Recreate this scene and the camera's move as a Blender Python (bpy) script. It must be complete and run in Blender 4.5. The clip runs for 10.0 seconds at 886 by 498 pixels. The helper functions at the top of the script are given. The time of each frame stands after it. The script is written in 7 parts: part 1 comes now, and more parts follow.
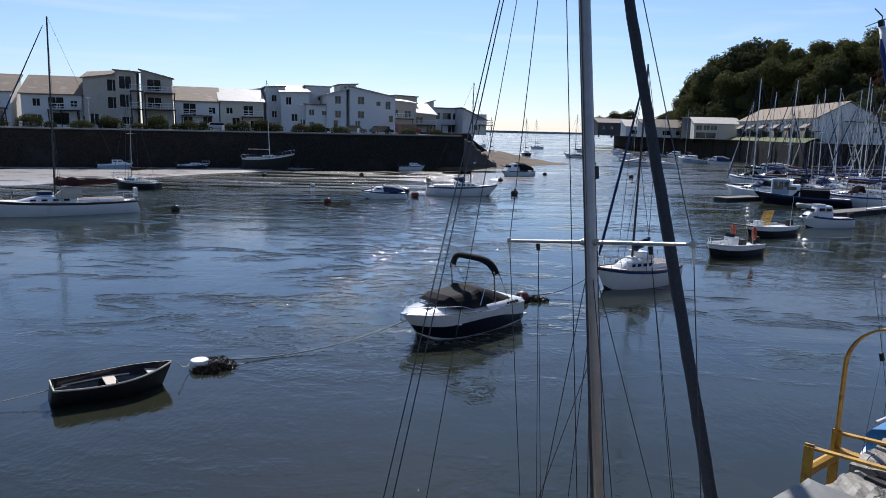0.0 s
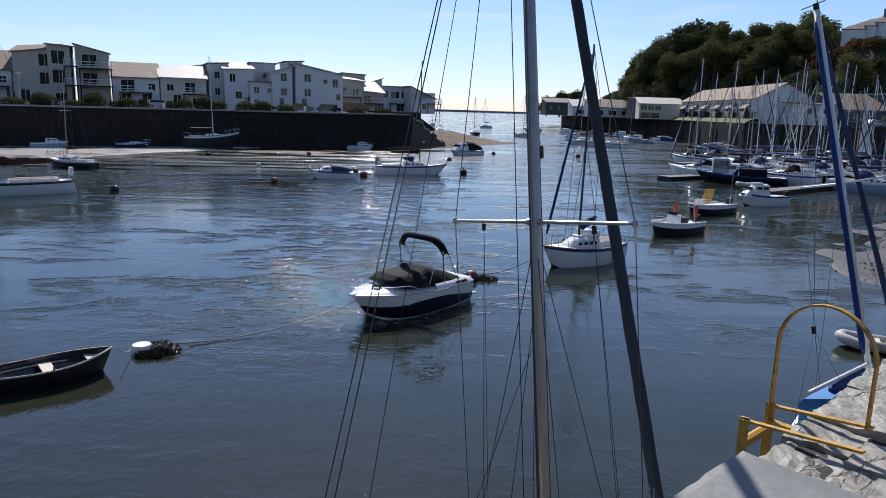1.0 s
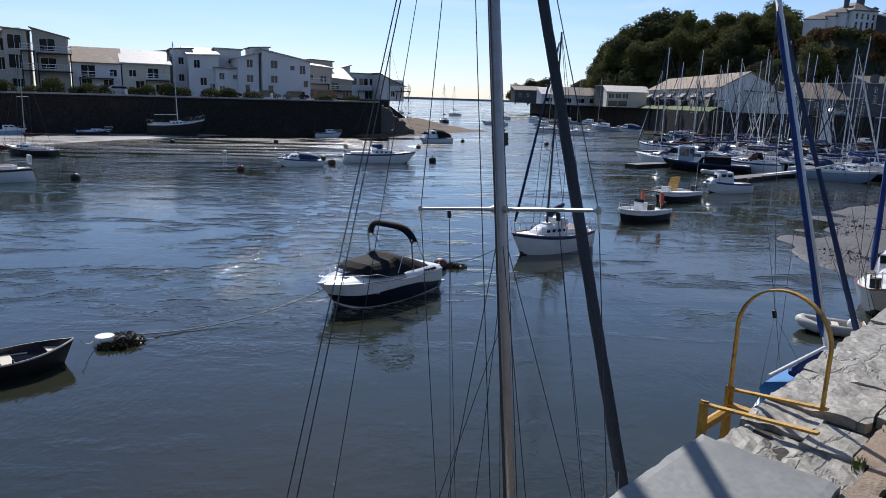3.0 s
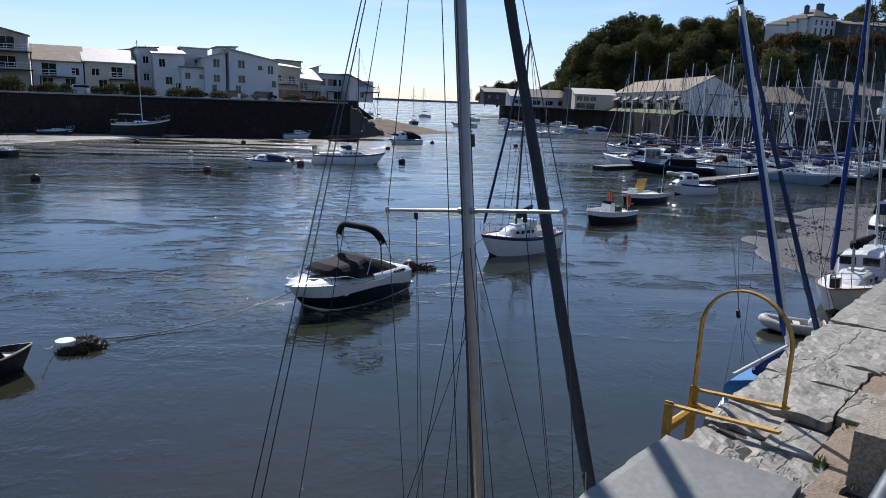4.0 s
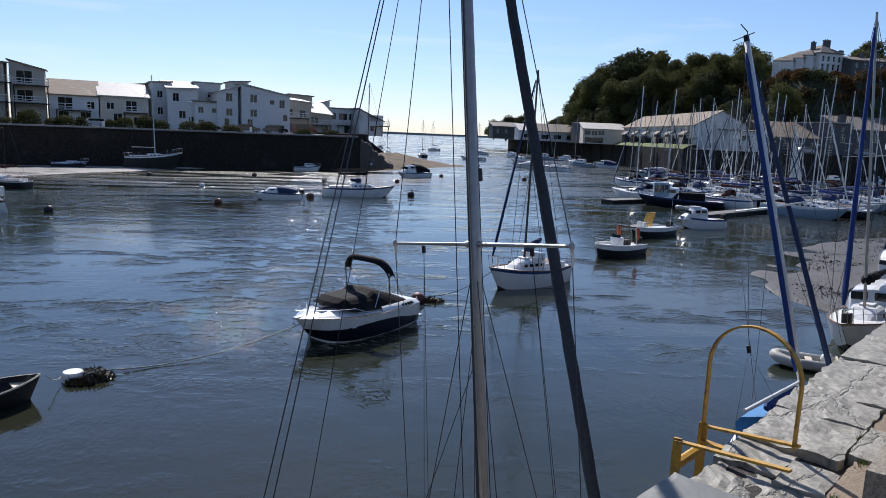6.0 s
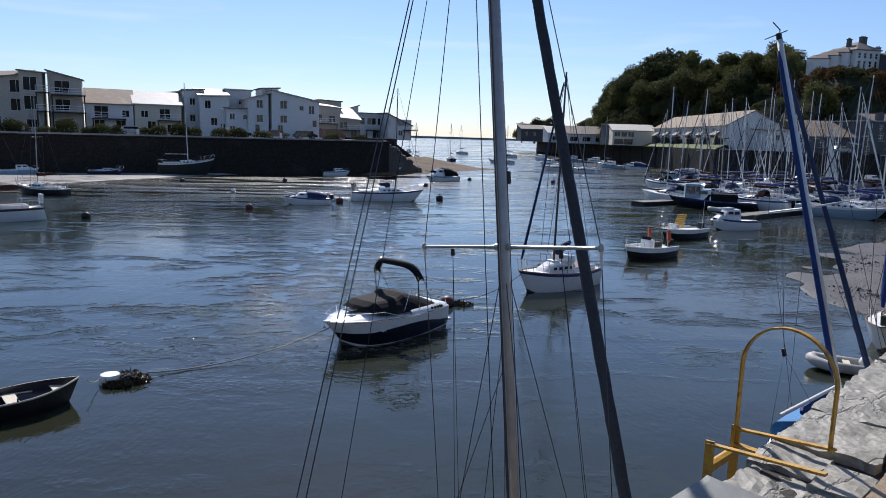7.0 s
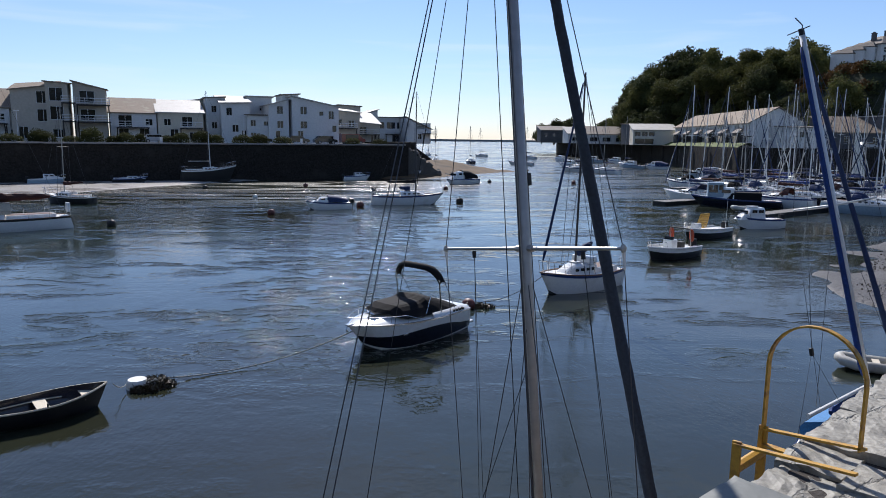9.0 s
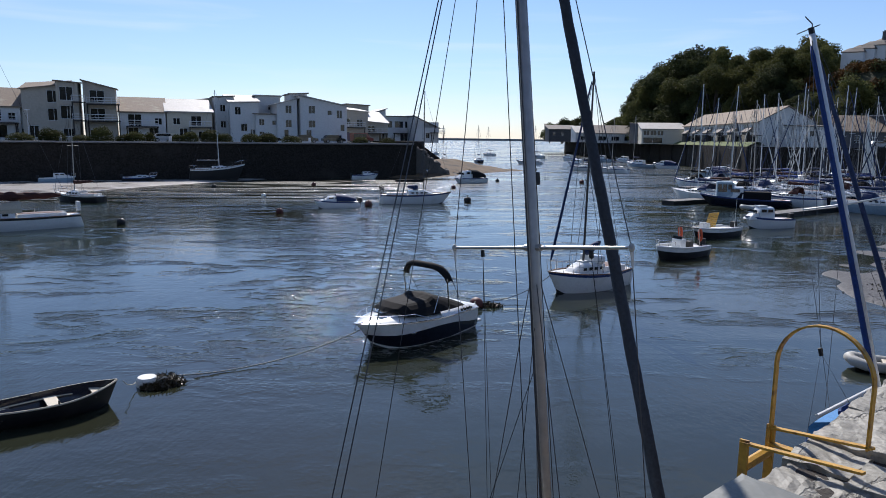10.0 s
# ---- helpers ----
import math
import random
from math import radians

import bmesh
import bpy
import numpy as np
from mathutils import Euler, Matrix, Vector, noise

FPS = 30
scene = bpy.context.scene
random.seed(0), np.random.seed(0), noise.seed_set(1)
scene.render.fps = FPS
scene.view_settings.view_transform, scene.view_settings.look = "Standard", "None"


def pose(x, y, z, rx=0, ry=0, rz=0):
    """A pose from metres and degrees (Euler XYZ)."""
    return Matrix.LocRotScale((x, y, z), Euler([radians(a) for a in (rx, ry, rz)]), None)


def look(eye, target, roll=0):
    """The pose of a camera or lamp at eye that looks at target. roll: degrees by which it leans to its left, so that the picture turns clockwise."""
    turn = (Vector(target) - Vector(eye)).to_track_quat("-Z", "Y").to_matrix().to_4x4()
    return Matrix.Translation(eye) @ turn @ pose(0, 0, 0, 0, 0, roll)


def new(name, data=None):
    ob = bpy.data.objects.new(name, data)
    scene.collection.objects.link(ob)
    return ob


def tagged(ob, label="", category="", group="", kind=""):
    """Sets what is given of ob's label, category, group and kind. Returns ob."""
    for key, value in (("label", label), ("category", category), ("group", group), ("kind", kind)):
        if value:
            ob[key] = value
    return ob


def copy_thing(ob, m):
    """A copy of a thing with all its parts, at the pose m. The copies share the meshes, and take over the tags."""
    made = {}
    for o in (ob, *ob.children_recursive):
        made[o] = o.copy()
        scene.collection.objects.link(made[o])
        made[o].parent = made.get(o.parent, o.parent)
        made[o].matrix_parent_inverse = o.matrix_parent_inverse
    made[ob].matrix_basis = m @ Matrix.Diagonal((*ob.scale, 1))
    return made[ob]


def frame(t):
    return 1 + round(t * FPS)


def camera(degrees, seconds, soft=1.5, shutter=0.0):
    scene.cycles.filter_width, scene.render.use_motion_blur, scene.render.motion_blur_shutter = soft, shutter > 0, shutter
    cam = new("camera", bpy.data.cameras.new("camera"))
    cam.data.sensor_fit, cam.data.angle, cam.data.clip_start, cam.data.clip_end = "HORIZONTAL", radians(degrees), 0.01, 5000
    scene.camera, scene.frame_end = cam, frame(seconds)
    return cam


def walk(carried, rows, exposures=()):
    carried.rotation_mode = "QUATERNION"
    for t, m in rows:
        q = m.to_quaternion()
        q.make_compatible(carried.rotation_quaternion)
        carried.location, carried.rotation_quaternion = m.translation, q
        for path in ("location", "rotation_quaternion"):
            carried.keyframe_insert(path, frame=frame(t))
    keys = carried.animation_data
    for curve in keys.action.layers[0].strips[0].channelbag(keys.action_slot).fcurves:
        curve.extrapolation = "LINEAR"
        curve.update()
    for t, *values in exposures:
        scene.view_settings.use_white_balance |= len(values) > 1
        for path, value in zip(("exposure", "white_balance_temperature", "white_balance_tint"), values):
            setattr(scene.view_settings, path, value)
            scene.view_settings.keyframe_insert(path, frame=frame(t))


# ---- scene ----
cam = camera(64.7, 10.0, soft=0.9)
PATH = [
    (0, (-0.100, -0.061, 7.004), (-0.094, 1.910, 6.667), 1.3),
    (0.5, (-0.082, -0.039, 7.006), (0.005, 1.924, 6.631), 1.4),
    (1, (-0.059, -0.008, 7.004), (0.091, 1.948, 6.613), 1.6),
    (1.5, (-0.041, 0.010, 7.000), (0.143, 1.960, 6.595), 1.7),
    (2, (-0.036, 0.009, 7.000), (0.159, 1.956, 6.587), 1.7),
    (2.5, (-0.027, 0.009, 6.999), (0.178, 1.953, 6.576), 1.7),
    (4, (0.016, 0.051, 6.992), (0.337, 1.981, 6.577), 2.2),
    (4.5, (0.030, 0.065, 6.991), (0.377, 1.992, 6.581), 2.4),
    (5, (0.029, 0.067, 6.996), (0.387, 1.996, 6.603), 2.6),
    (5.5, (0.026, 0.051, 7.002), (0.364, 1.992, 6.656), 2.5),
    (7, (0.018, 0.001, 7.002), (0.232, 1.964, 6.685), 1.6),
    (7.5, (0.016, -0.011, 7.005), (0.213, 1.954, 6.689), 1.2),
    (8, (0.018, -0.009, 7.001), (0.203, 1.958, 6.687), 0.9),
    (8.5, (0.018, -0.006, 7.001), (0.188, 1.962, 6.687), 0.8),
    (9, (0.009, -0.016, 7.001), (0.164, 1.953, 6.691), 0.6),
    (9.5, (0.000, -0.031, 7.007), (0.142, 1.939, 6.695), 0.6),
    (10, (-0.002, -0.050, 7.005), (0.131, 1.921, 6.692), 0.6),
]
walk(cam, [(t, look(eye, aim_at, roll)) for t, eye, aim_at, roll in PATH], [(0.0, 0.1, 6150, 14), (10.0, 0.1, 6150, 14)])

# ---- world, sun and exposure ----
SUN_EL, SUN_AZ = 41.0, -2.5
world = bpy.data.worlds.new("harbour_sky")
scene.world = world
world.use_nodes = True
wn, wl = world.node_tree.nodes, world.node_tree.links
bg = wn["Background"]
sky = wn.new("ShaderNodeTexSky")
sky.sky_type, sky.sun_disc = "NISHITA", False
sky.sun_elevation, sky.sun_rotation = radians(SUN_EL), radians(SUN_AZ)
sky.air_density, sky.dust_density, sky.ozone_density = 1.0, 0.15, 3.0
# thin high cirrus drawn across the blue
tcw, mpw, cir, rmp = wn.new("ShaderNodeTexCoord"), wn.new("ShaderNodeMapping"), wn.new("ShaderNodeTexNoise"), wn.new("ShaderNodeMapRange")
mpw.inputs["Scale"].default_value, mpw.inputs["Rotation"].default_value = (1.2, 1.0, 14.0), (0.03, 0.05, 0)
cir.inputs["Scale"].default_value, cir.inputs["Detail"].default_value, cir.inputs["Distortion"].default_value = 2.2, 6, 0.4
for i, v in enumerate((0.5, 0.75, 0.0, 0.32)):
    rmp.inputs[i + 1].default_value = v
tint, veil = wn.new("ShaderNodeMix"), wn.new("ShaderNodeMix")
tint.data_type = veil.data_type = "RGBA"
tint.blend_type, tint.inputs[0].default_value = "MULTIPLY", 1.0
# the air near the horizon is pale and cool
up, low, hue = wn.new("ShaderNodeSeparateXYZ"), wn.new("ShaderNodeMapRange"), wn.new("ShaderNodeMix")
hue.data_type = "RGBA"
low.inputs[1].default_value, low.inputs[2].default_value, low.interpolation_type = -0.02, 0.2, "SMOOTHSTEP"
hue.inputs[6].default_value, hue.inputs[7].default_value = (0.8, 0.86, 1.06, 1), (0.88, 0.93, 1.04, 1)
wl.new(tcw.outputs["Generated"], up.inputs[0])
wl.new(up.outputs["Z"], low.inputs[0])
wl.new(low.outputs[0], hue.inputs[0])
wl.new(hue.outputs[2], tint.inputs[7])
veil.inputs[7].default_value = (8.5, 9.0, 9.6, 1)
wl.new(tcw.outputs["Generated"], mpw.inputs["Vector"])
wl.new(mpw.outputs[0], cir.inputs["Vector"])
wl.new(cir.outputs[0], rmp.inputs[0])
wl.new(sky.outputs[0], tint.inputs[6])
wl.new(rmp.outputs[0], veil.inputs[0])
wl.new(tint.outputs[2], veil.inputs[6])
wl.new(veil.outputs[2], bg.inputs[0])
bg.inputs[1].default_value = 0.1
sun = new("sun", bpy.data.lights.new("sun", "SUN"))
sun.data.energy, sun.data.angle, sun.data.color = 5.0, radians(0.53), (1.0, 0.95, 0.87)
sa, se = radians(SUN_AZ), radians(SUN_EL)
sun.matrix_world = look((300 * math.sin(sa) * math.cos(se), 300 * math.cos(sa) * math.cos(se), 300 * math.sin(se)), (0, 0, 0))
scene.view_settings.exposure = 0.0


# ---- materials ----
def mat(name, col, rough=0.5, metal=0.0, var=0.2, scale=3.0, bump=0.0, bscale=40.0, stain=None, spread=0.55, spec=0.5, coat=0.0, perobj=0.0, sscale=None):
    """Procedural surface: base colour with fine grain, larger stains and bump, in object space."""
    m = bpy.data.materials.new(name)
    m.use_nodes = True
    n, l = m.node_tree.nodes, m.node_tree.links
    p = n["Principled BSDF"]
    p.inputs["Roughness"].default_value, p.inputs["Metallic"].default_value = rough, metal
    p.inputs["Specular IOR Level"].default_value = spec
    p.inputs["Coat Weight"].default_value = coat
    tc = n.new("ShaderNodeTexCoord")
    grain = n.new("ShaderNodeTexNoise")
    grain.inputs["Scale"].default_value, grain.inputs["Detail"].default_value = scale * 6, 5
    l.new(tc.outputs["Object"], grain.inputs["Vector"])
    r1 = n.new("ShaderNodeValToRGB")
    a = [max(0, c * (1 - var)) for c in col]
    b = [min(1, c * (1 + var * 0.7)) for c in col]
    r1.color_ramp.elements[0].position, r1.color_ramp.elements[0].color = 0.3, (*a, 1)
    r1.color_ramp.elements[1].position, r1.color_ramp.elements[1].color = 0.7, (*b, 1)
    l.new(grain.outputs[0], r1.inputs[0])
    big = n.new("ShaderNodeTexNoise")
    big.inputs["Scale"].default_value, big.inputs["Detail"].default_value = sscale or scale * 0.5, 6
    l.new(tc.outputs["Object"], big.inputs["Vector"])
    r2 = n.new("ShaderNodeValToRGB")
    r2.color_ramp.elements[0].position, r2.color_ramp.elements[1].position = spread, spread + 0.17
    l.new(big.outputs[0], r2.inputs[0])
    mix = n.new("ShaderNodeMix")
    mix.data_type = "RGBA"
    st = stain or tuple(c * (1 - var) for c in col)
    mix.inputs[7].default_value = (*st, 1)
    l.new(r2.outputs[0], mix.inputs[0])
    l.new(r1.outputs[0], mix.inputs[6])
    out = mix.outputs[2]
    if perobj:
        oi = n.new("ShaderNodeObjectInfo")
        mr = n.new("ShaderNodeMapRange")
        mr.inputs[3].default_value, mr.inputs[4].default_value = 1 - perobj, 1 + perobj
        l.new(oi.outputs["Random"], mr.inputs[0])
        mul = n.new("ShaderNodeVectorMath")
        mul.operation = "SCALE"
        l.new(out, mul.inputs[0])
        l.new(mr.outputs[0], mul.inputs[3])
        out = mul.outputs[0]
    l.new(out, p.inputs["Base Color"])
    if bump:
        bn = n.new("ShaderNodeTexNoise")
        bn.inputs["Scale"].default_value, bn.inputs["Detail"].default_value = bscale, 6
        l.new(tc.outputs["Object"], bn.inputs["Vector"])
        bu = n.new("ShaderNodeBump")
        bu.inputs["Strength"].default_value, bu.inputs["Distance"].default_value = 1.0, bump
        l.new(bn.outputs[0], bu.inputs["Height"])
        l.new(bu.outputs[0], p.inputs["Normal"])
    return m


M = {}
M["gelcoat"] = mat("white_gelcoat", (0.78, 0.78, 0.75), 0.22, var=0.06, scale=1.5, stain=(0.6, 0.58, 0.5), spread=0.62, coat=0.3)
M["deck"] = mat("deck_paint", (0.7, 0.7, 0.67), 0.55, var=0.1, scale=3, stain=(0.5, 0.48, 0.42))
M["cream"] = mat("cream_canvas", (0.55, 0.46, 0.33), 0.85, var=0.2, scale=3)
M["navy"] = mat("navy_gelcoat", (0.007, 0.009, 0.02), 0.18, var=0.3, scale=2, coat=0.4)
M["black"] = mat("black_hull", (0.012, 0.012, 0.013), 0.35, var=0.3, scale=2, stain=(0.03, 0.028, 0.025))
M["blue_hull"] = mat("pale_blue_hull", (0.3, 0.4, 0.47), 0.35, var=0.15, scale=2)
M["blue_trim"] = mat("blue_trim", (0.02, 0.045, 0.16), 0.35, var=0.2)
M["bottom"] = mat("bottom_paint", (0.035, 0.03, 0.028), 0.7, var=0.4, scale=3, stain=(0.05, 0.055, 0.03))
M["red_bottom"] = mat("red_bottom_paint", (0.12, 0.03, 0.02), 0.7, var=0.4, scale=3)
M["canvas_black"] = mat("black_canvas", (0.012, 0.012, 0.013), 0.8, spec=0.12, var=0.3, scale=5, bump=0.004, bscale=12)
M["canvas_blue"] = mat("navy_canvas", (0.012, 0.03, 0.095), 0.8, var=0.3, scale=5, bump=0.006, bscale=10)
M["canvas_bright"] = mat("blue_canvas", (0.013, 0.045, 0.19), 0.75, var=0.3, scale=4, bump=0.006, bscale=10)
M["canvas_sky"] = mat("sky_blue_canvas", (0.04, 0.19, 0.42), 0.75, var=0.25, scale=4, bump=0.006, bscale=10)
M["canvas_brown"] = mat("maroon_canvas", (0.06, 0.018, 0.014), 0.85, var=0.3, scale=4, bump=0.01, bscale=8)
M["slate_canvas"] = mat("slate_blue_canvas", (0.03, 0.042, 0.062), 0.8, var=0.3, scale=5, bump=0.012, bscale=9)
M["sailcloth"] = mat("white_sailcloth", (0.75, 0.73, 0.66), 0.7, var=0.08, scale=2, bump=0.01, bscale=5)
M["alu"] = mat("anodised_alloy", (0.45, 0.42, 0.38), 0.42, metal=0.6, var=0.12, scale=2, stain=(0.3, 0.29, 0.27))
M["alu_white"] = mat("white_painted_alloy", (0.72, 0.72, 0.7), 0.35, var=0.08, scale=2)
M["wood_mast"] = mat("dark_spar", (0.07, 0.06, 0.055), 0.5, var=0.3, scale=3)
M["steel"] = mat("stainless_steel", (0.6, 0.6, 0.6), 0.2, metal=1.0, var=0.1)
M["galv"] = mat("galvanised_rail", (0.1, 0.115, 0.135), 0.55, metal=0.35, var=0.15, scale=6)
M["wire"] = mat("rigging_wire", (0.09, 0.09, 0.095), 0.5, metal=0.5, var=0.2)
M["rope"] = mat("weathered_rope", (0.45, 0.42, 0.35), 0.9, var=0.3, scale=20)
M["rope_dark"] = mat("tarry_rope", (0.03, 0.028, 0.025), 0.9, var=0.3, scale=20)
M["glass"] = mat("dark_window_glass", (0.012, 0.015, 0.018), 0.08, var=0.2)
M["rubber"] = mat("grey_rubber", (0.45, 0.44, 0.4), 0.6, var=0.12, scale=4, stain=(0.3, 0.28, 0.24))
M["black_rubber"] = mat("black_rubber", (0.015, 0.015, 0.015), 0.6, var=0.2)
M["teak"] = mat("varnished_wood", (0.2, 0.1, 0.045), 0.4, var=0.3, scale=4)
M["pale_wood"] = mat("pale_thwart_wood", (0.62, 0.55, 0.42), 0.6, var=0.2, scale=5)
M["orange"] = mat("orange_plastic", (0.6, 0.09, 0.03), 0.45, var=0.15)
M["red_float"] = mat("faded_red_float", (0.1, 0.02, 0.014), 0.55, var=0.3, stain=(0.04, 0.02, 0.02))
M["white_float"] = mat("white_float", (0.75, 0.74, 0.68), 0.4, var=0.1, stain=(0.4, 0.37, 0.28), spread=0.6)
M["weed"] = mat("bladder_weed", (0.05, 0.035, 0.014), 0.45, var=0.5, scale=8)
M["yellow"] = mat("chipped_yellow_paint", (0.5, 0.27, 0.03), 0.5, var=0.15, scale=6, stain=(0.13, 0.05, 0.02), spread=0.55, sscale=11, bump=0.002, bscale=60)
M["crate"] = mat("yellow_net_crate", (0.65, 0.4, 0.08), 0.7, var=0.2)
M["render_white"] = mat("white_render", (0.7, 0.685, 0.65), 0.85, var=0.08, scale=0.5, stain=(0.52, 0.52, 0.5), spread=0.58)
M["render_tan"] = mat("buff_render", (0.48, 0.43, 0.35), 0.85, var=0.1, scale=0.5, stain=(0.36, 0.32, 0.26))
M["render_cream"] = mat("cream_render", (0.6, 0.55, 0.44), 0.85, var=0.08, scale=0.5)
M["stone_house"] = mat("dark_slate_stone", (0.1, 0.1, 0.105), 0.85, var=0.35, scale=1.5, bump=0.03, bscale=6)
M["timber_dark"] = mat("dark_stained_timber", (0.035, 0.028, 0.024), 0.7, var=0.3, scale=2)
M["balcony"] = mat("white_balcony_paint", (0.7, 0.7, 0.7), 0.5, var=0.08)
M["roof_grey"] = mat("grey_slate_roof", (0.2, 0.17, 0.14), 0.75, spec=0.2, var=0.2, scale=1.2, bump=0.03, bscale=5, stain=(0.2, 0.2, 0.2))
M["roof_brown"] = mat("brown_tile_roof", (0.24, 0.185, 0.135), 0.8, spec=0.2, var=0.25, scale=1.2, bump=0.03, bscale=5, stain=(0.3, 0.27, 0.2))
# pale slate; sun glare on the promenade roofs is put into this base
M["roof_pale"] = mat("pale_slate_roof", (0.42, 0.4, 0.36), 0.6, spec=0.3, var=0.22, scale=1.2, bump=0.03, bscale=5, stain=(0.34, 0.31, 0.27))
M["harbour_wall"] = mat("wet_stone_wall", (0.03, 0.026, 0.022), 0.85, spec=0.12, var=0.5, scale=0.7, bump=0.06, bscale=2.5, stain=(0.042, 0.038, 0.032), spread=0.58)
M["coping"] = mat("stone_coping", (0.3, 0.28, 0.26), 0.8, var=0.25, scale=2)
M["rock"] = mat("rubble_rock", (0.1, 0.088, 0.075), 0.85, var=0.4, scale=1.2, bump=0.05, bscale=4, stain=(0.17, 0.15, 0.12), perobj=0.35)
M["gravel"] = mat("weedy_gravel", (0.12, 0.072, 0.03), 0.9, var=0.5, scale=1.2, bump=0.08, bscale=3, stain=(0.045, 0.028, 0.012), spread=0.5, sscale=0.35)
M["mud"] = mat("wet_mud", (0.5, 0.47, 0.43), 0.27, var=0.2, scale=0.7, bump=0.06, bscale=1.5, stain=(0.17, 0.15, 0.13), spread=0.5, sscale=0.2)
M["shingle"] = mat("wet_shingle", (0.075, 0.068, 0.06), 0.55, var=0.65, scale=1.6, bump=0.06, bscale=5, stain=(0.06, 0.05, 0.03), spread=0.55, sscale=0.35)
M["wet_sand"] = mat("brown_wet_sand", (0.09, 0.06, 0.03), 0.45, var=0.35, scale=1.5, bump=0.01, bscale=5)
M["asphalt"] = mat("promenade_asphalt", (0.12, 0.115, 0.11), 0.85, var=0.2, scale=1)
M["grass"] = mat("mown_grass", (0.1, 0.13, 0.03), 0.9, var=0.35, scale=2)
M["turf"] = mat("rough_hillside", (0.03, 0.036, 0.015), 0.95, var=0.5, scale=0.5, bump=0.3, bscale=1.0, stain=(0.06, 0.04, 0.02), sscale=0.09)
M["bark"] = mat("bark", (0.06, 0.05, 0.04), 0.9, var=0.4, scale=4)
def leaf_material(name, col, scale):
    """Matt leaves that let some of the light through."""
    m = mat(name, col, 0.75, spec=0.08, var=0.45, scale=scale, perobj=0.3)
    n, l = m.node_tree.nodes, m.node_tree.links
    p, out = n["Principled BSDF"], n["Material Output"]
    tl, mx = n.new("ShaderNodeBsdfTranslucent"), n.new("ShaderNodeMixShader")
    mx.inputs[0].default_value = 0.3
    l.new(p.inputs["Base Color"].links[0].from_socket, tl.inputs["Color"])
    l.new(p.outputs[0], mx.inputs[1])
    l.new(tl.outputs[0], mx.inputs[2])
    l.new(mx.outputs[0], out.inputs["Surface"])
    return m


M["leaf_a"] = leaf_material("oak_foliage", (0.1, 0.104, 0.034), 0.4)
M["leaf_b"] = leaf_material("dark_foliage", (0.066, 0.075, 0.03), 0.4)
M["leaf_c"] = leaf_material("rust_foliage", (0.11, 0.06, 0.022), 0.4)
M["bush"] = leaf_material("clipped_bush_foliage", (0.06, 0.065, 0.022), 1.5)
M["car_dark"] = mat("dark_car_paint", (0.015, 0.017, 0.02), 0.2, var=0.1, coat=0.6)
M["car_red"] = mat("red_van_paint", (0.2, 0.03, 0.02), 0.3, var=0.1, coat=0.5)
M["car_silver"] = mat("silver_car_paint", (0.45, 0.45, 0.45), 0.45, metal=0.1, var=0.1)


def slate_material(name, col, bedding, relief, crack):
    """Riven slate: layered ledges, fine grain and thin dark cracks."""
    m = mat(name, col, 0.6, var=0.3, scale=5, stain=tuple(c * 0.6 for c in col), spread=0.54, perobj=0.16, sscale=8)
    n, l = m.node_tree.nodes, m.node_tree.links
    p = n["Principled BSDF"]
    tc = n.new("ShaderNodeTexCoord")
    mp = n.new("ShaderNodeMapping")
    mp.inputs["Scale"].default_value, mp.inputs["Rotation"].default_value = (1.0, 2.6, 1), (0, 0, 0.25)
    l.new(tc.outputs["Object"], mp.inputs["Vector"])
    ledge = n.new("ShaderNodeTexNoise")
    ledge.inputs["Scale"].default_value, ledge.inputs["Detail"].default_value = bedding, 8
    l.new(mp.outputs[0], ledge.inputs["Vector"])
    snap = n.new("ShaderNodeMath")
    snap.operation, snap.inputs[1].default_value = "SNAP", 0.045
    l.new(ledge.outputs[0], snap.inputs[0])
    grain = n.new("ShaderNodeTexNoise")
    grain.inputs["Scale"].default_value, grain.inputs["Detail"].default_value = 55, 6
    l.new(tc.outputs["Object"], grain.inputs["Vector"])
    vor = n.new("ShaderNodeTexVoronoi")
    vor.feature, vor.inputs["Scale"].default_value = "DISTANCE_TO_EDGE", crack
    dist = n.new("ShaderNodeMix")
    dist.data_type = "VECTOR"
    dist.inputs[0].default_value = 0.22
    l.new(mp.outputs[0], dist.inputs[4])
    l.new(ledge.outputs[1], dist.inputs[5])
    l.new(dist.outputs[1], vor.inputs["Vector"])
    line = n.new("ShaderNodeMapRange")
    line.inputs[1].default_value, line.inputs[2].default_value = 0.0, 0.02
    l.new(vor.outputs["Distance"], line.inputs[0])
    a = n.new("ShaderNodeMath")
    a.operation, a.inputs[1].default_value = "MULTIPLY_ADD", relief
    l.new(snap.outputs[0], a.inputs[0])
    g = n.new("ShaderNodeMath")
    g.operation, g.inputs[1].default_value = "MULTIPLY", 0.0045
    l.new(grain.outputs[0], g.inputs[0])
    l.new(g.outputs[0], a.inputs[2])
    c = n.new("ShaderNodeMath")
    c.operation, c.inputs[1].default_value = "MULTIPLY_ADD", 0.012
    l.new(line.outputs[0], c.inputs[0])
    l.new(a.outputs[0], c.inputs[2])
    bu = n.new("ShaderNodeBump")
    bu.inputs["Distance"].default_value = 1.0
    l.new(c.outputs[0], bu.inputs["Height"])
    l.new(bu.outputs[0], p.inputs["Normal"])
    return m


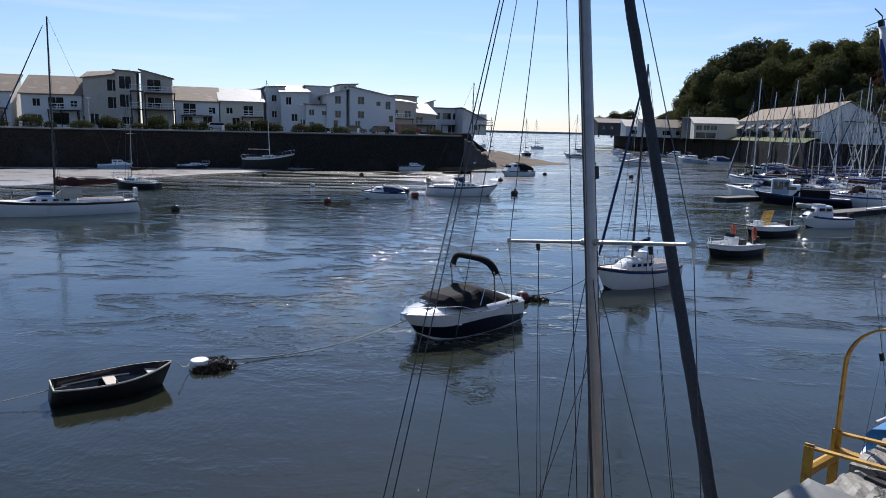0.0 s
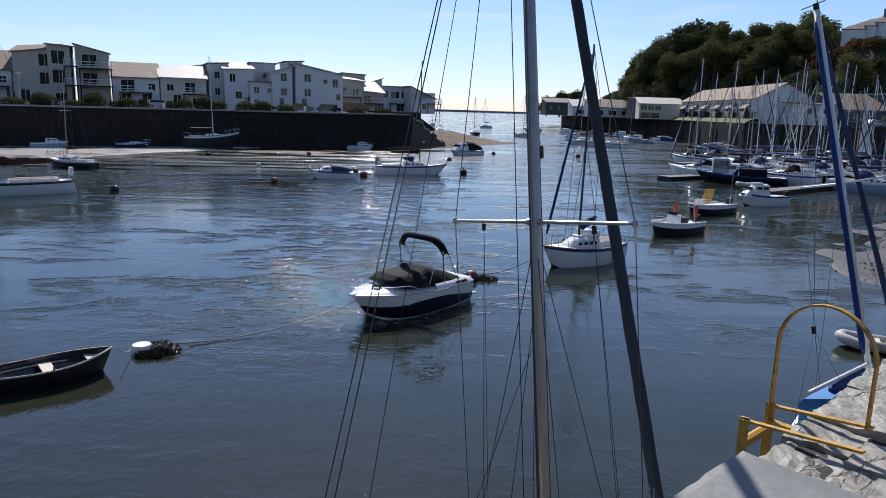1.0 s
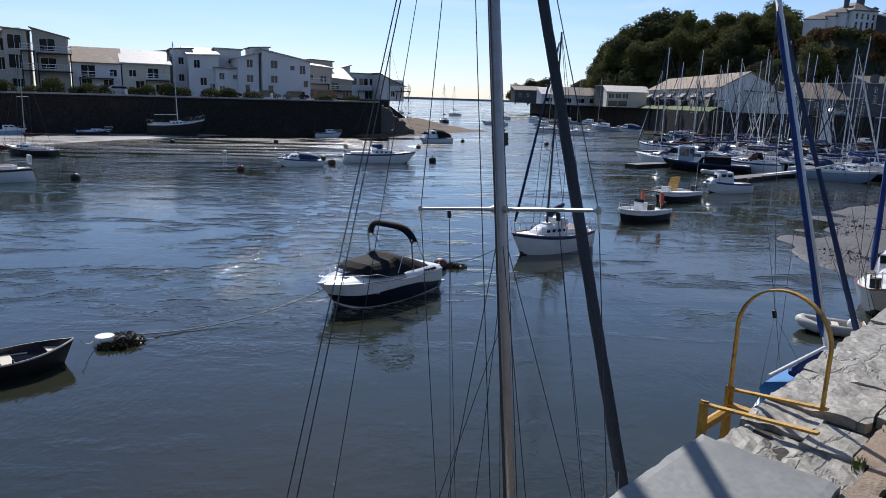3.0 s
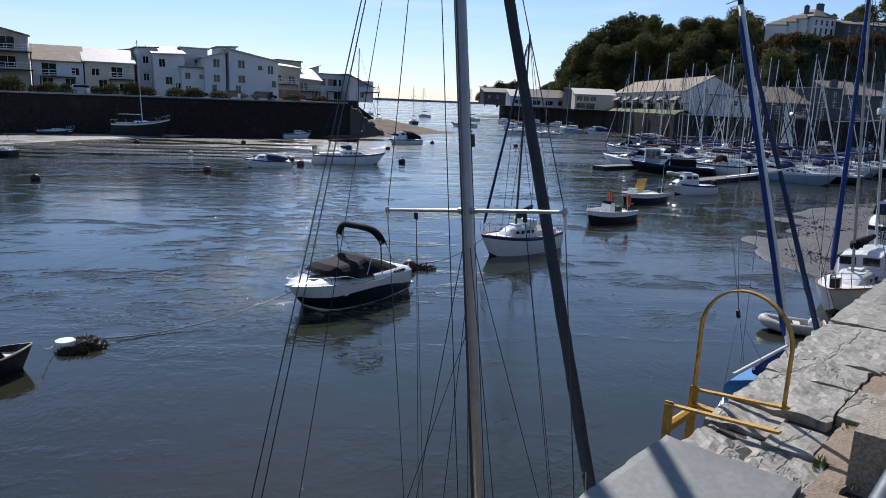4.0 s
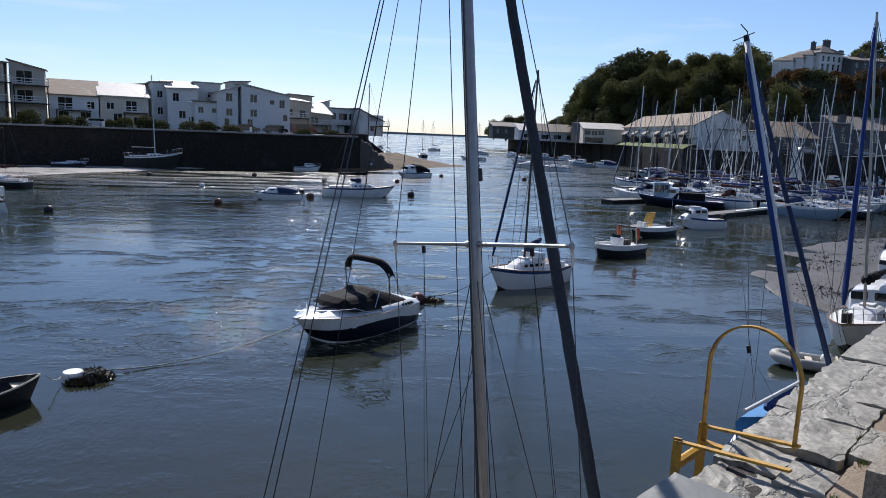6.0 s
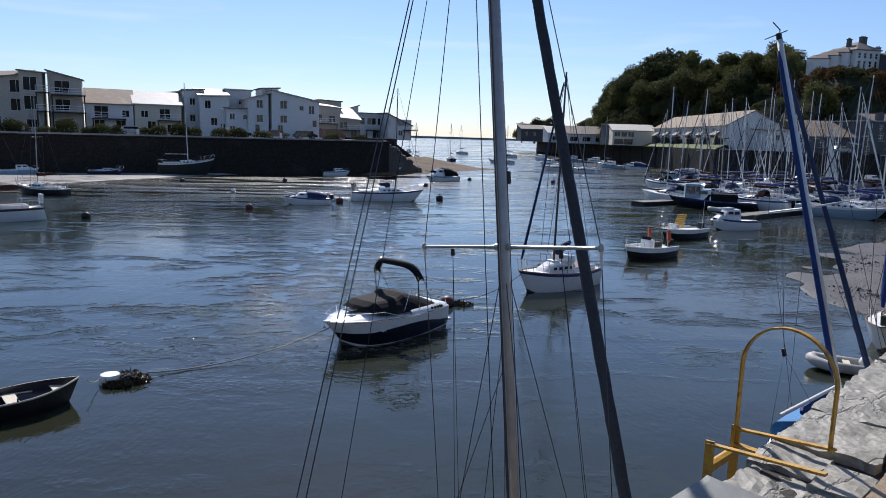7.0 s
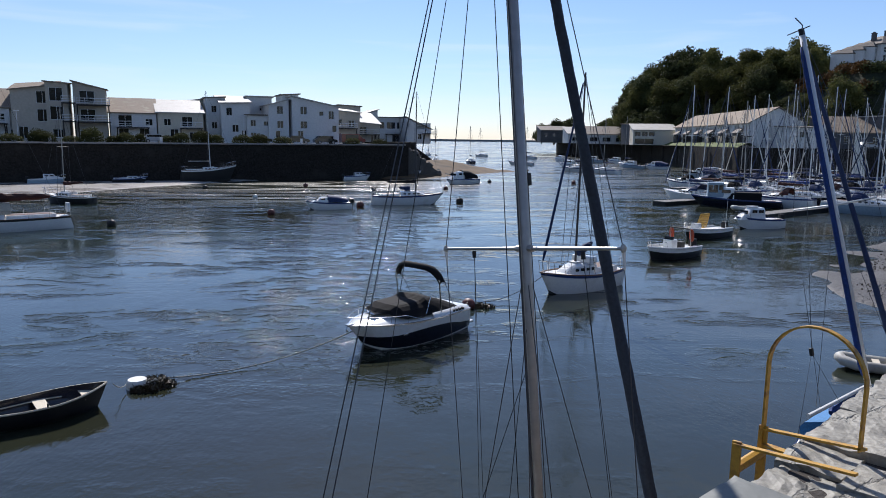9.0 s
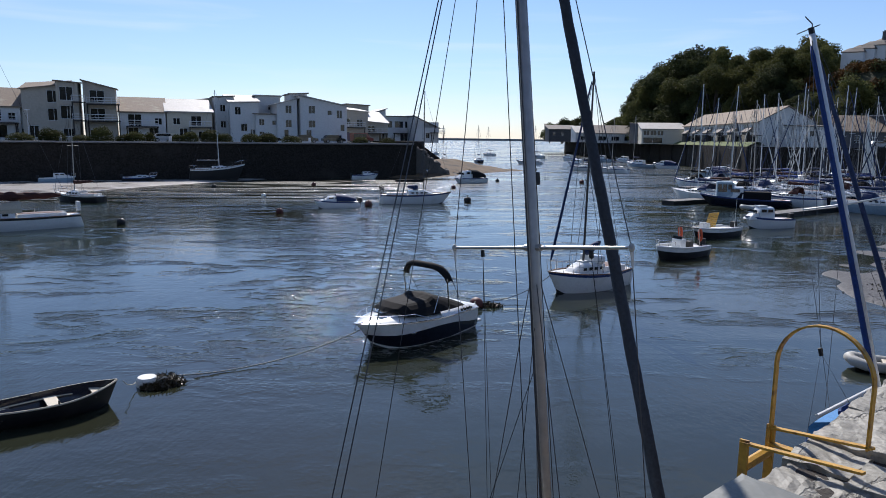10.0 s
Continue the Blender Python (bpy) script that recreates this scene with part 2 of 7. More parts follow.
M["slate"] = slate_material("riven_slate", (0.3, 0.28, 0.23), 6.0, 0.45, 1.0)
M["slab"] = mat("smooth_slate_slab", (0.19, 0.195, 0.175), 0.6, var=0.14, scale=4, bump=0.002, bscale=30, stain=(0.15, 0.155, 0.14), spread=0.5)
M["concrete"] = mat("sandy_concrete", (0.26, 0.2, 0.14), 0.9, var=0.25, scale=8, bump=0.006, bscale=70, stain=(0.19, 0.14, 0.095), perobj=0.1)
M["kerb"] = mat("aggregate_concrete", (0.3, 0.26, 0.2), 0.9, var=0.4, scale=12, bump=0.008, bscale=60, stain=(0.18, 0.15, 0.11))
M["moss"] = mat("joint_moss", (0.12, 0.16, 0.035), 0.9, var=0.4, scale=20)
M["joint"] = mat("dark_joint_earth", (0.05, 0.042, 0.035), 0.95, var=0.4, scale=10, bump=0.01, bscale=40)
M["quay_stone"] = mat("quay_wall_stone", (0.11, 0.105, 0.1), 0.85, var=0.35, scale=2, bump=0.03, bscale=8)
# distance haze is put into this pale grey-blue base
M["far_land"] = mat("distant_shore", (0.2, 0.22, 0.24), 0.9, var=0.15, scale=0.01)
M["pontoon"] = mat("grey_pontoon_boards", (0.17, 0.16, 0.15), 0.8, var=0.25, scale=2)
M["lettering"] = mat("navy_lettering", (0.015, 0.025, 0.07), 0.5, var=0.1)
M["sign_blue"] = mat("blue_painted_door", (0.05, 0.12, 0.4), 0.5, var=0.1)
# shade of the rooms put into the colour: near-black fill behind house windows
M["room_shade"] = mat("painted_room_shade", (0.03, 0.03, 0.03), 0.9, var=0.1)


def water_material():
    m = bpy.data.materials.new("harbour_water")
    m.use_nodes = True
    n, l = m.node_tree.nodes, m.node_tree.links
    p = n["Principled BSDF"]
    p.inputs["Roughness"].default_value, p.inputs["IOR"].default_value = 0.02, 1.5
    geo = n.new("ShaderNodeNewGeometry")

    def field(scale, stretch, turn, detail, distort=0.0):
        mp = n.new("ShaderNodeMapping")
        mp.inputs["Scale"].default_value, mp.inputs["Rotation"].default_value = stretch, (0, 0, turn)
        l.new(geo.outputs["Position"], mp.inputs["Vector"])
        t = n.new("ShaderNodeTexNoise")
        t.inputs["Scale"].default_value, t.inputs["Detail"].default_value, t.inputs["Distortion"].default_value = scale, detail, distort
        l.new(mp.outputs[0], t.inputs["Vector"])
        return t.outputs[0]

    def calc(op, a, b):
        k = n.new("ShaderNodeMath")
        k.operation = op
        for i, v in enumerate((a, b)):
            if isinstance(v, (int, float)):
                k.inputs[i].default_value = v
            else:
                l.new(v, k.inputs[i])
        return k.outputs[0]

    def ramp(v, lo, hi, a, b):
        r = n.new("ShaderNodeMapRange")
        for i, q in enumerate((lo, hi, a, b)):
            r.inputs[i + 1].default_value = q
        l.new(v, r.inputs[0])
        return r.outputs[0]
    # calm and ruffled lanes drawn out by the current
    lane = field(1.0, (0.03, 0.11, 1), 0.2, 5, 1.6)
    ruffle = ramp(lane, 0.38, 0.62, 0.35, 0.75)
    swell = calc("MULTIPLY", field(0.4, (1, 0.6, 1), 0.4, 3), 0.035)
    ripple = calc("MULTIPLY", field(2.1, (1, 0.5, 1), 0.6, 3), 0.015)
    fine = calc("MULTIPLY", field(9.0, (1, 0.5, 1), 0.9, 3), 0.0105)
    waves = calc("MULTIPLY", calc("ADD", calc("ADD", swell, ripple), fine), ruffle)
    sep = n.new("ShaderNodeSeparateXYZ")
    l.new(geo.outputs["Position"], sep.inputs[0])
    # broken patches of steeper wind ripples that catch the sun
    crest = calc("MULTIPLY", field(6.0, (1, 0.8, 1), 0.3, 3), 0.07)
    breeze = ramp(calc("ABSOLUTE", calc("ADD", sep.outputs["X"], 1.6), 0.0), 2.0, 9.0, 0.16, -0.03)
    patch = ramp(calc("ADD", field(1.0, (0.12, 0.3, 1), -0.2, 4, 1.2), breeze), 0.51, 0.63, 0.0, 1.0)
    patch = calc("MULTIPLY", patch, ramp(field(0.8, (1, 1.5, 1), 0.1, 3), 0.42, 0.56, 0.0, 1.0))
    patch = calc("MULTIPLY", patch, calc("MAXIMUM", ramp(sep.outputs["Y"], 17, 26, 0.08, 1.0), ramp(sep.outputs["Y"], 16.0, 13.8, 0.0, 0.2)))
    # the open channel is choppier than the sheltered water by the quay
    chop = calc("MULTIPLY", ramp(sep.outputs["Y"], 48, 90, 0.0, 1.0), ramp(lane, 0.42, 0.54, 0.1, 1.0))
    tide = calc("MULTIPLY", calc("MULTIPLY", field(1.5, (1, 0.7, 1), 0.2, 4), 0.15), chop)
    l.new(calc("MAXIMUM", ramp(patch, 0.0, 1.0, 0.02, 0.07), ramp(chop, 0.0, 1.0, 0.02, 0.26)), p.inputs["Roughness"])
    height = calc("ADD", calc("ADD", waves, calc("MULTIPLY", crest, patch)), tide)
    bu = n.new("ShaderNodeBump")
    bu.inputs["Distance"].default_value, bu.inputs["Strength"].default_value = 1.0, 1.0
    l.new(height, bu.inputs["Height"])
    l.new(bu.outputs[0], p.inputs["Normal"])
    ra = n.new("ShaderNodeValToRGB")
    ra.color_ramp.elements[0].position, ra.color_ramp.elements[0].color = 0.35, (0.024, 0.023, 0.012, 1)
    ra.color_ramp.elements[1].position, ra.color_ramp.elements[1].color = 0.7, (0.02, 0.032, 0.025, 1)
    l.new(field(0.05, (1, 1, 1), 0, 4), ra.inputs[0])
    l.new(ra.outputs[0], p.inputs["Base Color"])
    return m


M["water"] = water_material()


# ---- mesh helpers ----
def part(name, bm, material, parent=None, label="", smooth=False):
    me = bpy.data.meshes.new(name)
    bm.to_mesh(me)
    bm.free()
    me.materials.append(M[material] if isinstance(material, str) else material)
    if smooth:
        me.polygons.foreach_set("use_smooth", [True] * len(me.polygons))
    ob = new(name, me)
    if parent is not None:
        ob.parent = parent
    if label:
        ob["label"] = label
    return ob


def thing(name, m, label, category, group="", kind=""):
    ob = new(name)
    ob.empty_display_size = 0.3
    ob.matrix_world = m
    return tagged(ob, label, category, group, kind)


def again(ob, m):
    """One more piece on the same mesh under the same parent."""
    o = ob.copy()
    scene.collection.objects.link(o)
    o.matrix_basis = m
    return o


def box(bm, x0, x1, y0, y1, z0, z1, bevel=0.0):
    r = bmesh.ops.create_cube(bm, size=1, matrix=Matrix.LocRotScale(((x0 + x1) / 2, (y0 + y1) / 2, (z0 + z1) / 2), None, (abs(x1 - x0), abs(y1 - y0), abs(z1 - z0))))
    if bevel:
        es = list({e for v in r["verts"] for e in v.link_edges})
        bmesh.ops.bevel(bm, geom=es, offset=bevel, segments=2, affect="EDGES", profile=0.6)
    return bm


def boxm(*a):
    return box(bmesh.new(), *a)


def tube(bm, pts, r, sides=6, r_end=None, cap=True):
    """A round bar along points; the radius may taper."""
    pts = [Vector(p) for p in pts]
    n = len(pts)
    rings = []
    for i, p in enumerate(pts):
        d = (pts[min(i + 1, n - 1)] - pts[max(i - 1, 0)]).normalized()
        a = d.orthogonal().normalized() if i == 0 else (rings[-1][1] - d * rings[-1][1].dot(d)).normalized()
        b = d.cross(a)
        rr = r + ((r_end if r_end is not None else r) - r) * i / max(1, n - 1)
        rings.append(([bm.verts.new(p + (a * math.cos(2 * math.pi * k / sides) + b * math.sin(2 * math.pi * k / sides)) * rr) for k in range(sides)], a))
    for (u, _), (v, _) in zip(rings, rings[1:]):
        for k in range(sides):
            bm.faces.new((u[k], u[(k + 1) % sides], v[(k + 1) % sides], v[k]))
    if cap:
        bm.faces.new(rings[0][0][::-1])
        bm.faces.new(rings[-1][0])
    return bm


def bar(*a, **k):
    return tube(bmesh.new(), *a, **k)


def sag(a, b, drop, n=8):
    a, b = Vector(a), Vector(b)
    return [a.lerp(b, i / n) - Vector((0, 0, drop * 4 * (i / n) * (1 - i / n))) for i in range(n + 1)]


def prism(bm, poly, z0, z1):
    """An upright solid over a plan outline; z0 and z1 may be functions of (x, y)."""
    f0 = z0 if callable(z0) else (lambda x, y: z0)
    f1 = z1 if callable(z1) else (lambda x, y: z1)
    lo = [bm.verts.new((x, y, f0(x, y))) for x, y in poly]
    hi = [bm.verts.new((x, y, f1(x, y))) for x, y in poly]
    n = len(poly)
    bm.faces.new(hi)
    bm.faces.new(lo[::-1])
    for i in range(n):
        bm.faces.new((lo[i], lo[(i + 1) % n], hi[(i + 1) % n], hi[i]))
    bmesh.ops.recalc_face_normals(bm, faces=bm.faces[:])
    return bm


def ball(r, sub=2, squash=(1, 1, 1), at=(0, 0, 0), rough=0.0, seed=0):
    bm = bmesh.new()
    bmesh.ops.create_icosphere(bm, subdivisions=sub, radius=r)
    for v in bm.verts:
        k = 1 + rough * noise.noise(v.co * (1.7 / max(r, 0.01)) + Vector((seed * 3.1, 0, 0)))
        v.co = Vector((v.co.x * squash[0] * k + at[0], v.co.y * squash[1] * k + at[1], v.co.z * squash[2] * k + at[2]))
    return bm


def strip(bm, rows):
    """Faces between rows of points of equal number."""
    vs = [[bm.verts.new(p) for p in r] for r in rows]
    for a, b in zip(vs, vs[1:]):
        for i in range(len(a) - 1):
            bm.faces.new((a[i], a[i + 1], b[i + 1], b[i]))
    return bm


# ---- water, shores and harbour walls ----
bm = bmesh.new()
ext = [-4600, -1500, -400, -100, 0, 100, 400, 1500, 4600]
strip(bm, [[(x, y, 0) for x in ext] for y in ext])
tagged(part("water", bm, "water"), "dark blue rippled tidal harbour water with sun glitter", "water", kind="structure")

QZ = 5.9
U, W2, W1 = 19.6, (0.942, 0.336), (-0.336, 0.942)
A0 = (3.4, 127.0)


def prom(s, d):
    """Plan point on the far promenade: s along its wall, d behind it."""
    return (A0[0] + s * W2[0] + d * W1[0], A0[1] + s * W2[1] + d * W1[1])


# far promenade: body with its battered stone face
bm = bmesh.new()
prism(bm, [prom(-190, 0.6), prom(-0.5, 0.6), prom(2, 22), prom(24, 62), prom(24, 160), prom(-190, 160)], -1.5, QZ)
far_quay = tagged(part("pavement", bm, "asphalt"), "pale asphalt harbour promenade behind a stone wall", "pavement", kind="structure")
bm = bmesh.new()
face = []
for j in range(9):
    z = -1.0 + (QZ + 0.75) * j / 8
    face.append([(*prom(-190 + 190 * i / 150, 0.1 + 0.18 * noise.noise(Vector((i * 0.9, j * 1.3, 2))) + (QZ - z) * -0.05), z) for i in range(151)])
strip(bm, face)
ret = bmesh.ops.extrude_face_region(bm, geom=bm.faces[:])
bmesh.ops.translate(bm, verts=[v for v in ret["geom"] if isinstance(v, bmesh.types.BMVert)], vec=(W1[0] * 0.7, W1[1] * 0.7, 0))
bmesh.ops.recalc_face_normals(bm, faces=bm.faces[:])
tagged(part("wall_north", bm, "harbour_wall"), "tall dark wet stone harbour wall with weed stains", "wall", kind="structure")
bm = bmesh.new()
for i in range(80):
    s = -188 + i * 2.36
    x, y = prom(s, 0.1)
    bmesh.ops.create_cube(bm, size=1, matrix=pose(x, y, QZ + 0.02 + random.uniform(-0.02, 0.02), 0, 0, U) @ Matrix.Diagonal((2.32, 0.9, 0.24, 1)))
tagged(part("trim_coping", bm, "coping"), "pale stone coping along the harbour wall top", "coping", kind="structure")
# end of the promenade: return wall and sloping breakwater wall
bm = bmesh.new()
prism(bm, [prom(-0.6, 0.2), prom(0.3, 0.2), prom(3.4, 22), prom(2.2, 22)], -1, QZ)
prism(bm, [prom(2.2, 24), prom(10, 24), prom(12.5, 27), prom(22, 60), prom(2.2, 60)], -1, lambda x, y: QZ + 0.35)
prism(bm, [prom(10, 24.2), prom(16, 25.5), prom(17, 30), prom(12.5, 27.2)], -1, lambda x, y: QZ + 0.2 - max(0, ((x - A0[0]) * W2[0] + (y - A0[1]) * W2[1]) - 10) * 0.62)
tagged(part("wall_east", bm, "harbour_wall"), "dark stone end wall of the promenade", "wall", kind="structure")


def bank(name, outline, top, material, label, category, step=1.2, lumps=0.12, base=-0.4):
    """A low shore: a grid inside an outline, rising from the water's edge inwards."""
    xs, ys = [p[0] for p in outline], [p[1] for p in outline]
    n = len(outline)

    def depth(x, y):
        inside, best = False, 1e9
        for i in range(n):
            (ax, ay), (bx, by) = outline[i], outline[(i + 1) % n]
            if (ay > y) != (by > y) and x < (bx - ax) * (y - ay) / (by - ay) + ax:
                inside = not inside
            t = max(0, min(1, ((x - ax) * (bx - ax) + (y - ay) * (by - ay)) / ((bx - ax) ** 2 + (by - ay) ** 2)))
            best = min(best, math.hypot(x - ax - t * (bx - ax), y - ay - t * (by - ay)))
        return best if inside else -best
    nx, ny = int((max(xs) - min(xs)) / step) + 4, int((max(ys) - min(ys)) / step) + 4
    rows = []
    for j in range(ny):
        r = []
        for i in range(nx):
            x, y = min(xs) + (i - 1.5) * step, min(ys) + (j - 1.5) * step
            d = depth(x, y)
            k = noise.noise(Vector((x * 0.35, y * 0.35, 3))) * lumps + noise.noise(Vector((x * 0.09, y * 0.09, 7))) * lumps
            r.append((x, y, max(base, (top(x, y, d) if d > 0 else d * 0.25) + k)))
        rows.append(r)
    return tagged(part(name, strip(bmesh.new(), rows), material, smooth=True), label, category, kind="structure")


bank("ground_mud", [(-150, 74), (-75, 72), (-46, 75), (-38, 90), (-33, 101), (-21, 118), (-22, 119.5), (-60, 106), (-150, 74.5)],
     lambda x, y, d: min(0.22, d * 0.1), "mud", "bright wet mud bank below the harbour wall", "mud", 1.5, 0.05)
bank("ground_spit", [(0, 124), (7, 127), (14, 137), (29, 158), (27, 163), (18, 168), (-2, 160), (-2, 126)],
     lambda x, y, d: min(2.6, d * 0.24) * (1 if x < 12 else max(0.35, 1 - (x - 12) / 20)), "gravel", "brown weedy gravel spit sloping into the water", "spit", 0.8, 0.22)
bank("ground_shingle", [(21, 30), (22.5, 35), (29, 43), (41, 50), (60, 55), (60, 30), (30, 18), (21.5, 24)],
     lambda x, y, d: min(0.5, d * 0.035), "shingle", "grey wet shingle bank with weed beside the quay", "shingle", 0.5, 0.1)
# loose stones and weed on the shingle
rng = random.Random(31)
for nm, mt, cnt, sz, lbl in (("shingle_stone", "coping", 9000, 0.05, "loose wet stones on the shingle bank"), ("stranded_weed", "weed", 900, 0.09, "dark stranded weed on the shingle bank")):
    vs, fs = [], []
    while len(fs) < cnt * 4:
        x, y = rng.uniform(21, 46), rng.uniform(20, 50)
        if y - 30 > (x - 21) * 1.05 + 1 or y < 17 + (x - 21) * 0.5:
            continue
        if nm == "stranded_weed" and noise.noise(Vector((x * 0.3, y * 0.3, 4))) < 0.12:
            continue
        z = max(0.0, min(0.5, (x - 20.5 - max(0, (y - 30) * 0.9)) * 0.035)) + 0.02
        s, a = sz * rng.uniform(0.5, 1.6), rng.uniform(0, 6.28)
        o = len(vs)
        vs += [(x + s * math.cos(a + q * 2.09), y + s * math.sin(a + q * 2.09), z - 0.06) for q in range(3)] + [(x, y, z + s * rng.uniform(0.3, 0.8))]
        fs += [(o, o + 1, o + 3), (o + 1, o + 2, o + 3), (o + 2, o, o + 3), (o, o + 2, o + 1)]
    me = bpy.data.meshes.new(nm)
    me.from_pydata(vs, [], fs)
    me.materials.append(M[mt])
    tagged(new(nm, me), lbl, "shore debris", kind="stuff")

# boulders on the breakwater slope
random.seed(5)
stone_mesh = []
for v in range(5):
    b = ball(0.5, 2, (1.1, 0.85, 0.6), rough=0.5, seed=v + 1)
    o = part("boulder", b, "rock")
    stone_mesh.append(o.data)
    bpy.data.objects.remove(o)
for i in range(150):
    s, d = random.uniform(0.6, 15), random.uniform(3, 26)
    x, y = prom(s, d)
    zz = max(0.2, min(5.2, 5.6 - (s - 1.5 - d * 0.09) * 0.75 + random.uniform(-0.4, 0.2)))
    if zz < 0.6 and random.random() < 0.5:
        continue
    r = new("boulder", random.choice(stone_mesh))
    k = random.uniform(0.7, 1.9)
    r.matrix_world = pose(x, y, zz - 0.2, random.uniform(0, 40), random.uniform(0, 40), random.uniform(0, 360)) @ Matrix.Diagonal((k, k, k, 1))
    r.parent = far_quay
bm = bmesh.new()
prism(bm, [prom(0.3, 1), prom(9, 4), prom(14, 24), prom(3, 25)], -0.5, lambda x, y: max(0.1, 5.3 - max(0, ((x - A0[0]) * W2[0] + (y - A0[1]) * W2[1]) - 0.3 - ((x - A0[0]) * W1[0] + (y - A0[1]) * W1[1]) * 0.09) * 0.62))
tagged(part("ground_bank", bm, "rock"), "sloping rubble bank at the promenade end", "bank", kind="structure")

# right-hand quay: wall, lawn, ground
bm = bmesh.new()
RQ = [(101, 420), (90, 252), (80.5, 186), (74.5, 146), (76, 143), (94, 134), (150, 139), (330, 139), (330, 440), (125, 440)]
prism(bm, RQ, -1.5, QZ)
bmesh.ops.subdivide_edges(bm, edges=bm.edges[:], cuts=8)
tagged(part("wall_south", bm, "harbour_wall"), "dark stone quay wall of the marina", "wall", kind="structure")
bm = bmesh.new()
edge = [(100, 400), (90.6, 252), (81.1, 186), (75.2, 147)]
strip(bm, [[(x + dx, y, QZ + dz) for x, y in edge] for dx, dz in ((-0.2, -0.05), (0.0, 0.12), (1.8, 0.95), (2.6, 1.0), (4.0, 0.2))])
tagged(part("ground_lawn", bm, "grass"), "strip of green lawn on the quay top", "lawn", kind="structure")

BASE = [(330, 143), (150, 146), (118, 148), (105, 160), (100, 214), (90, 234), (87, 258), (99, 292), (135, 345), (160, 420), (330, 420)]


def rise(x, y):
    inside, best = False, 1e9
    n = len(BASE)
    for i in range(n):
        (ax, ay), (bx, by) = BASE[i], BASE[(i + 1) % n]
        if (ay > y) != (by > y) and x < (bx - ax) * (y - ay) / (by - ay) + ax:
            inside = not inside
        if i < 9:
            t = max(0, min(1, ((x - ax) * (bx - ax) + (y - ay) * (by - ay)) / ((bx - ax) ** 2 + (by - ay) ** 2)))
            best = min(best, math.hypot(x - ax - t * (bx - ax), y - ay - t * (by - ay)))
    return best if inside else -best


def hill(x, y):
    d = rise(x, y)
    if d <= 0:
        return QZ - 0.05
    k = noise.noise(Vector((x * 0.06, y * 0.06, 1))) * min(2.5, d * 0.2)
    return QZ + (min(1, d / 7) * 15.5 + min(1, max(0, d - 7) / 40) * 5.5 if y > 190 else min(1, d / 13) * 19 + min(1, max(0, d - 13) / 45) * 4) + k


bm = bmesh.new()
strip(bm, [[(80 + i * 4.2, 138 + j * 4.2, hill(80 + i * 4.2, 138 + j * 4.2)) for i in range(58)] for j in range(68)])
tagged(part("ground_hillside", bm, "turf", smooth=True), "steep wooded hillside above the harbour", "hillside", kind="structure")

# far shore on the horizon and the headland
bm = bmesh.new()
strip(bm, [[(-600 + i * 60, 2600 + 150 * math.sin(i * 0.3), zz * (0.5 + 0.5 * min(1, max(0, (34 - i) / 25)) + 0.1 * noise.noise(Vector((i * 0.4, 0, 0))))) for i in range(46)] for zz in (0, 8)])
ret = bmesh.ops.extrude_face_region(bm, geom=bm.faces[:])
bmesh.ops.translate(bm, verts=[v for v in ret["geom"] if isinstance(v, bmesh.types.BMVert)], vec=(0, 300, 0))
tagged(part("backdrop_shore", bm, "far_land"), "low hazy far shore on the horizon", "shore", kind="structure")


# ---- trees and bushes ----
def leaves(lobes, count, size, seed):
    """Crown mesh: many small leaf clumps scattered over uneven lobes."""
    rng = np.random.default_rng(seed)
    vs, fs = [], []
    wts = np.array([l[3] ** 2 for l in lobes])
    pick = rng.choice(len(lobes), count, p=wts / wts.sum())
    for k in pick:
        cx, cy, cz, r = lobes[k]
        d = rng.normal(size=3)
        d /= np.linalg.norm(d)
        if d[2] < -0.55:
            d[2] *= -0.5
        rr = r * (0.72 + 0.36 * rng.random() ** 0.7)
        rr *= 1 + 0.22 * noise.noise(Vector(d * 2.3) + Vector((seed, k, 0)))
        c = np.array((cx, cy, cz)) + d * rr * np.array((1, 1, 0.85))
        a = rng.normal(size=3)
        a /= np.linalg.norm(a)
        b = np.cross(a, d + rng.normal(size=3) * 0.5)
        b /= np.linalg.norm(b) + 1e-6
        s = size * (0.5 + rng.random())
        o = len(vs)
        vs += [tuple(c + a * s), tuple(c + b * s * 0.6), tuple(c - a * s + d * s * 0.3), tuple(c - b * s * 0.6)]
        fs.append((o, o + 1, o + 2, o + 3))
    me = bpy.data.meshes.new("crown")
    me.from_pydata(vs, [], fs)
    return me


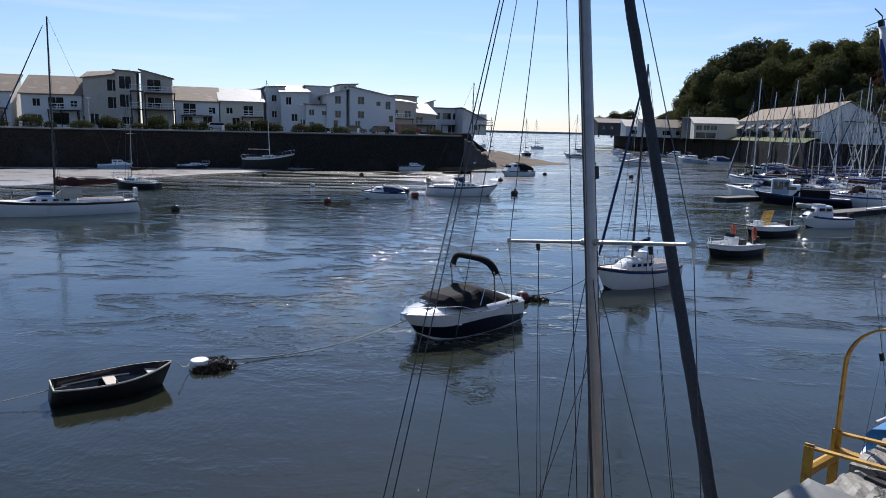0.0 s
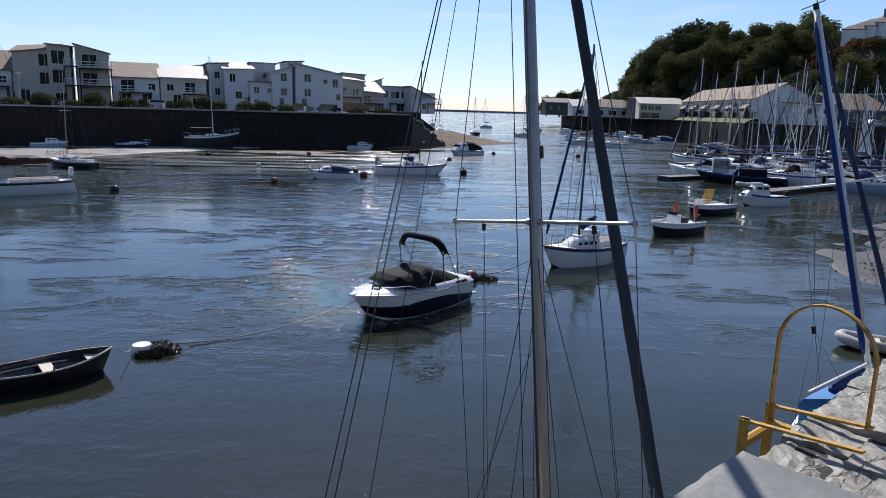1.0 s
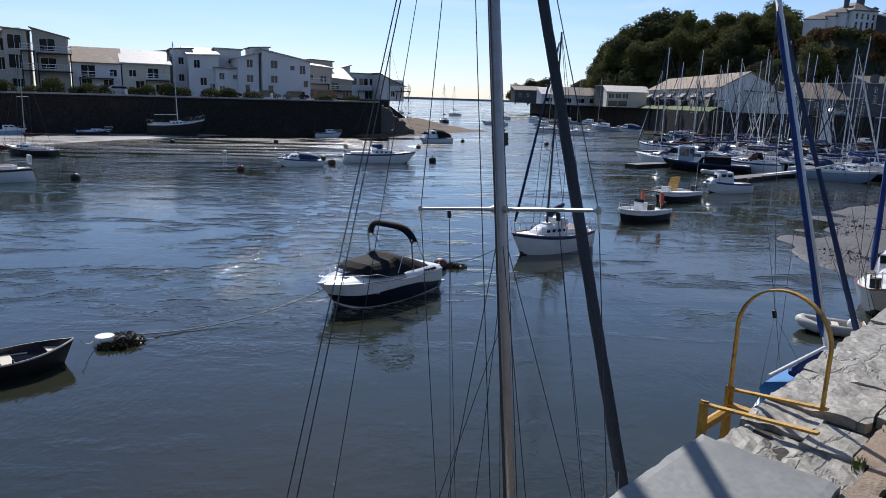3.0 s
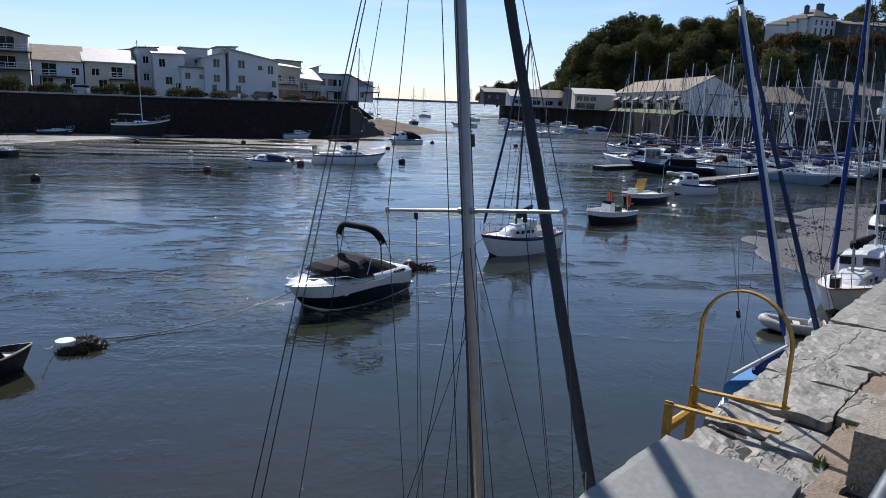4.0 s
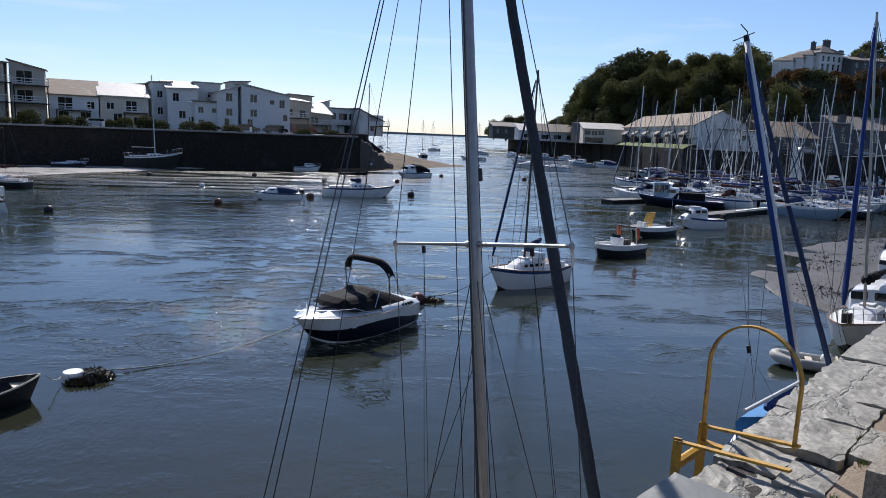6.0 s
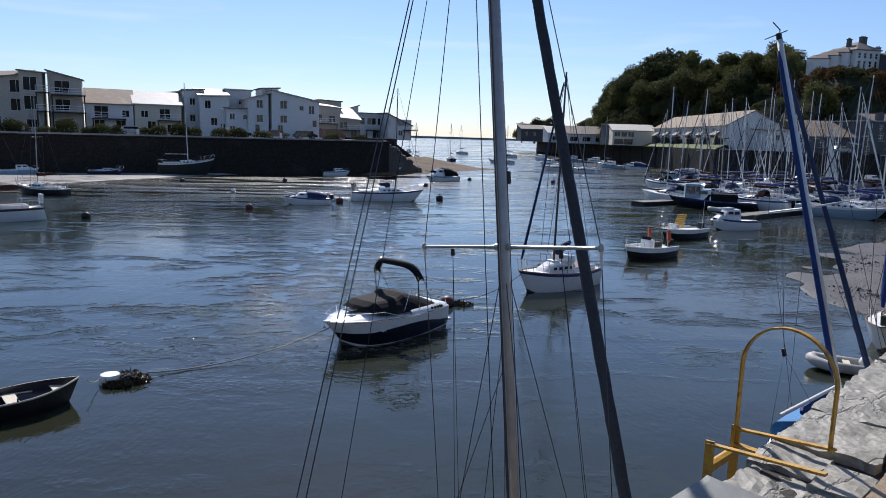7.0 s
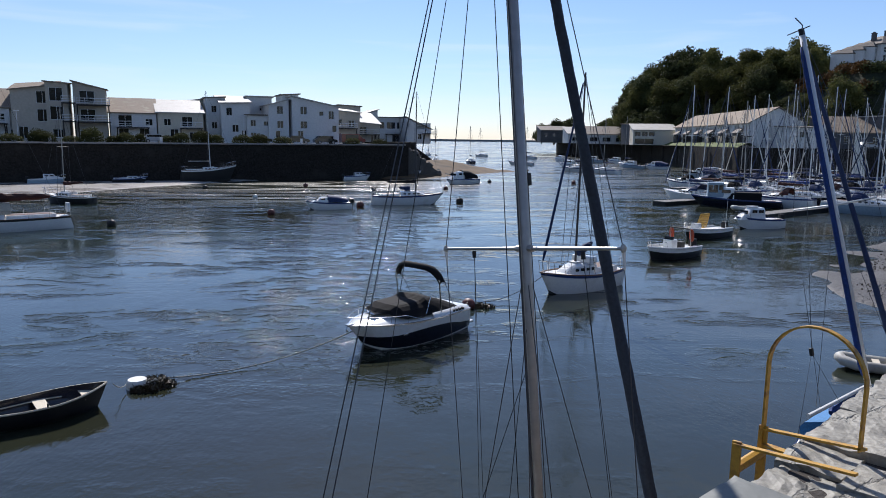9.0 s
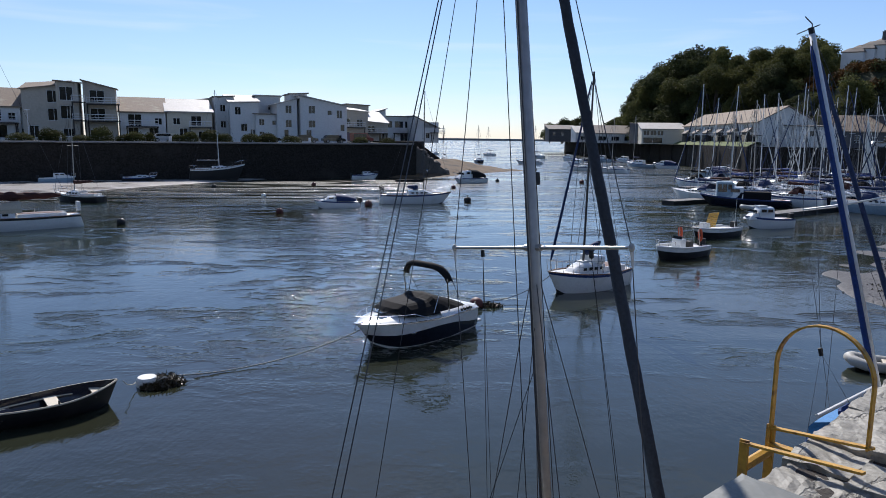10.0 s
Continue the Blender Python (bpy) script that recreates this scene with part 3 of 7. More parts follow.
def tree_kind(h, r, seed, leaf, conifer=False):
    rng = random.Random(seed)
    t = thing("tree", pose(0, 0, 0), "broadleaf tree in full dark green leaf on the hillside", "tree", "hillside trees")
    bm = bmesh.new()
    tube(bm, [(0, 0, -1), (0.1, 0.1, h * 0.3), (0, 0.2, h * 0.6), (0.1, 0, h * 0.85)], r * 0.07, 8, r * 0.015)
    lobes = []
    for i in range(18):
        a, e = i * 2.4 + rng.random(), 0.16 + 0.74 * ((i * 0.618) % 1)
        q = r * (0.72 if e < 0.6 else 0.5 if e < 0.78 else 0.25) * rng.uniform(0.7, 1.05)
        p = (math.cos(a) * q, math.sin(a) * q, h * e)
        tube(bm, [(0, 0.1, h * (e - 0.22)), (p[0] * 0.5, p[1] * 0.5, h * (e - 0.08)), p], r * 0.025, 5, r * 0.006)
        lobes.append((*p, r * rng.uniform(0.34, 0.52)))
    lobes.append((0, 0, h * 0.62, r * 0.6))
    part("trunk", bm, "bark", t)
    c = new("crown", leaves(lobes, 8500, r * 0.046, seed))
    c.data.materials.append(M[leaf])
    c.parent = t
    return t


random.seed(21)
kinds = [tree_kind(13, 6.0, 1, "leaf_a"), tree_kind(12, 6.5, 2, "leaf_b"), tree_kind(15, 6.2, 3, "leaf_a"), tree_kind(11, 5.2, 4, "leaf_b")]
spots = []
tries = 0
while len(spots) < 150 and tries < 6000:
    tries += 1
    y = random.uniform(165, 345)
    x = random.uniform(86, 230)
    d = rise(x, y)
    if d < 1.5 or d > 62 or (y < 200 and 108 < x < 168 and d < 45):
        continue
    if all((x - a) ** 2 + (y - b) ** 2 > 42 for a, b in spots):
        spots.append((x, y))
for i in range(95):
    j = (3, 4, 5, 6)[i % 4]
    t = random.random()
    (ax, ay), (bx, by) = BASE[j], BASE[j + 1]
    x, y = ax + t * (bx - ax) + random.uniform(-0.5, 5), ay + t * (by - ay) + random.uniform(-1, 4)
    if all((x - a) ** 2 + (y - b) ** 2 > 14 for a, b in spots):
        spots.append((x, y))
for i, (x, y) in enumerate(spots):
    dd = rise(x, y)
    k = (random.uniform(0.75, 1.05) if dd > 22 else random.uniform(0.9, 1.3) if dd > 6 else random.uniform(0.75, 1.1)) * (0.8 if y < 215 else 1.0)
    src = kinds[i % 4]
    m = pose(x, y, hill(x, y) - 0.4, 0, 0, random.uniform(0, 360))
    t = src if i < 4 else copy_thing(src, m)
    t.matrix_world = m @ Matrix.Diagonal((k * random.uniform(0.9, 1.15), k, k * random.uniform(0.85, 1.1), 1))

for x, y, k in ((107, 197, 0.9), (112, 203, 1.0), (118, 198, 0.85), (126, 204, 0.8), (166, 192, 1.2), (174, 188, 1.3), (160, 199, 1.1)):
    copy_thing(kinds[int(x) % 4], pose(0, 0, 0)).matrix_world = pose(x, y, hill(x, y) - 0.5, 0, 0, x * 9) @ Matrix.Diagonal((k, k, k, 1))
for x, y, k in ((82, 375, 0.8), (88, 372, 1.0), (93, 380, 0.9), (99, 385, 1.1), (106, 330, 1.0), (99, 318, 0.9), (92, 300, 0.8)):
    t = copy_thing(kinds[1], pose(x, y, QZ))
    t.matrix_world = pose(x, y, QZ - 0.3, 0, 0, x * 7) @ Matrix.Diagonal((k, k, k, 1))

# lone feathery tree and pine silhouettes on the skyline
airy = tree_kind(14, 4.5, 9, "leaf_a")
airy.matrix_world = pose(114.5, 186, hill(114.5, 186) - 2, 0, 0, 40) @ Matrix.Diagonal((0.75, 0.75, 0.8, 1))
tagged(airy, "tall airy tree with a light open crown above the cliff", "tree")


def pine(x, y, z, h, r):
    t = thing("pine_tree", pose(x, y, z), "dark flat-topped pine standing over the woods", "tree")
    part("trunk", bar([(0, 0, 0), (0.2, 0, h * 0.5), (0.1, 0.1, h)], 0.3, 7, 0.08), "bark", t)
    lb = [(math.cos(i * 2.1) * r * 0.6, math.sin(i * 2.1) * r * 0.4, h * (0.72 + 0.07 * (i % 4)), r * 0.33) for i in range(8)]
    c = new("crown", leaves(lb, 1500, 0.4, 33))
    c.data.materials.append(M["leaf_b"])
    c.parent = t


pine(120, 265, hill(120, 265) - 1, 19, 4.5)
pine(112.6, 265, hill(112.6, 265) - 1, 17, 1.8)

# scrub over the cliff
rng = random.Random(8)
for nm, leaf, label, keep in (("cliff_scrub", "leaf_c", "rust-brown bracken and scrub on the cliff face", 0), ("cliff_ivy", "leaf_b", "dark ivy and bramble hanging on the cliff", 1)):
    lb = []
    for i in range(900):
        x = rng.uniform(103, 190)
        y = rng.uniform(146, 200)
        d = rise(x, y)
        if d < 0.5 or d > 17:
            continue
        hi = d > 9 and rng.random() < 0.75
        if hi == (keep == 0):
            lb.append((x, y, hill(x, y), rng.uniform(1.0, 2.4)))
    c = new(nm, leaves(lb, 30000, 0.3, 50 + keep))
    c.data.materials.append(M[leaf])
    tagged(c, label, "scrub", kind="stuff")
lb = []
for i in range(160):
    a, b = BASE[3 + i % 3], BASE[4 + i % 3]
    t = rng.random()
    lb.append((a[0] + t * (b[0] - a[0]) + rng.uniform(-1, 6), a[1] + t * (b[1] - a[1]), 8 + rng.uniform(-2, 7), rng.uniform(1.5, 3)))
c = new("undergrowth", leaves(lb, 12000, 0.4, 60))
c.data.materials.append(M["leaf_b"])
tagged(c, "dense dark undergrowth along the foot of the hill", "undergrowth", kind="stuff")


def bush(x, y, z, r, h, seed):
    t = thing("bush", pose(x, y, z, 0, 0, seed * 50), "clipped rounded dark green bush on the promenade", "bush", "promenade bushes")
    part("trunk", bar([(0, 0, -0.05), (0, 0, h * 0.5)], 0.12, 6), "bark", t)
    me = leaves([(0, 0, 0, 1.0), (0.12, 0.1, 0.05, 0.92), (-0.15, 0.05, -0.05, 0.9)], 4200, 0.05, seed)
    for v in me.vertices:
        v.co = Vector((v.co.x * r * 1.05, v.co.y * r * 1.05, max(0.03, h * 0.33 + v.co.z * h * 0.74)))
    c = new("crown", me)
    c.data.materials.append(M["bush"])
    c.parent = t


for i, (s, r, h) in enumerate(((-73, 1.5, 1.5), (-68.5, 1.7, 1.7), (-65.7, 0.8, 0.9), (-61.5, 1.6, 1.1), (-58, 1.3, 1.7), (-57, 1.4, 1.4), (-53.6, 1.2, 0.9), (-50.8, 1.5, 2.0), (-47.6, 1.2, 1.0),
                               (-46, 1.3, 1.4), (-44, 0.8, 1.3), (-40, 1.0, 1.1), (-38, 1.2, 1.5), (-34.9, 1.4, 1.8), (-32.6, 1.1, 1.3), (-28.5, 1.5, 1.3), (-25.6, 1.4, 1.4), (-21.8, 1.5, 1.1), (-9.8, 1.2, 1.0), (-4.5, 1.3, 0.9), (-78, 1.5, 1.4))):
    x, y = prom(s, 1.9 + 0.5 * math.sin(i * 2))
    bush(x, y, QZ, r, h * 1.2, i + 1)


# ---- houses ----
def facade(bm, w, h, holes, reveal=0.22):
    """An upright wall at y = 0 with openings cut through and their reveals."""
    xs = sorted({0, w, *[a for o in holes for a in (o[0], o[0] + o[2])]})
    zs = sorted({0, h, *[a for o in holes for a in (o[1], o[1] + o[3])]})
    for i in range(len(xs) - 1):
        for j in range(len(zs) - 1):
            cx, cz = (xs[i] + xs[i + 1]) / 2, (zs[j] + zs[j + 1]) / 2
            if any(o[0] < cx < o[0] + o[2] and o[1] < cz < o[1] + o[3] for o in holes):
                continue
            bm.faces.new([bm.verts.new(p) for p in ((xs[i], 0, zs[j]), (xs[i + 1], 0, zs[j]), (xs[i + 1], 0, zs[j + 1]), (xs[i], 0, zs[j + 1]))])
    for x, z, a, b in holes:
        c = [(x, z), (x + a, z), (x + a, z + b), (x, z + b)]
        for k in range(4):
            p, q = c[k], c[(k + 1) % 4]
            bm.faces.new([bm.verts.new(v) for v in ((p[0], 0, p[1]), (p[0], reveal, p[1]), (q[0], reveal, q[1]), (q[0], 0, q[1]))])


def window(parent, m, w, h, bars=(1, 1), frame_mat="balcony"):
    """A window set into an opening: frame with bars, and a pane behind it."""
    f = bmesh.new()
    t = 0.07
    for x0, x1, z0, z1 in ((0, t, 0, h), (w - t, w, 0, h), (t, w - t, 0, t), (t, w - t, h - t, h)):
        box(f, x0, x1, 0.1, 0.17, z0, z1)
    for i in range(1, bars[0]):
        box(f, w * i / bars[0] - 0.03, w * i / bars[0] + 0.03, 0.1, 0.16, t, h - t)
    for i in range(1, bars[1]):
        box(f, t, w - t, 0.105, 0.165, h * i / bars[1] - 0.03, h * i / bars[1] + 0.03)
    fr = part("window", f, frame_mat, parent)
    fr.matrix_basis = m
    part("pane", boxm(0, w, 0.19, 0.21, 0, h), "glass", fr)
    return fr


def house(x, y, z, rot, w, d, corners, wall, roof, front=(), right=(), left=(), label="", balconies=(), over=0.35, bars=(2, 1), name="house", frame_mat="balcony", chimneys=(), group="harbour houses", hip=0.0):
    """A house block: local x along its front, y to the back; corners: roof heights at front left, front right, back right, back left."""
    t = thing(name, pose(x, y, z, 0, 0, rot), label, "house", group)
    fl, fr, br, bl = corners
    bm = bmesh.new()
    hmin = min(fl, fr)
    facade(bm, w, hmin, front)
    if fl != fr:
        top = [(0, 0, hmin), (w, 0, hmin), (w, 0, fr), (0, 0, fl)]
        top = [p for i, p in enumerate(top) if i < 2 or p[2] > hmin]
        bm.faces.new([bm.verts.new(p) for p in top])
    for holes, m, a, b in ((right, pose(w, 0, 0, 0, 0, 90), fr, br), (left, pose(0, d, 0, 0, 0, -90), bl, fl)):
        s = bmesh.new()
        facade(s, d, min(a, b), holes)
        if a != b:
            top = [(0, 0, min(a, b)), (d, 0, min(a, b)), (d, 0, b), (0, 0, a)]
            top = [p for i, p in enumerate(top) if i < 2 or p[2] > min(a, b)]
            s.faces.new([s.verts.new(p) for p in top])
        s.transform(m)
        me = bpy.data.meshes.new("tmp")
        s.to_mesh(me)
        bm.from_mesh(me)
        s.free()
        bpy.data.meshes.remove(me)
    bm.faces.new([bm.verts.new(p) for p in ((0, d, 0), (0, d, bl), (w, d, br), (w, d, 0))])
    body = part("wall", bm, wall, t)
    # solid box in the painted shade colour, in place of rooms
    part("interior", boxm(0.4, w - 0.4, 0.6, d - 0.6, 0, hmin - 0.3), "room_shade", t)
    o = over
    r = bmesh.new()
    plan = [(-o, -o), (w + o, -o), (w + o, d + o), (-o, d + o)]

    def zr(px, py):
        u, v = px / w, py / d
        return (fl * (1 - u) + fr * u) * (1 - v) + (bl * (1 - u) + br * u) * v
    prism(r, plan, lambda a, b: zr(a, b) + 0.01, lambda a, b: zr(a, b) + 0.22)
    if hip:
        eave = [r.verts.new((px, py, zr(px, py) + 0.23)) for px, py in plan]
        k = min(w, d) / 2
        ridge = [r.verts.new((k, d / 2, fl + hip)), r.verts.new((w - k + 0.01, d / 2, fl + hip))] if w >= d else [r.verts.new((w / 2, k, fl + hip)), r.verts.new((w / 2, d - k + 0.01, fl + hip))]
        a, b, c, e = eave
        p, q = ridge
        for fc in (((a, b, q, p), (b, c, q), (c, e, p, q), (e, a, p)) if w >= d else ((a, b, p), (b, c, q, p), (c, e, q), (e, a, p, q))):
            r.faces.new(fc)
    part("roof", r, roof, t)
    for hx, hz, hw, hh in front:
        window(t, pose(hx, 0, hz), hw, hh, bars if hw > 0.9 else (1, bars[1]), frame_mat)
    for hx, hz, hw, hh in right:
        window(t, pose(w, hx, hz, 0, 0, 90), hw, hh, bars if hw > 0.9 else (1, bars[1]), frame_mat)
    for hx, hz, hw, hh in left:
        window(t, pose(0, d - hx, hz, 0, 0, -90), hw, hh, bars if hw > 0.9 else (1, bars[1]), frame_mat)
    for bx, bz, bw, bd in balconies:
        bal = part("balcony", boxm(bx, bx + bw, -bd, -0.01, bz - 0.18, bz), "timber_dark", t)
        rail = bmesh.new()
        box(rail, bx, bx + bw, -bd, -bd + 0.05, bz + 0.95, bz + 1.05)
        box(rail, bx, bx + bw, -bd, -bd + 0.04, bz + 0.5, bz + 0.58)
        box(rail, bx, bx + bw, -bd, -bd + 0.04, bz + 0.2, bz + 0.28)
        for i in range(int(bw / 1.2) + 1):
            a = bx + min(bw - 0.06, i * bw / max(1, int(bw / 1.2)))
            box(rail, a, a + 0.06, -bd - 0.005, -bd + 0.055, bz, bz + 1.05)
        part("railing", rail, "balcony", bal, "white balcony railing")
        for a in (bx + 0.1, bx + bw - 0.2):
            part("brace", bar([(a, -bd + 0.1, bz - 0.15), (a, -0.3 - bd * 0.1, 0)], 0.1, 5), "timber_dark", bal)
    for cx, cy, cw, ch in chimneys:
        zt = zr(cx, cy) + hip * 0.6
        c = boxm(cx - cw / 2, cx + cw / 2, cy - 0.4, cy + 0.4, zt - 0.3, zt + ch)
        box(c, cx - cw / 2 - 0.08, cx + cw / 2 + 0.08, cy - 0.48, cy + 0.48, zt + ch, zt + ch + 0.15)
        for k in range(3):
            tube(c, [(cx + (k - 1) * cw * 0.3, cy, zt + ch), (cx + (k - 1) * cw * 0.3, cy, zt + ch + 0.45)], 0.11, 7)
        part("chimney", c, "stone_house", t)
    return t


def ph(s, d, w, dd, corners, wall, roof, **k):
    x, y = prom(s, d)
    return house(x, y, QZ, U, w, dd, corners, wall, roof, **k)


WIN = 1.3
ph(-84, 15, 10.5, 9, (5.6, 5.6, 8.6, 8.6), "render_white", "roof_brown", front=[(2, 3.5, 1.2, 1.2), (7.5, 3.4, 1.6, 1.6), (7.4, 0.5, 2.0, 2.1)], balconies=[(6.5, 3.0, 3.6, 1.5)], label="white rendered two-storey harbour house with grey roof")
ph(-72, 15, 9.0, 9, (5.4, 5.4, 8.6, 8.6), "render_white", "roof_brown", front=[(1.6, 3.4, 1.2, 1.3), (1.6, 0.8, 1.3, 1.3), (3.9, 3.0, 2.4, 2.0), (7.2, 3.3, 1.1, 1.2), (4.4, 0.4, 2.6, 2.1)], balconies=[(4.0, 2.9, 4.6, 1.6)], label="white rendered house with balcony and shallow grey roof")
ph(-66.6, 15.5, 4.6, 9, (5.2, 5.2, 8.4, 8.4), "render_white", "roof_brown", front=[(0.9, 3.2, 1.6, 1.9), (2.9, 0.6, 1.2, 1.4)], balconies=[(0.3, 2.9, 3.0, 1.2)], label="narrow white rendered house under a lean roof")
ph(-62.6, 14, 6.4, 9, (8.2, 9.1, 10.2, 9.6), "render_tan", "roof_brown", front=[(3.6, 6.2, 1.8, 2.0), (3.6, 3.3, 1.8, 2.0), (0.8, 0.5, 1.4, 2.0)], label="buff rendered three-storey block with mono-pitch roof", name="house")
ph(-57.6, 13.4, 3.2, 9, (9.6, 9.4, 9.9, 10.0), "render_tan", "roof_brown", front=[(0.5, 6.6, 2.0, 2.2), (0.5, 3.6, 2.0, 2.2), (0.7, 0.7, 1.6, 1.4)], balconies=[(2.3, 6.4, 2.0, 1.4), (2.3, 3.4, 2.0, 1.4)], label="tall buff block with paired windows and small balconies")
ph(-53.7, 15, 4.9, 8, (9.9, 8.7, 9.0, 10.1), "render_tan", "roof_brown", front=[(0.9, 6.5, 2.3, 2.0), (0.9, 3.6, 2.3, 1.9), (0.7, 0.6, 1.8, 1.4)], balconies=[(0.5, 6.2, 5.0, 1.7), (0.5, 3.4, 5.0, 1.7)], label="buff rendered flats with stacked white-railed balconies")
ph(-48.4, 16, 7.4, 9, (5.0, 5.0, 7.7, 7.7), "render_white", "roof_brown", front=[(1.3, 2.6, 2.2, 2.1), (5.6, 2.9, 1.2, 1.2), (4.6, 0.4, 1.6, 2.0), (1.3, 0.4, 1.6, 2.0)], right=[(2, 3.0, 1.0, 1.1)], balconies=[(1.0, 2.6, 5.2, 1.5)], label="white house with brown tiled roof and balcony")
ph(-40.8, 16, 7.6, 9, (5.2, 5.2, 7.6, 7.6), "render_cream", "roof_pale", front=[(1.0, 3.0, 1.2, 1.2), (4.0, 2.8, 1.8, 1.8), (2.0, 0.4, 1.4, 2.0), (5.2, 0.5, 1.4, 1.4)], balconies=[(3.6, 2.6, 3.8, 1.4)], label="cream rendered house with bright pale roof")
ph(-36, 26, 7, 8, (7.6, 8.6, 8.8, 8.0), "render_cream", "roof_pale", label="cream house set back with a pitched roof")
ph(-32.2, 21, 3.4, 8, (8.2, 8.4, 8.4, 8.2), "render_white", "roof_grey", front=[(1.0, 5.6, 1.0, 1.3), (1.0, 2.6, 1.0, 1.3)], label="slim white tower house")
ph(-29.8, 18, 5.2, 8, (7.2, 7.4, 8.8, 8.8), "render_white", "roof_pale", front=[(0.9, 5.0, 1.1, 1.5), (1.9, 2.0, 1.2, 1.4), (3.6, 0.4, 1.0, 2.0)], label="white stepped house with pale roof")
ph(-25.4, 16.5, 4.6, 6, (5.1, 5.1, 5.3, 5.3), "render_white", "roof_grey", front=[(0.6, 3.1, 1.0, 1.2), (0.6, 0.8, 1.0, 1.2), (3.0, 3.2, 1.2, 0.9)], label="low white wing with flat dark roof")
ph(-24.4, 23, 4.8, 8, (8.8, 8.8, 8.4, 8.4), "render_white", "roof_pale", front=[(2.4, 6.2, 0.9, 0.6)], label="white box-shaped house block")
ph(-21.6, 15.4, 3.7, 8, (7.0, 8.0, 8.0, 7.0), "render_white", "roof_pale", front=[(1.5, 5.4, 1.2, 1.5), (1.5, 2.8, 1.2, 1.4), (1.2, 0.4, 0.9, 2.0)], label="white house wing with shallow pale roof")
ph(-18.4, 19, 3.2, 6, (9.1, 9.3, 9.3, 9.1), "render_white", "roof_grey", front=[(1.3, 4.6, 1.3, 3.0)], label="tall white stair tower with dark recess")
ph(-17.4, 14.6, 8.9, 9, (8.6, 6.9, 6.9, 8.6), "render_white", "roof_pale", front=[(1.5, 5.4, 1.3, 1.5), (5.1, 5.2, 0.9, 0.9), (6.9, 4.6, 1.1, 1.6), (1.5, 2.8, 1.3, 1.4), (7.6, 2.2, 0.9, 1.3), (7.0, 0.5, 0.9, 1.0), (1.0, 0.4, 1.0, 2.0)], right=[(2, 4.5, 1.2, 1.3), (5, 4.5, 1.2, 1.3)], label="large white rendered three-storey house end with sloping roof")
ph(-6.6, 28, 6.5, 8, (6.9, 6.4, 7.2, 7.8), "render_tan", "roof_pale", front=[(1, 3.6, 1.6, 1.5), (4, 3.4, 1.4, 1.5), (1, 0.6, 1.5, 1.6)], balconies=[(0.5, 3.2, 5.2, 1.2)], label="buff house with pale roof and balcony")
ph(-1.8, 38, 5.0, 7, (8.4, 8.2, 8.2, 8.4), "render_tan", "roof_grey", label="buff block set behind the others")
ph(0.2, 32, 5.6, 7, (4.6, 4.2, 6.6, 6.6), "render_tan", "roof_pale", front=[(0.8, 2.2, 1.8, 1.5), (3.4, 0.3, 1.4, 1.8)], balconies=[(0.2, 2.0, 5.0, 1.2)], label="small buff house with pale lean-to roof")
ph(3.4, 40, 4.6, 8, (6.2, 7.6, 7.6, 6.2), "render_white", "roof_pale", label="white house with a mono-pitch roof")
ph(7.0, 41, 9.0, 8, (6.0, 6.0, 6.2, 6.2), "render_white", "roof_grey", front=[(0.6, 3.4, 2.4, 1.6), (3.6, 3.4, 2.2, 1.6), (6.2, 3.4, 2.2, 1.6), (5, 0.3, 2.0, 1.8)], balconies=[(3.2, 2.2, 5.4, 0.7)], label="white flat-roofed house with wide upper windows")
ph(13.8, 36, 6.0, 8, (5.9, 3.4, 3.4, 5.9), "render_white", "roof_grey", front=[(0.8, 3.6, 1.4, 1.2), (2.8, 1.0, 1.0, 1.3)], balconies=[(3.8, 2.4, 3.4, 1.2)], label="white end house with steep falling roof")


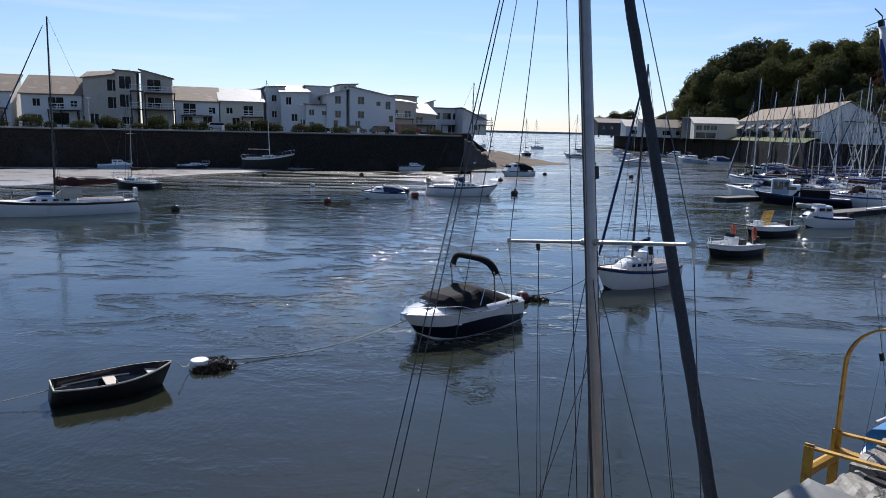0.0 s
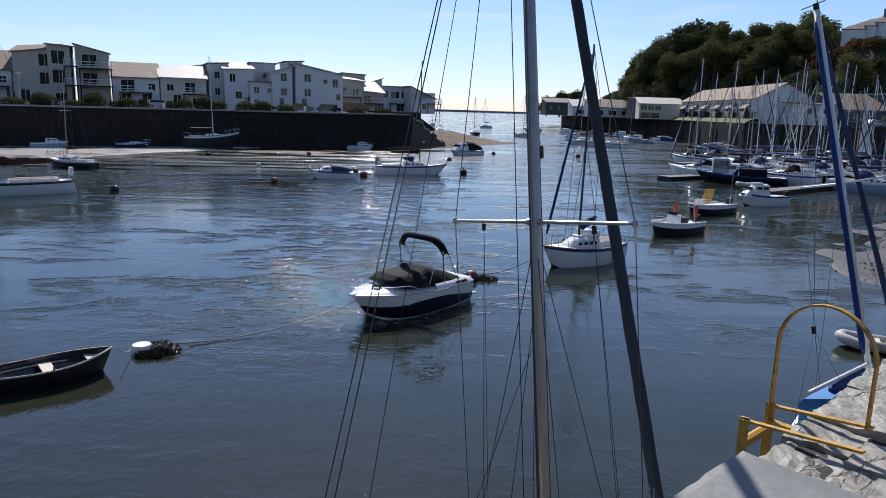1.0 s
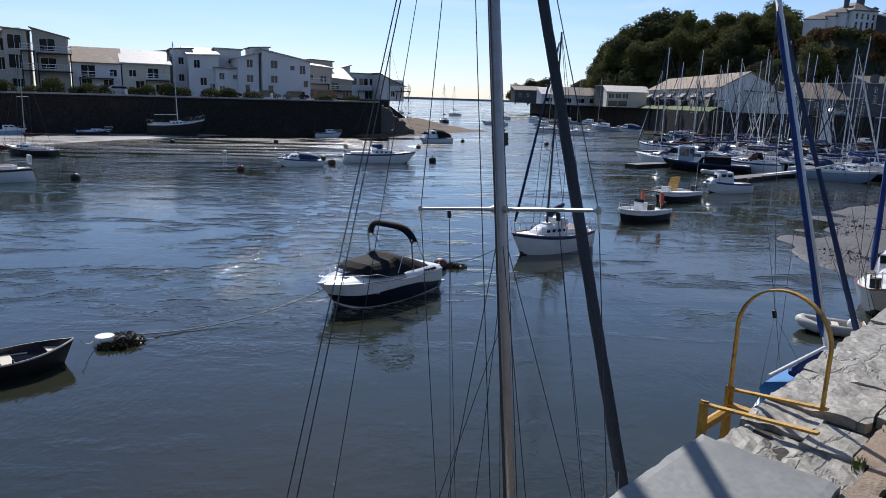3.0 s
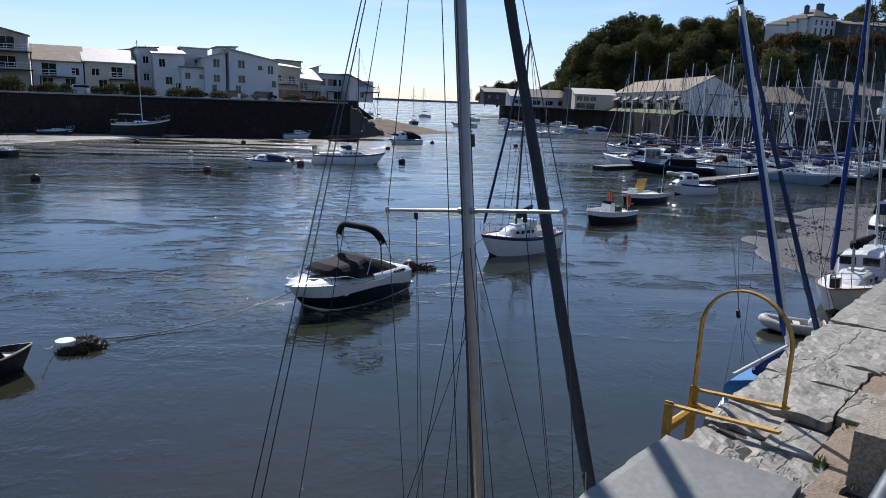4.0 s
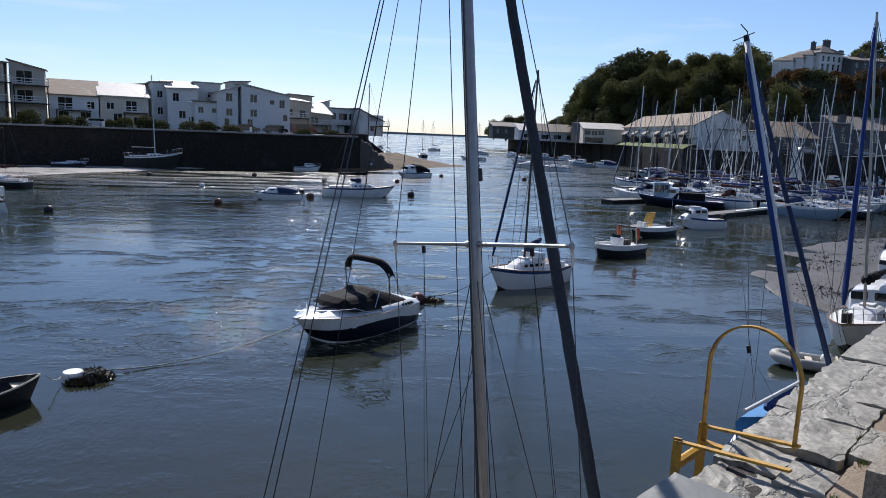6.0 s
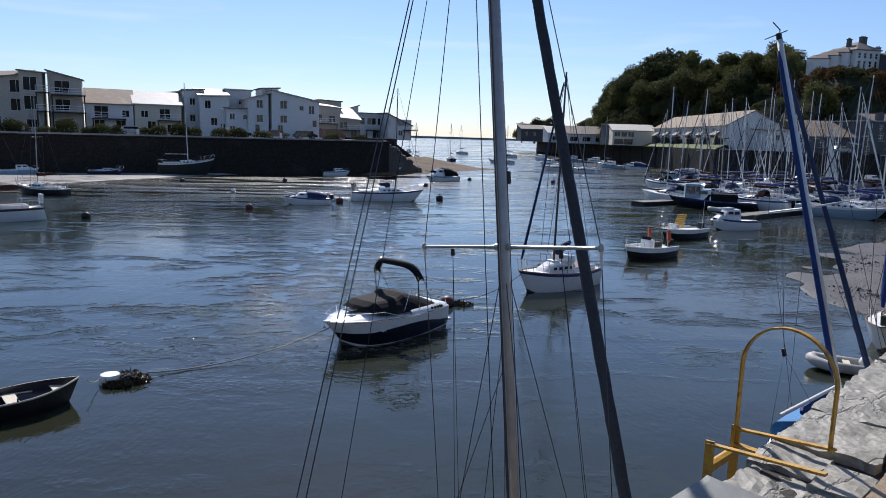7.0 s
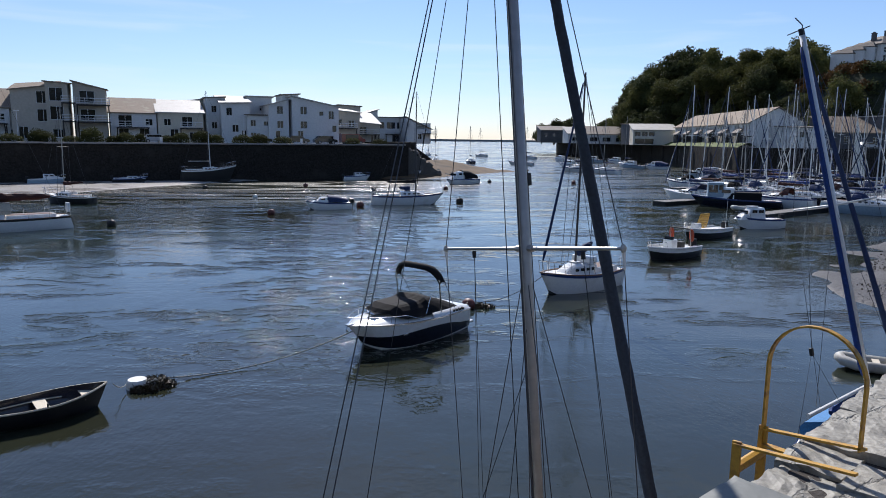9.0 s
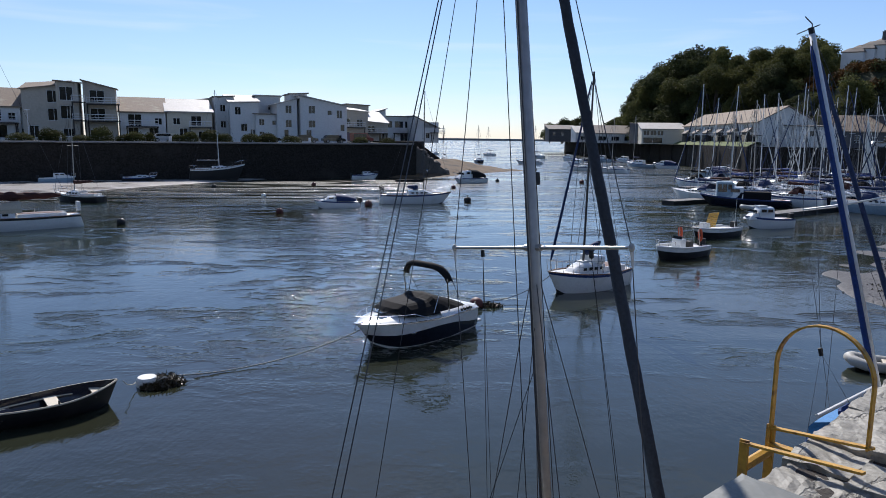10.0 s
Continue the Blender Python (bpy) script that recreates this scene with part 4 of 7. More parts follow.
# terrace on the marina quay
def terrace():
    t = thing("terraced_house", pose(87.1, 210.0, QZ), "long white two-storey terrace with grey slate roof", "house", "harbour houses")
    L, D, E, R = 60.0, 12.0, 5.4, 8.6
    # local x runs from the far end towards the near gable; y goes back from the water
    t.matrix_world = pose(87.1, 210.0, QZ, 0, 0, math.degrees(math.atan2(150.5 - 210, 79.2 - 87.1)))
    holes = []
    for i in range(12):
        holes += [(0.9 + i * 5, 3.55, 1.1, 1.3), (3.0 + i * 5, 3.9, 0.8, 0.9), (1.0 + i * 5, 0.2, 2.4, 2.1)]
    bm = bmesh.new()
    facade(bm, L, E, holes)
    for x in (0, L):
        bm.faces.new([bm.verts.new(p) for p in ((x, 0, 0), (x, D, 0), (x, D, E), (x, D / 2, R), (x, 0, E))])
    bm.faces.new([bm.verts.new(p) for p in ((0, D, 0), (L, D, 0), (L, D, E), (0, D, E))])
    part("wall", bm, "render_white", t)
    part("interior", boxm(0.5, L - 0.5, 0.6, D - 0.6, 0, E - 0.2), "room_shade", t)
    for s in (0, 1):
        r = bmesh.new()
        y0, y1 = (-0.5, D / 2) if s == 0 else (D / 2, D + 0.5)
        za, zb = (E - 0.25, R + 0.12) if s == 0 else (R + 0.12, E - 0.25)
        strip(r, [[(x, y0, za), (x, y1, zb)] for x in (-0.4, L + 0.4)])
        ret = bmesh.ops.extrude_face_region(r, geom=r.faces[:])
        bmesh.ops.translate(r, verts=[v for v in ret["geom"] if isinstance(v, bmesh.types.BMVert)], vec=(0, 0, 0.2))
        part("roof", r, "roof_brown", t)
    for h in holes:
        window(t, pose(h[0], 0, h[1]), h[2], h[3], (2, 1))
    for i in range(6):
        x = 3.4 + i * 10
        porch = part("porch", boxm(x, x + 3.6, -1.3, -0.01, 0, 3.2), "timber_dark", t, "dark timber porch")
        g = bmesh.new()
        strip(g, [[(a, -1.6, 3.1), (a, 0.1, 4.3)] for a in (x - 0.2, x + 3.8)])
        ret = bmesh.ops.extrude_face_region(g, geom=g.faces[:])
        bmesh.ops.translate(g, verts=[v for v in ret["geom"] if isinstance(v, bmesh.types.BMVert)], vec=(0, 0, 0.12))
        part("porch_roof", g, "roof_grey", porch, "grey lean-to porch roof")
        part("porch_window", boxm(x + 0.5, x + 3.1, -1.33, -1.3, 0.8, 2.6), "glass", porch)
        bal = part("balcony", boxm(x + 4.6, x + 8.6, -1.0, 0, 2.35, 2.5), "timber_dark", t)
        b = bmesh.new()
        for zz in (2.8, 3.1, 3.4):
            box(b, x + 4.6, x + 8.6, -1.0, -0.96, zz, zz + 0.05)
        for q in range(6):
            box(b, x + 4.62 + q * 0.78, x + 4.67 + q * 0.78, -1.005, -0.955, 2.5, 3.45)
        part("railing", b, "balcony", bal, "white balcony railing")
    return t


terrace()
# annexe beside the gable
house(84.5, 141.5, QZ, 0, 7.5, 9, (4.2, 4.2, 4.6, 4.6), "render_white", "roof_grey", front=[(1, 2.2, 1.0, 1.2), (4.5, 2.2, 1.0, 1.2)], label="low white annexe beside the terrace gable")
# boat shed with a pale roof
house(75.5, 214, QZ, -12, 13, 9, (4.5, 4.5, 6.4, 6.4), "render_cream", "roof_pale", front=[(0.5, 2.6, 1.8, 1.5), (2.6, 2.6, 1.8, 1.5), (4.7, 2.6, 1.8, 1.5), (0.5, 0.2, 5.8, 1.8)], label="cream boat shed with dark glazed front and pale roof", name="boat_shed")
house(72, 252, QZ, 6, 17, 9, (3.4, 3.4, 6.2, 6.2), "render_white", "roof_grey", front=[(1, 0.8, 3, 1.6), (6, 0.8, 3, 1.6), (11, 0.8, 3, 1.6)], label="long low boat yard building with grey roof")
house(77, 300, QZ, 0, 16, 9, (4, 4, 6.8, 6.8), "render_white", "roof_pale", front=[(2, 1, 3, 1.6), (8, 1, 3, 1.6)], label="low white yard building with bright roof")
house(80, 231, QZ, 0, 10, 8, (6.5, 6.5, 6.8, 6.8), "stone_house", "roof_grey", front=[(2, 3.6, 1.2, 1.5), (6, 3.6, 1.2, 1.5)], label="dark stone house beneath the wooded hill")
house(75, 345, QZ, 0, 14, 9, (6, 6, 8, 8), "stone_house", "roof_grey", front=[(2, 3.0, 1.2, 1.5), (6, 3.0, 1.2, 1.5)], label="dark quay house at the harbour mouth")
house(84, 390, QZ, 0, 14, 9, (7, 7, 9.5, 9.5), "stone_house", "roof_grey", front=[(2, 3.0, 1.2, 1.5)], label="far stone house by the harbour mouth")

# slate warehouses on the inner quay
sash = (2, 3)
house(92.5, 140.5, QZ, 5, 12, 8, (3.3, 3.3, 6.6, 6.6), "stone_house", "roof_brown", front=[(2.2, 1.0, 1.2, 1.6), (9, 0.4, 1.4, 2.0)], label="low slate-built warehouse with two roof lights", bars=sash)
house(104.4, 140.5, QZ, 5, 6.0, 9, (6.8, 6.8, 6.8, 6.8), "stone_house", "roof_pale", front=[(0.9, 5.0, 1.3, 1.5), (0.9, 2.7, 1.3, 1.8), (0.9, 0.4, 1.3, 1.7), (3.8, 2.7, 1.3, 1.8), (3.8, 5.0, 1.0, 1.2)], label="dark slate house end with white sash windows", bars=sash)
house(110.5, 141, QZ, 5, 30, 9, (5.6, 5.6, 8.6, 8.6), "stone_house", "roof_grey", front=[(2.0, 3.0, 1.5, 1.9), (6.2, 3.0, 1.5, 1.9), (10.4, 3.0, 1.5, 1.9), (14.6, 3.0, 1.5, 1.9), (2.0, 0.4, 1.4, 1.9), (10, 0.4, 2.6, 1.9)], label="long slate warehouse with white sash windows", bars=sash, chimneys=[(1.5, 4.5, 1.6, 1.6), (14, 4.5, 1.6, 1.6)])

# villas on the cliff top
vz = 25.3
for k in range(3):
    house(119.6 + k * 1.7, 177.5 - k * 1.6, vz + 0.6 + k * 0.7, 24, 2.3, 6, (4.0, 4.0, 4.4, 4.4), "render_white", "roof_grey", front=[(0.7, 2.4, 0.8, 1.2), (0.7, 0.4, 0.8, 1.2)], label="narrow white stepped cottage on the cliff top", name="villa", hip=1.5, over=0.15)
house(124.2, 173.2, vz, 8, 7.4, 9, (6.6, 6.6, 6.6, 6.6), "render_white", "roof_grey", front=[(0.7 + i * 1.75, z0, 0.85, hh) for i in range(4) for z0, hh in ((4.6, 1.4), (2.4, 1.6), (0.5, 1.5))], left=[(1.5 + i * 2.2, z0, 0.9, 1.5) for i in range(3) for z0 in (4.4, 2.2)], label="tall white villa with hipped slate roof above the cliff", name="villa", chimneys=[(5.9, 4.5, 1.9, 2.4), (1.6, 4.5, 1.0, 1.6)], hip=2.6, bars=(2, 2))
house(131.9, 171, vz, 3, 13.4, 7, (5.0, 5.0, 6.6, 6.6), "stone_house", "roof_grey", front=[(1.0 + i * 2.5, z0, 0.95, 1.4) for i in range(5) for z0 in (1.0, 3.2)], label="grey stone villa terrace with white sash windows", name="villa", bars=sash, chimneys=[(0.8, 5.5, 1.2, 1.5), (7.4, 5.5, 1.2, 1.2)])
house(145.5, 171, vz, 3, 5.4, 7, (5.0, 5.0, 6.6, 6.6), "render_white", "roof_grey", front=[(0.6, 2.8, 1.1, 1.6), (2.2, 2.8, 1.1, 1.6), (3.8, 2.8, 1.1, 1.6), (1.2, 0.6, 1.0, 1.5)], label="pale blue-white cliff house with sash windows", name="villa", bars=sash)
house(151.1, 171.3, vz, 3, 14, 7, (5.2, 5.2, 7.2, 7.2), "stone_house", "roof_pale", front=[(1.4 + i * 3.4, 2.8, 1.1, 1.6) for i in range(4)], label="stone cliff house with pale slate roof", name="villa", bars=sash, chimneys=[(1.2, 5.5, 1.8, 1.4)])


# ---- parked vehicles ----
def car(m, paint, label, L=4.2, H=1.45, van=False):
    t = thing("car", m, label, "car", "parked cars")
    prof = [(-L / 2, 0.35), (-L / 2, 0.8), (-L * 0.42, 0.95), (-L * 0.3, H), (L * 0.12, H), (L * 0.27, 0.95), (L * 0.47, 0.82), (L / 2, 0.6), (L / 2, 0.35)]
    if van:
        prof = [(-L / 2, 0.4), (-L / 2, H), (L * 0.25, H), (L * 0.36, 1.1), (L / 2, 0.95), (L / 2, 0.4)]
    bm = bmesh.new()
    strip(bm, [[(x, s, z) for x, z in prof + prof[:1]] for s in (-0.85, 0.85)])
    for s in (-0.85, 0.85):
        bm.faces.new([bm.verts.new((x, s, z)) for x, z in prof])
    bmesh.ops.remove_doubles(bm, verts=bm.verts[:], dist=0.001)
    bmesh.ops.recalc_face_normals(bm, faces=bm.faces[:])
    bmesh.ops.bevel(bm, geom=bm.edges[:], offset=0.06, segments=2, affect="EDGES")
    part("body", bm, paint, t, smooth=False)
    g = bmesh.new()
    for s in (-0.862, 0.842):
        prism(g, [(-L * 0.33, s), (L * 0.2, s), (L * 0.2, s + 0.02), (-L * 0.33, s + 0.02)], 0.98, H - 0.14)
    part("side_window", g, "glass", t)
    for x in (-L * 0.3, L * 0.3):
        for s in (-0.87, 0.67):
            w = part("wheel", bar([(x, s, 0.32), (x, s + 0.2, 0.32)], 0.32, 14), "black_rubber", t)
            part("rim", bar([(x, s - 0.01, 0.32), (x, s + 0.21, 0.32)], 0.19, 10), "alu", w)
    return t


for s, d, paint, nm in ((-18.2, 7, "car_dark", "dark parked hatchback on the promenade"), (-13.2, 7, "car_dark", "black parked estate car beside the white house"), (-41.5, 9, "car_silver", "silver parked car before the houses"), (-24.5, 9, "car_dark", "dark parked car behind the bushes")):
    x, y = prom(s, d)
    car(pose(x, y, QZ, 0, 0, U + 3), paint, nm)
x, y = prom(-7.5, 9)
car(pose(x, y, QZ, 0, 0, U), "car_red", "rusty red parked van on the promenade", 4.6, 1.9, True)
car(pose(97.5, 137.5, QZ, 0, 0, 8), "car_silver", "silver car parked on the inner quay")
car(pose(113, 139, QZ, 0, 0, 6), "car_silver", "pale car parked before the slate warehouse")

# lamp posts and white bollards on the promenade
for s in (-28.2, -60.5):
    x, y = prom(s, 2.2)
    t = thing("street_lamp", pose(x, y, QZ), "slim white promenade lamp post", "lamp post", "promenade lamps")
    part("pole", bar([(0, 0, 0), (0, 0, 4.6)], 0.06, 8, 0.04), "balcony", t)
    part("head", boxm(-0.35, 0.35, -0.1, 0.1, 4.55, 4.7, 0.03), "balcony", t)
for s in (-69.5, -56.3, -41, -18.9):
    x, y = prom(s, 0.9)
    t = thing("bollard", pose(x, y, QZ), "short white promenade bollard", "bollard", "promenade bollards")
    part("post", boxm(-0.2, 0.2, -0.1, 0.1, 0.1, 0.95, 0.03), "balcony", t)

# unseen slope added behind the camera; darkens window reflections and the facing sides
bm = bmesh.new()
rows = []
for q, (rad, zz) in enumerate(((46, 5.0), (60, 15), (85, 24), (130, 32), (190, 30))):
    rows.append([(rad * math.cos(a), rad * math.sin(a), zz + (3 * noise.noise(Vector((a * 4, q, 0))) if q else 0)) for a in [math.radians(178 + 166 * k / 40) for k in range(41)]])
far = [[(rd * math.cos(a), rd * math.sin(a), zz) for a in [math.radians(136 + 46 * k / 12) for k in range(13)]] for rd, zz in ((230, 0), (245, 12), (290, 24), (380, 22))]
strip(bm, far)
strip(bm, rows)
tagged(part("ground_unseen_blocker", bm, "turf"), "unseen dark slope added behind the quay to block low sky light", "hillside", kind="structure")

# timber fender piles along the marina wall
pile = thing("fender_pile", pose(0, 0, 0), "dark timber fender pile against the quay wall", "pile", "fender piles")
part("post", bar([(0, 0, -1.4), (0, 0, 5.7)], 0.2, 8), "timber_dark", pile)
for i in range(1, 22, 3):
    t = i / 21
    x, y = (80.2 + (89.7 - 80.2) * (t - 0.4) / 0.6, 186 + 66 * (t - 0.4) / 0.6) if t > 0.4 else (74.2 + 6 * t / 0.4, 147 + 39 * t / 0.4)
    if i == 1:
        pile.matrix_world = pose(x, y, 0)
    else:
        copy_thing(pile, pose(x, y, 0))


# ---- boats ----
def hull_rows(L, B, zs, zb, dr, tr=0.7, p=2.2, k=0.5, rake=0.1, N=18, Mv=8, mid=0.45, dip=0.0):
    """Starboard half of a hull, stern to bow: rows of points from the sheer down to the keel."""
    rows = []
    for i in range(N + 1):
        s = i / N
        w = tr + (1 - tr) * math.sin(math.pi / 2 * min(1, s / mid)) if s < mid else max(0.0, 1 - ((s - mid) / (1 - mid)) ** p)
        b = max(0.012, B / 2 * w)
        sh = zs + (zb - zs) * s ** 2 - dip * math.sin(math.pi * s)
        kz = -dr * (1 - max(0, (s - 0.72) / 0.28) ** 2 * 0.9) * (0.55 + 0.45 * min(1, s / 0.3))
        row = []
        for j in range(Mv + 1):
            v = j / Mv
            yy = b * (math.cos(v * math.pi / 2) ** k if j < Mv else 0)
            zz = kz + (sh - kz) * (1 - math.sin(v * math.pi / 2) ** 1.35)
            xx = -L / 2 + L * s + rake * L * (s ** 4) * ((zz - kz) / (sh - kz) - 1.0) - 0.03 * L * (1 - s) ** 6 * (1 - (zz - kz) / (sh - kz))
            row.append((xx, -yy, zz))
        rows.append(row)
    return rows


def shell(rows, j0, j1, grow=0.0):
    """Hull skin between two rows of points, both sides, with the transom."""
    bm = bmesh.new()
    for sgn in (1, -1):
        strip(bm, [[(x, sgn * (y - grow), z) for x, y, z in r[j0:j1 + 1]] for r in rows])
    st = rows[0][j0:j1 + 1]
    strip(bm, [[(x, y - grow, z) for x, y, z in st], [(x, -y + grow, z) for x, y, z in st]])
    bmesh.ops.remove_doubles(bm, verts=bm.verts[:], dist=0.002)
    bmesh.ops.recalc_face_normals(bm, faces=bm.faces[:])
    return bm


def skin(t, rows, bands, water=0.06, bottom="bottom"):
    """Hull parts by bands of rows; what lies under the waterline takes the bottom paint."""
    for name, j0, j1, m, label in bands:
        part(name, shell(rows, j0, j1), m, t, label, smooth=True)


def deck_mesh(rows, i0=0, i1=None, drop=0.0, inset=0.0, camber=0.05):
    bm = bmesh.new()
    rr = rows[i0:(i1 or len(rows))]
    strip(bm, [[(r[0][0], (r[0][1] + inset * min(1, -r[0][1] / (inset + 1e-6)) * (1 if inset else 0)) * q, r[0][2] - drop + camber * (1 - q * q)) for q in (1, 0.66, 0.33, 0, -0.33, -0.66, -1)] for r in rr])
    bmesh.ops.recalc_face_normals(bm, faces=bm.faces[:])
    return bm


def rail_mesh(rows, r=0.035, rise=0.0, i0=0, i1=None):
    bm = bmesh.new()
    for sgn in (1, -1):
        tube(bm, [(q[0][0], sgn * q[0][1], q[0][2] + rise) for q in rows[i0:(i1 or len(rows))]], r, 5)
    return bm


def cabin_mesh(x0, x1, w0, w1, z0, z1, front=0.5, back=0.15, tumble=0.12, n=6):
    """A coachroof: rounded, sloping at the front, narrower on top."""
    bm = bmesh.new()
    rows = []
    L = x1 - x0
    for i in range(n + 1):
        s = i / n
        x = x0 + L * s
        w = (w0 + (w1 - w0) * s) / 2
        hh = z1 - z0
        if s > 1 - front:
            hh *= max(0.06, 1 - ((s - 1 + front) / front) ** 1.6)
        rows.append([(x, -w, z0), (x, -w + tumble * 0.6, z0 + hh * 0.8), (x, -w + tumble * 1.6, z0 + hh * 0.98), (x, 0, z0 + hh * 1.06), (x, w - tumble * 1.6, z0 + hh * 0.98), (x, w - tumble * 0.6, z0 + hh * 0.8), (x, w, z0)])
    strip(bm, rows)
    bm.faces.new([bm.verts.new(p) for p in rows[0]])
    bmesh.ops.remove_doubles(bm, verts=bm.verts[:], dist=0.001)
    bmesh.ops.recalc_face_normals(bm, faces=bm.faces[:])
    return bm


def sail_roll(a, b, r0, r1, n=14, lump=0.25, seed=0, droop=0.0):
    """A stowed sail: a lumpy roll along a spar."""
    a, b = Vector(a), Vector(b)
    pts = [a.lerp(b, i / n) - Vector((0, 0, droop * math.sin(math.pi * i / n))) for i in range(n + 1)]
    bm = bmesh.new()
    rings = []
    for i, p in enumerate(pts):
        s = i / n
        d = (b - a).normalized()
        u = d.orthogonal().normalized()
        v = d.cross(u)
        r = (r0 + (r1 - r0) * s) * (1 if 0 < i < n else 0.5)
        ring = []
        for k in range(9):
            an = 2 * math.pi * k / 9
            rr = r * (1 + lump * noise.noise(Vector((s * n * 0.55, k * 0.8, seed))))
            ring.append(bm.verts.new(p + (u * math.cos(an) + v * math.sin(an)) * rr))
        rings.append(ring)
    for p, q in zip(rings, rings[1:]):
        for k in range(9):
            bm.faces.new((p[k], p[(k + 1) % 9], q[(k + 1) % 9], q[k]))
    bm.faces.new(rings[0][::-1])
    bm.faces.new(rings[-1])
    return bm


def stanchions(t, rows, n, h=0.6, i0=1, i1=None, wires=2):
    """Guard rails: posts with wires on both sides."""
    i1 = i1 or len(rows) - 2
    for sgn in (1, -1):
        idx = [round(i0 + (i1 - i0) * q / (n - 1)) for q in range(n)]
        for i in idx:
            x, y, z = rows[i][0]
            y = sgn * (y + 0.06)
            part("stanchion", bar([(x, y, z - 0.02), (x, y * 0.99, z + h)], 0.013, 5), "steel", t)
        for w in range(wires):
            part("guard_wire", bar([(rows[i][0][0], sgn * (rows[i][0][1] + 0.06), rows[i][0][2] + h * (1 - w * 0.45)) for i in idx], 0.006, 4), "wire", t)


def pulpit(t, rows, h=0.6, bow=True, reach=0.0):
    bm = bmesh.new()
    i = len(rows) - 4 if bow else 2
    e = rows[-1] if bow else rows[0]
    x0, y0, z0 = rows[i][0]
    xe, ze = e[0][0] + (reach if bow else -0.05), e[0][2]
    if bow:
        loop = [(x0, y0 * 0.9, z0 + h * 0.9), ((x0 + xe) / 2, y0 * 0.6, (z0 + ze) / 2 + h), (xe, y0 * 0.2, ze + h), (xe, -y0 * 0.2, ze + h), ((x0 + xe) / 2, -y0 * 0.6, (z0 + ze) / 2 + h), (x0, -y0 * 0.9, z0 + h * 0.9)]
    else:
        loop = [(x0, y0 * 0.95, z0 + h), (xe, e[0][1] * 0.95, ze + h), (xe, -e[0][1] * 0.95, ze + h), (x0, -y0 * 0.95, z0 + h)]
    tube(bm, loop, 0.016, 6)
    for p in loop:
        tube(bm, [p, (p[0] - (0.12 if bow else 0), p[1] * 1.03, p[2] - h)], 0.013, 5)
    part("pulpit" if bow else "pushpit", bm, "steel", t)


def rig(t, base, top, rows, bow, stern, mast_mat="alu", r=0.06, spread=(0.5, 0.9), boom=None, cover=None, furl=None, wire_r=0.008, chain=1.0, lines=True, deck_z=1.0):
    """Mast with spreaders, stays and shrouds, a boom with its stowed sail, and a furled headsail."""
    b, tp = Vector(base), Vector(top)
    bm = bar([b, b.lerp(tp, 0.5), tp], r, 8, r * 0.75)
    part("mast", bm, mast_mat, t)
    if spread:
        c = b.lerp(tp, spread[0])
        for sgn in (1, -1):
            part("spreader", bar([c, c + Vector((-0.08, sgn * spread[1], 0.04))], r * 0.35, 6, r * 0.25), mast_mat, t)
            if lines:
                part("shroud", bar([tp - Vector((0, 0, 0.1)), c + Vector((-0.08, sgn * spread[1], 0.04)), (b.x, sgn * chain, deck_z)], wire_r, 4), "wire", t)
                part("shroud", bar([c, (b.x - 0.4, sgn * chain, deck_z)], wire_r, 4), "wire", t)
    if lines:
        part("backstay", bar([tp, stern], wire_r, 4), "wire", t)
        if not furl:
            part("forestay", bar([tp, bow], wire_r, 4), "wire", t)
    if furl:
        q = Vector(bow)
        part("furled_headsail", sail_roll(q.lerp(tp, 0.06), q.lerp(tp, 0.95), furl[1], furl[1] * 0.55, 24, 0.18, 3), furl[0], t)
    if boom:
        e = Vector(boom)
        g = b.lerp(tp, 0.08) if boom[2] < 2.2 else b + (tp - b) * ((boom[2] - b.z) / (tp.z - b.z))
        part("boom", bar([g, e], r * 0.6, 7), mast_mat, t)
        if cover:
            part("sail_cover", sail_roll(g + Vector((0.05, 0, 0.14)), e + Vector((0, 0, 0.1)), cover[1], cover[1] * 0.45, 16, 0.35, 5), cover[0], t)


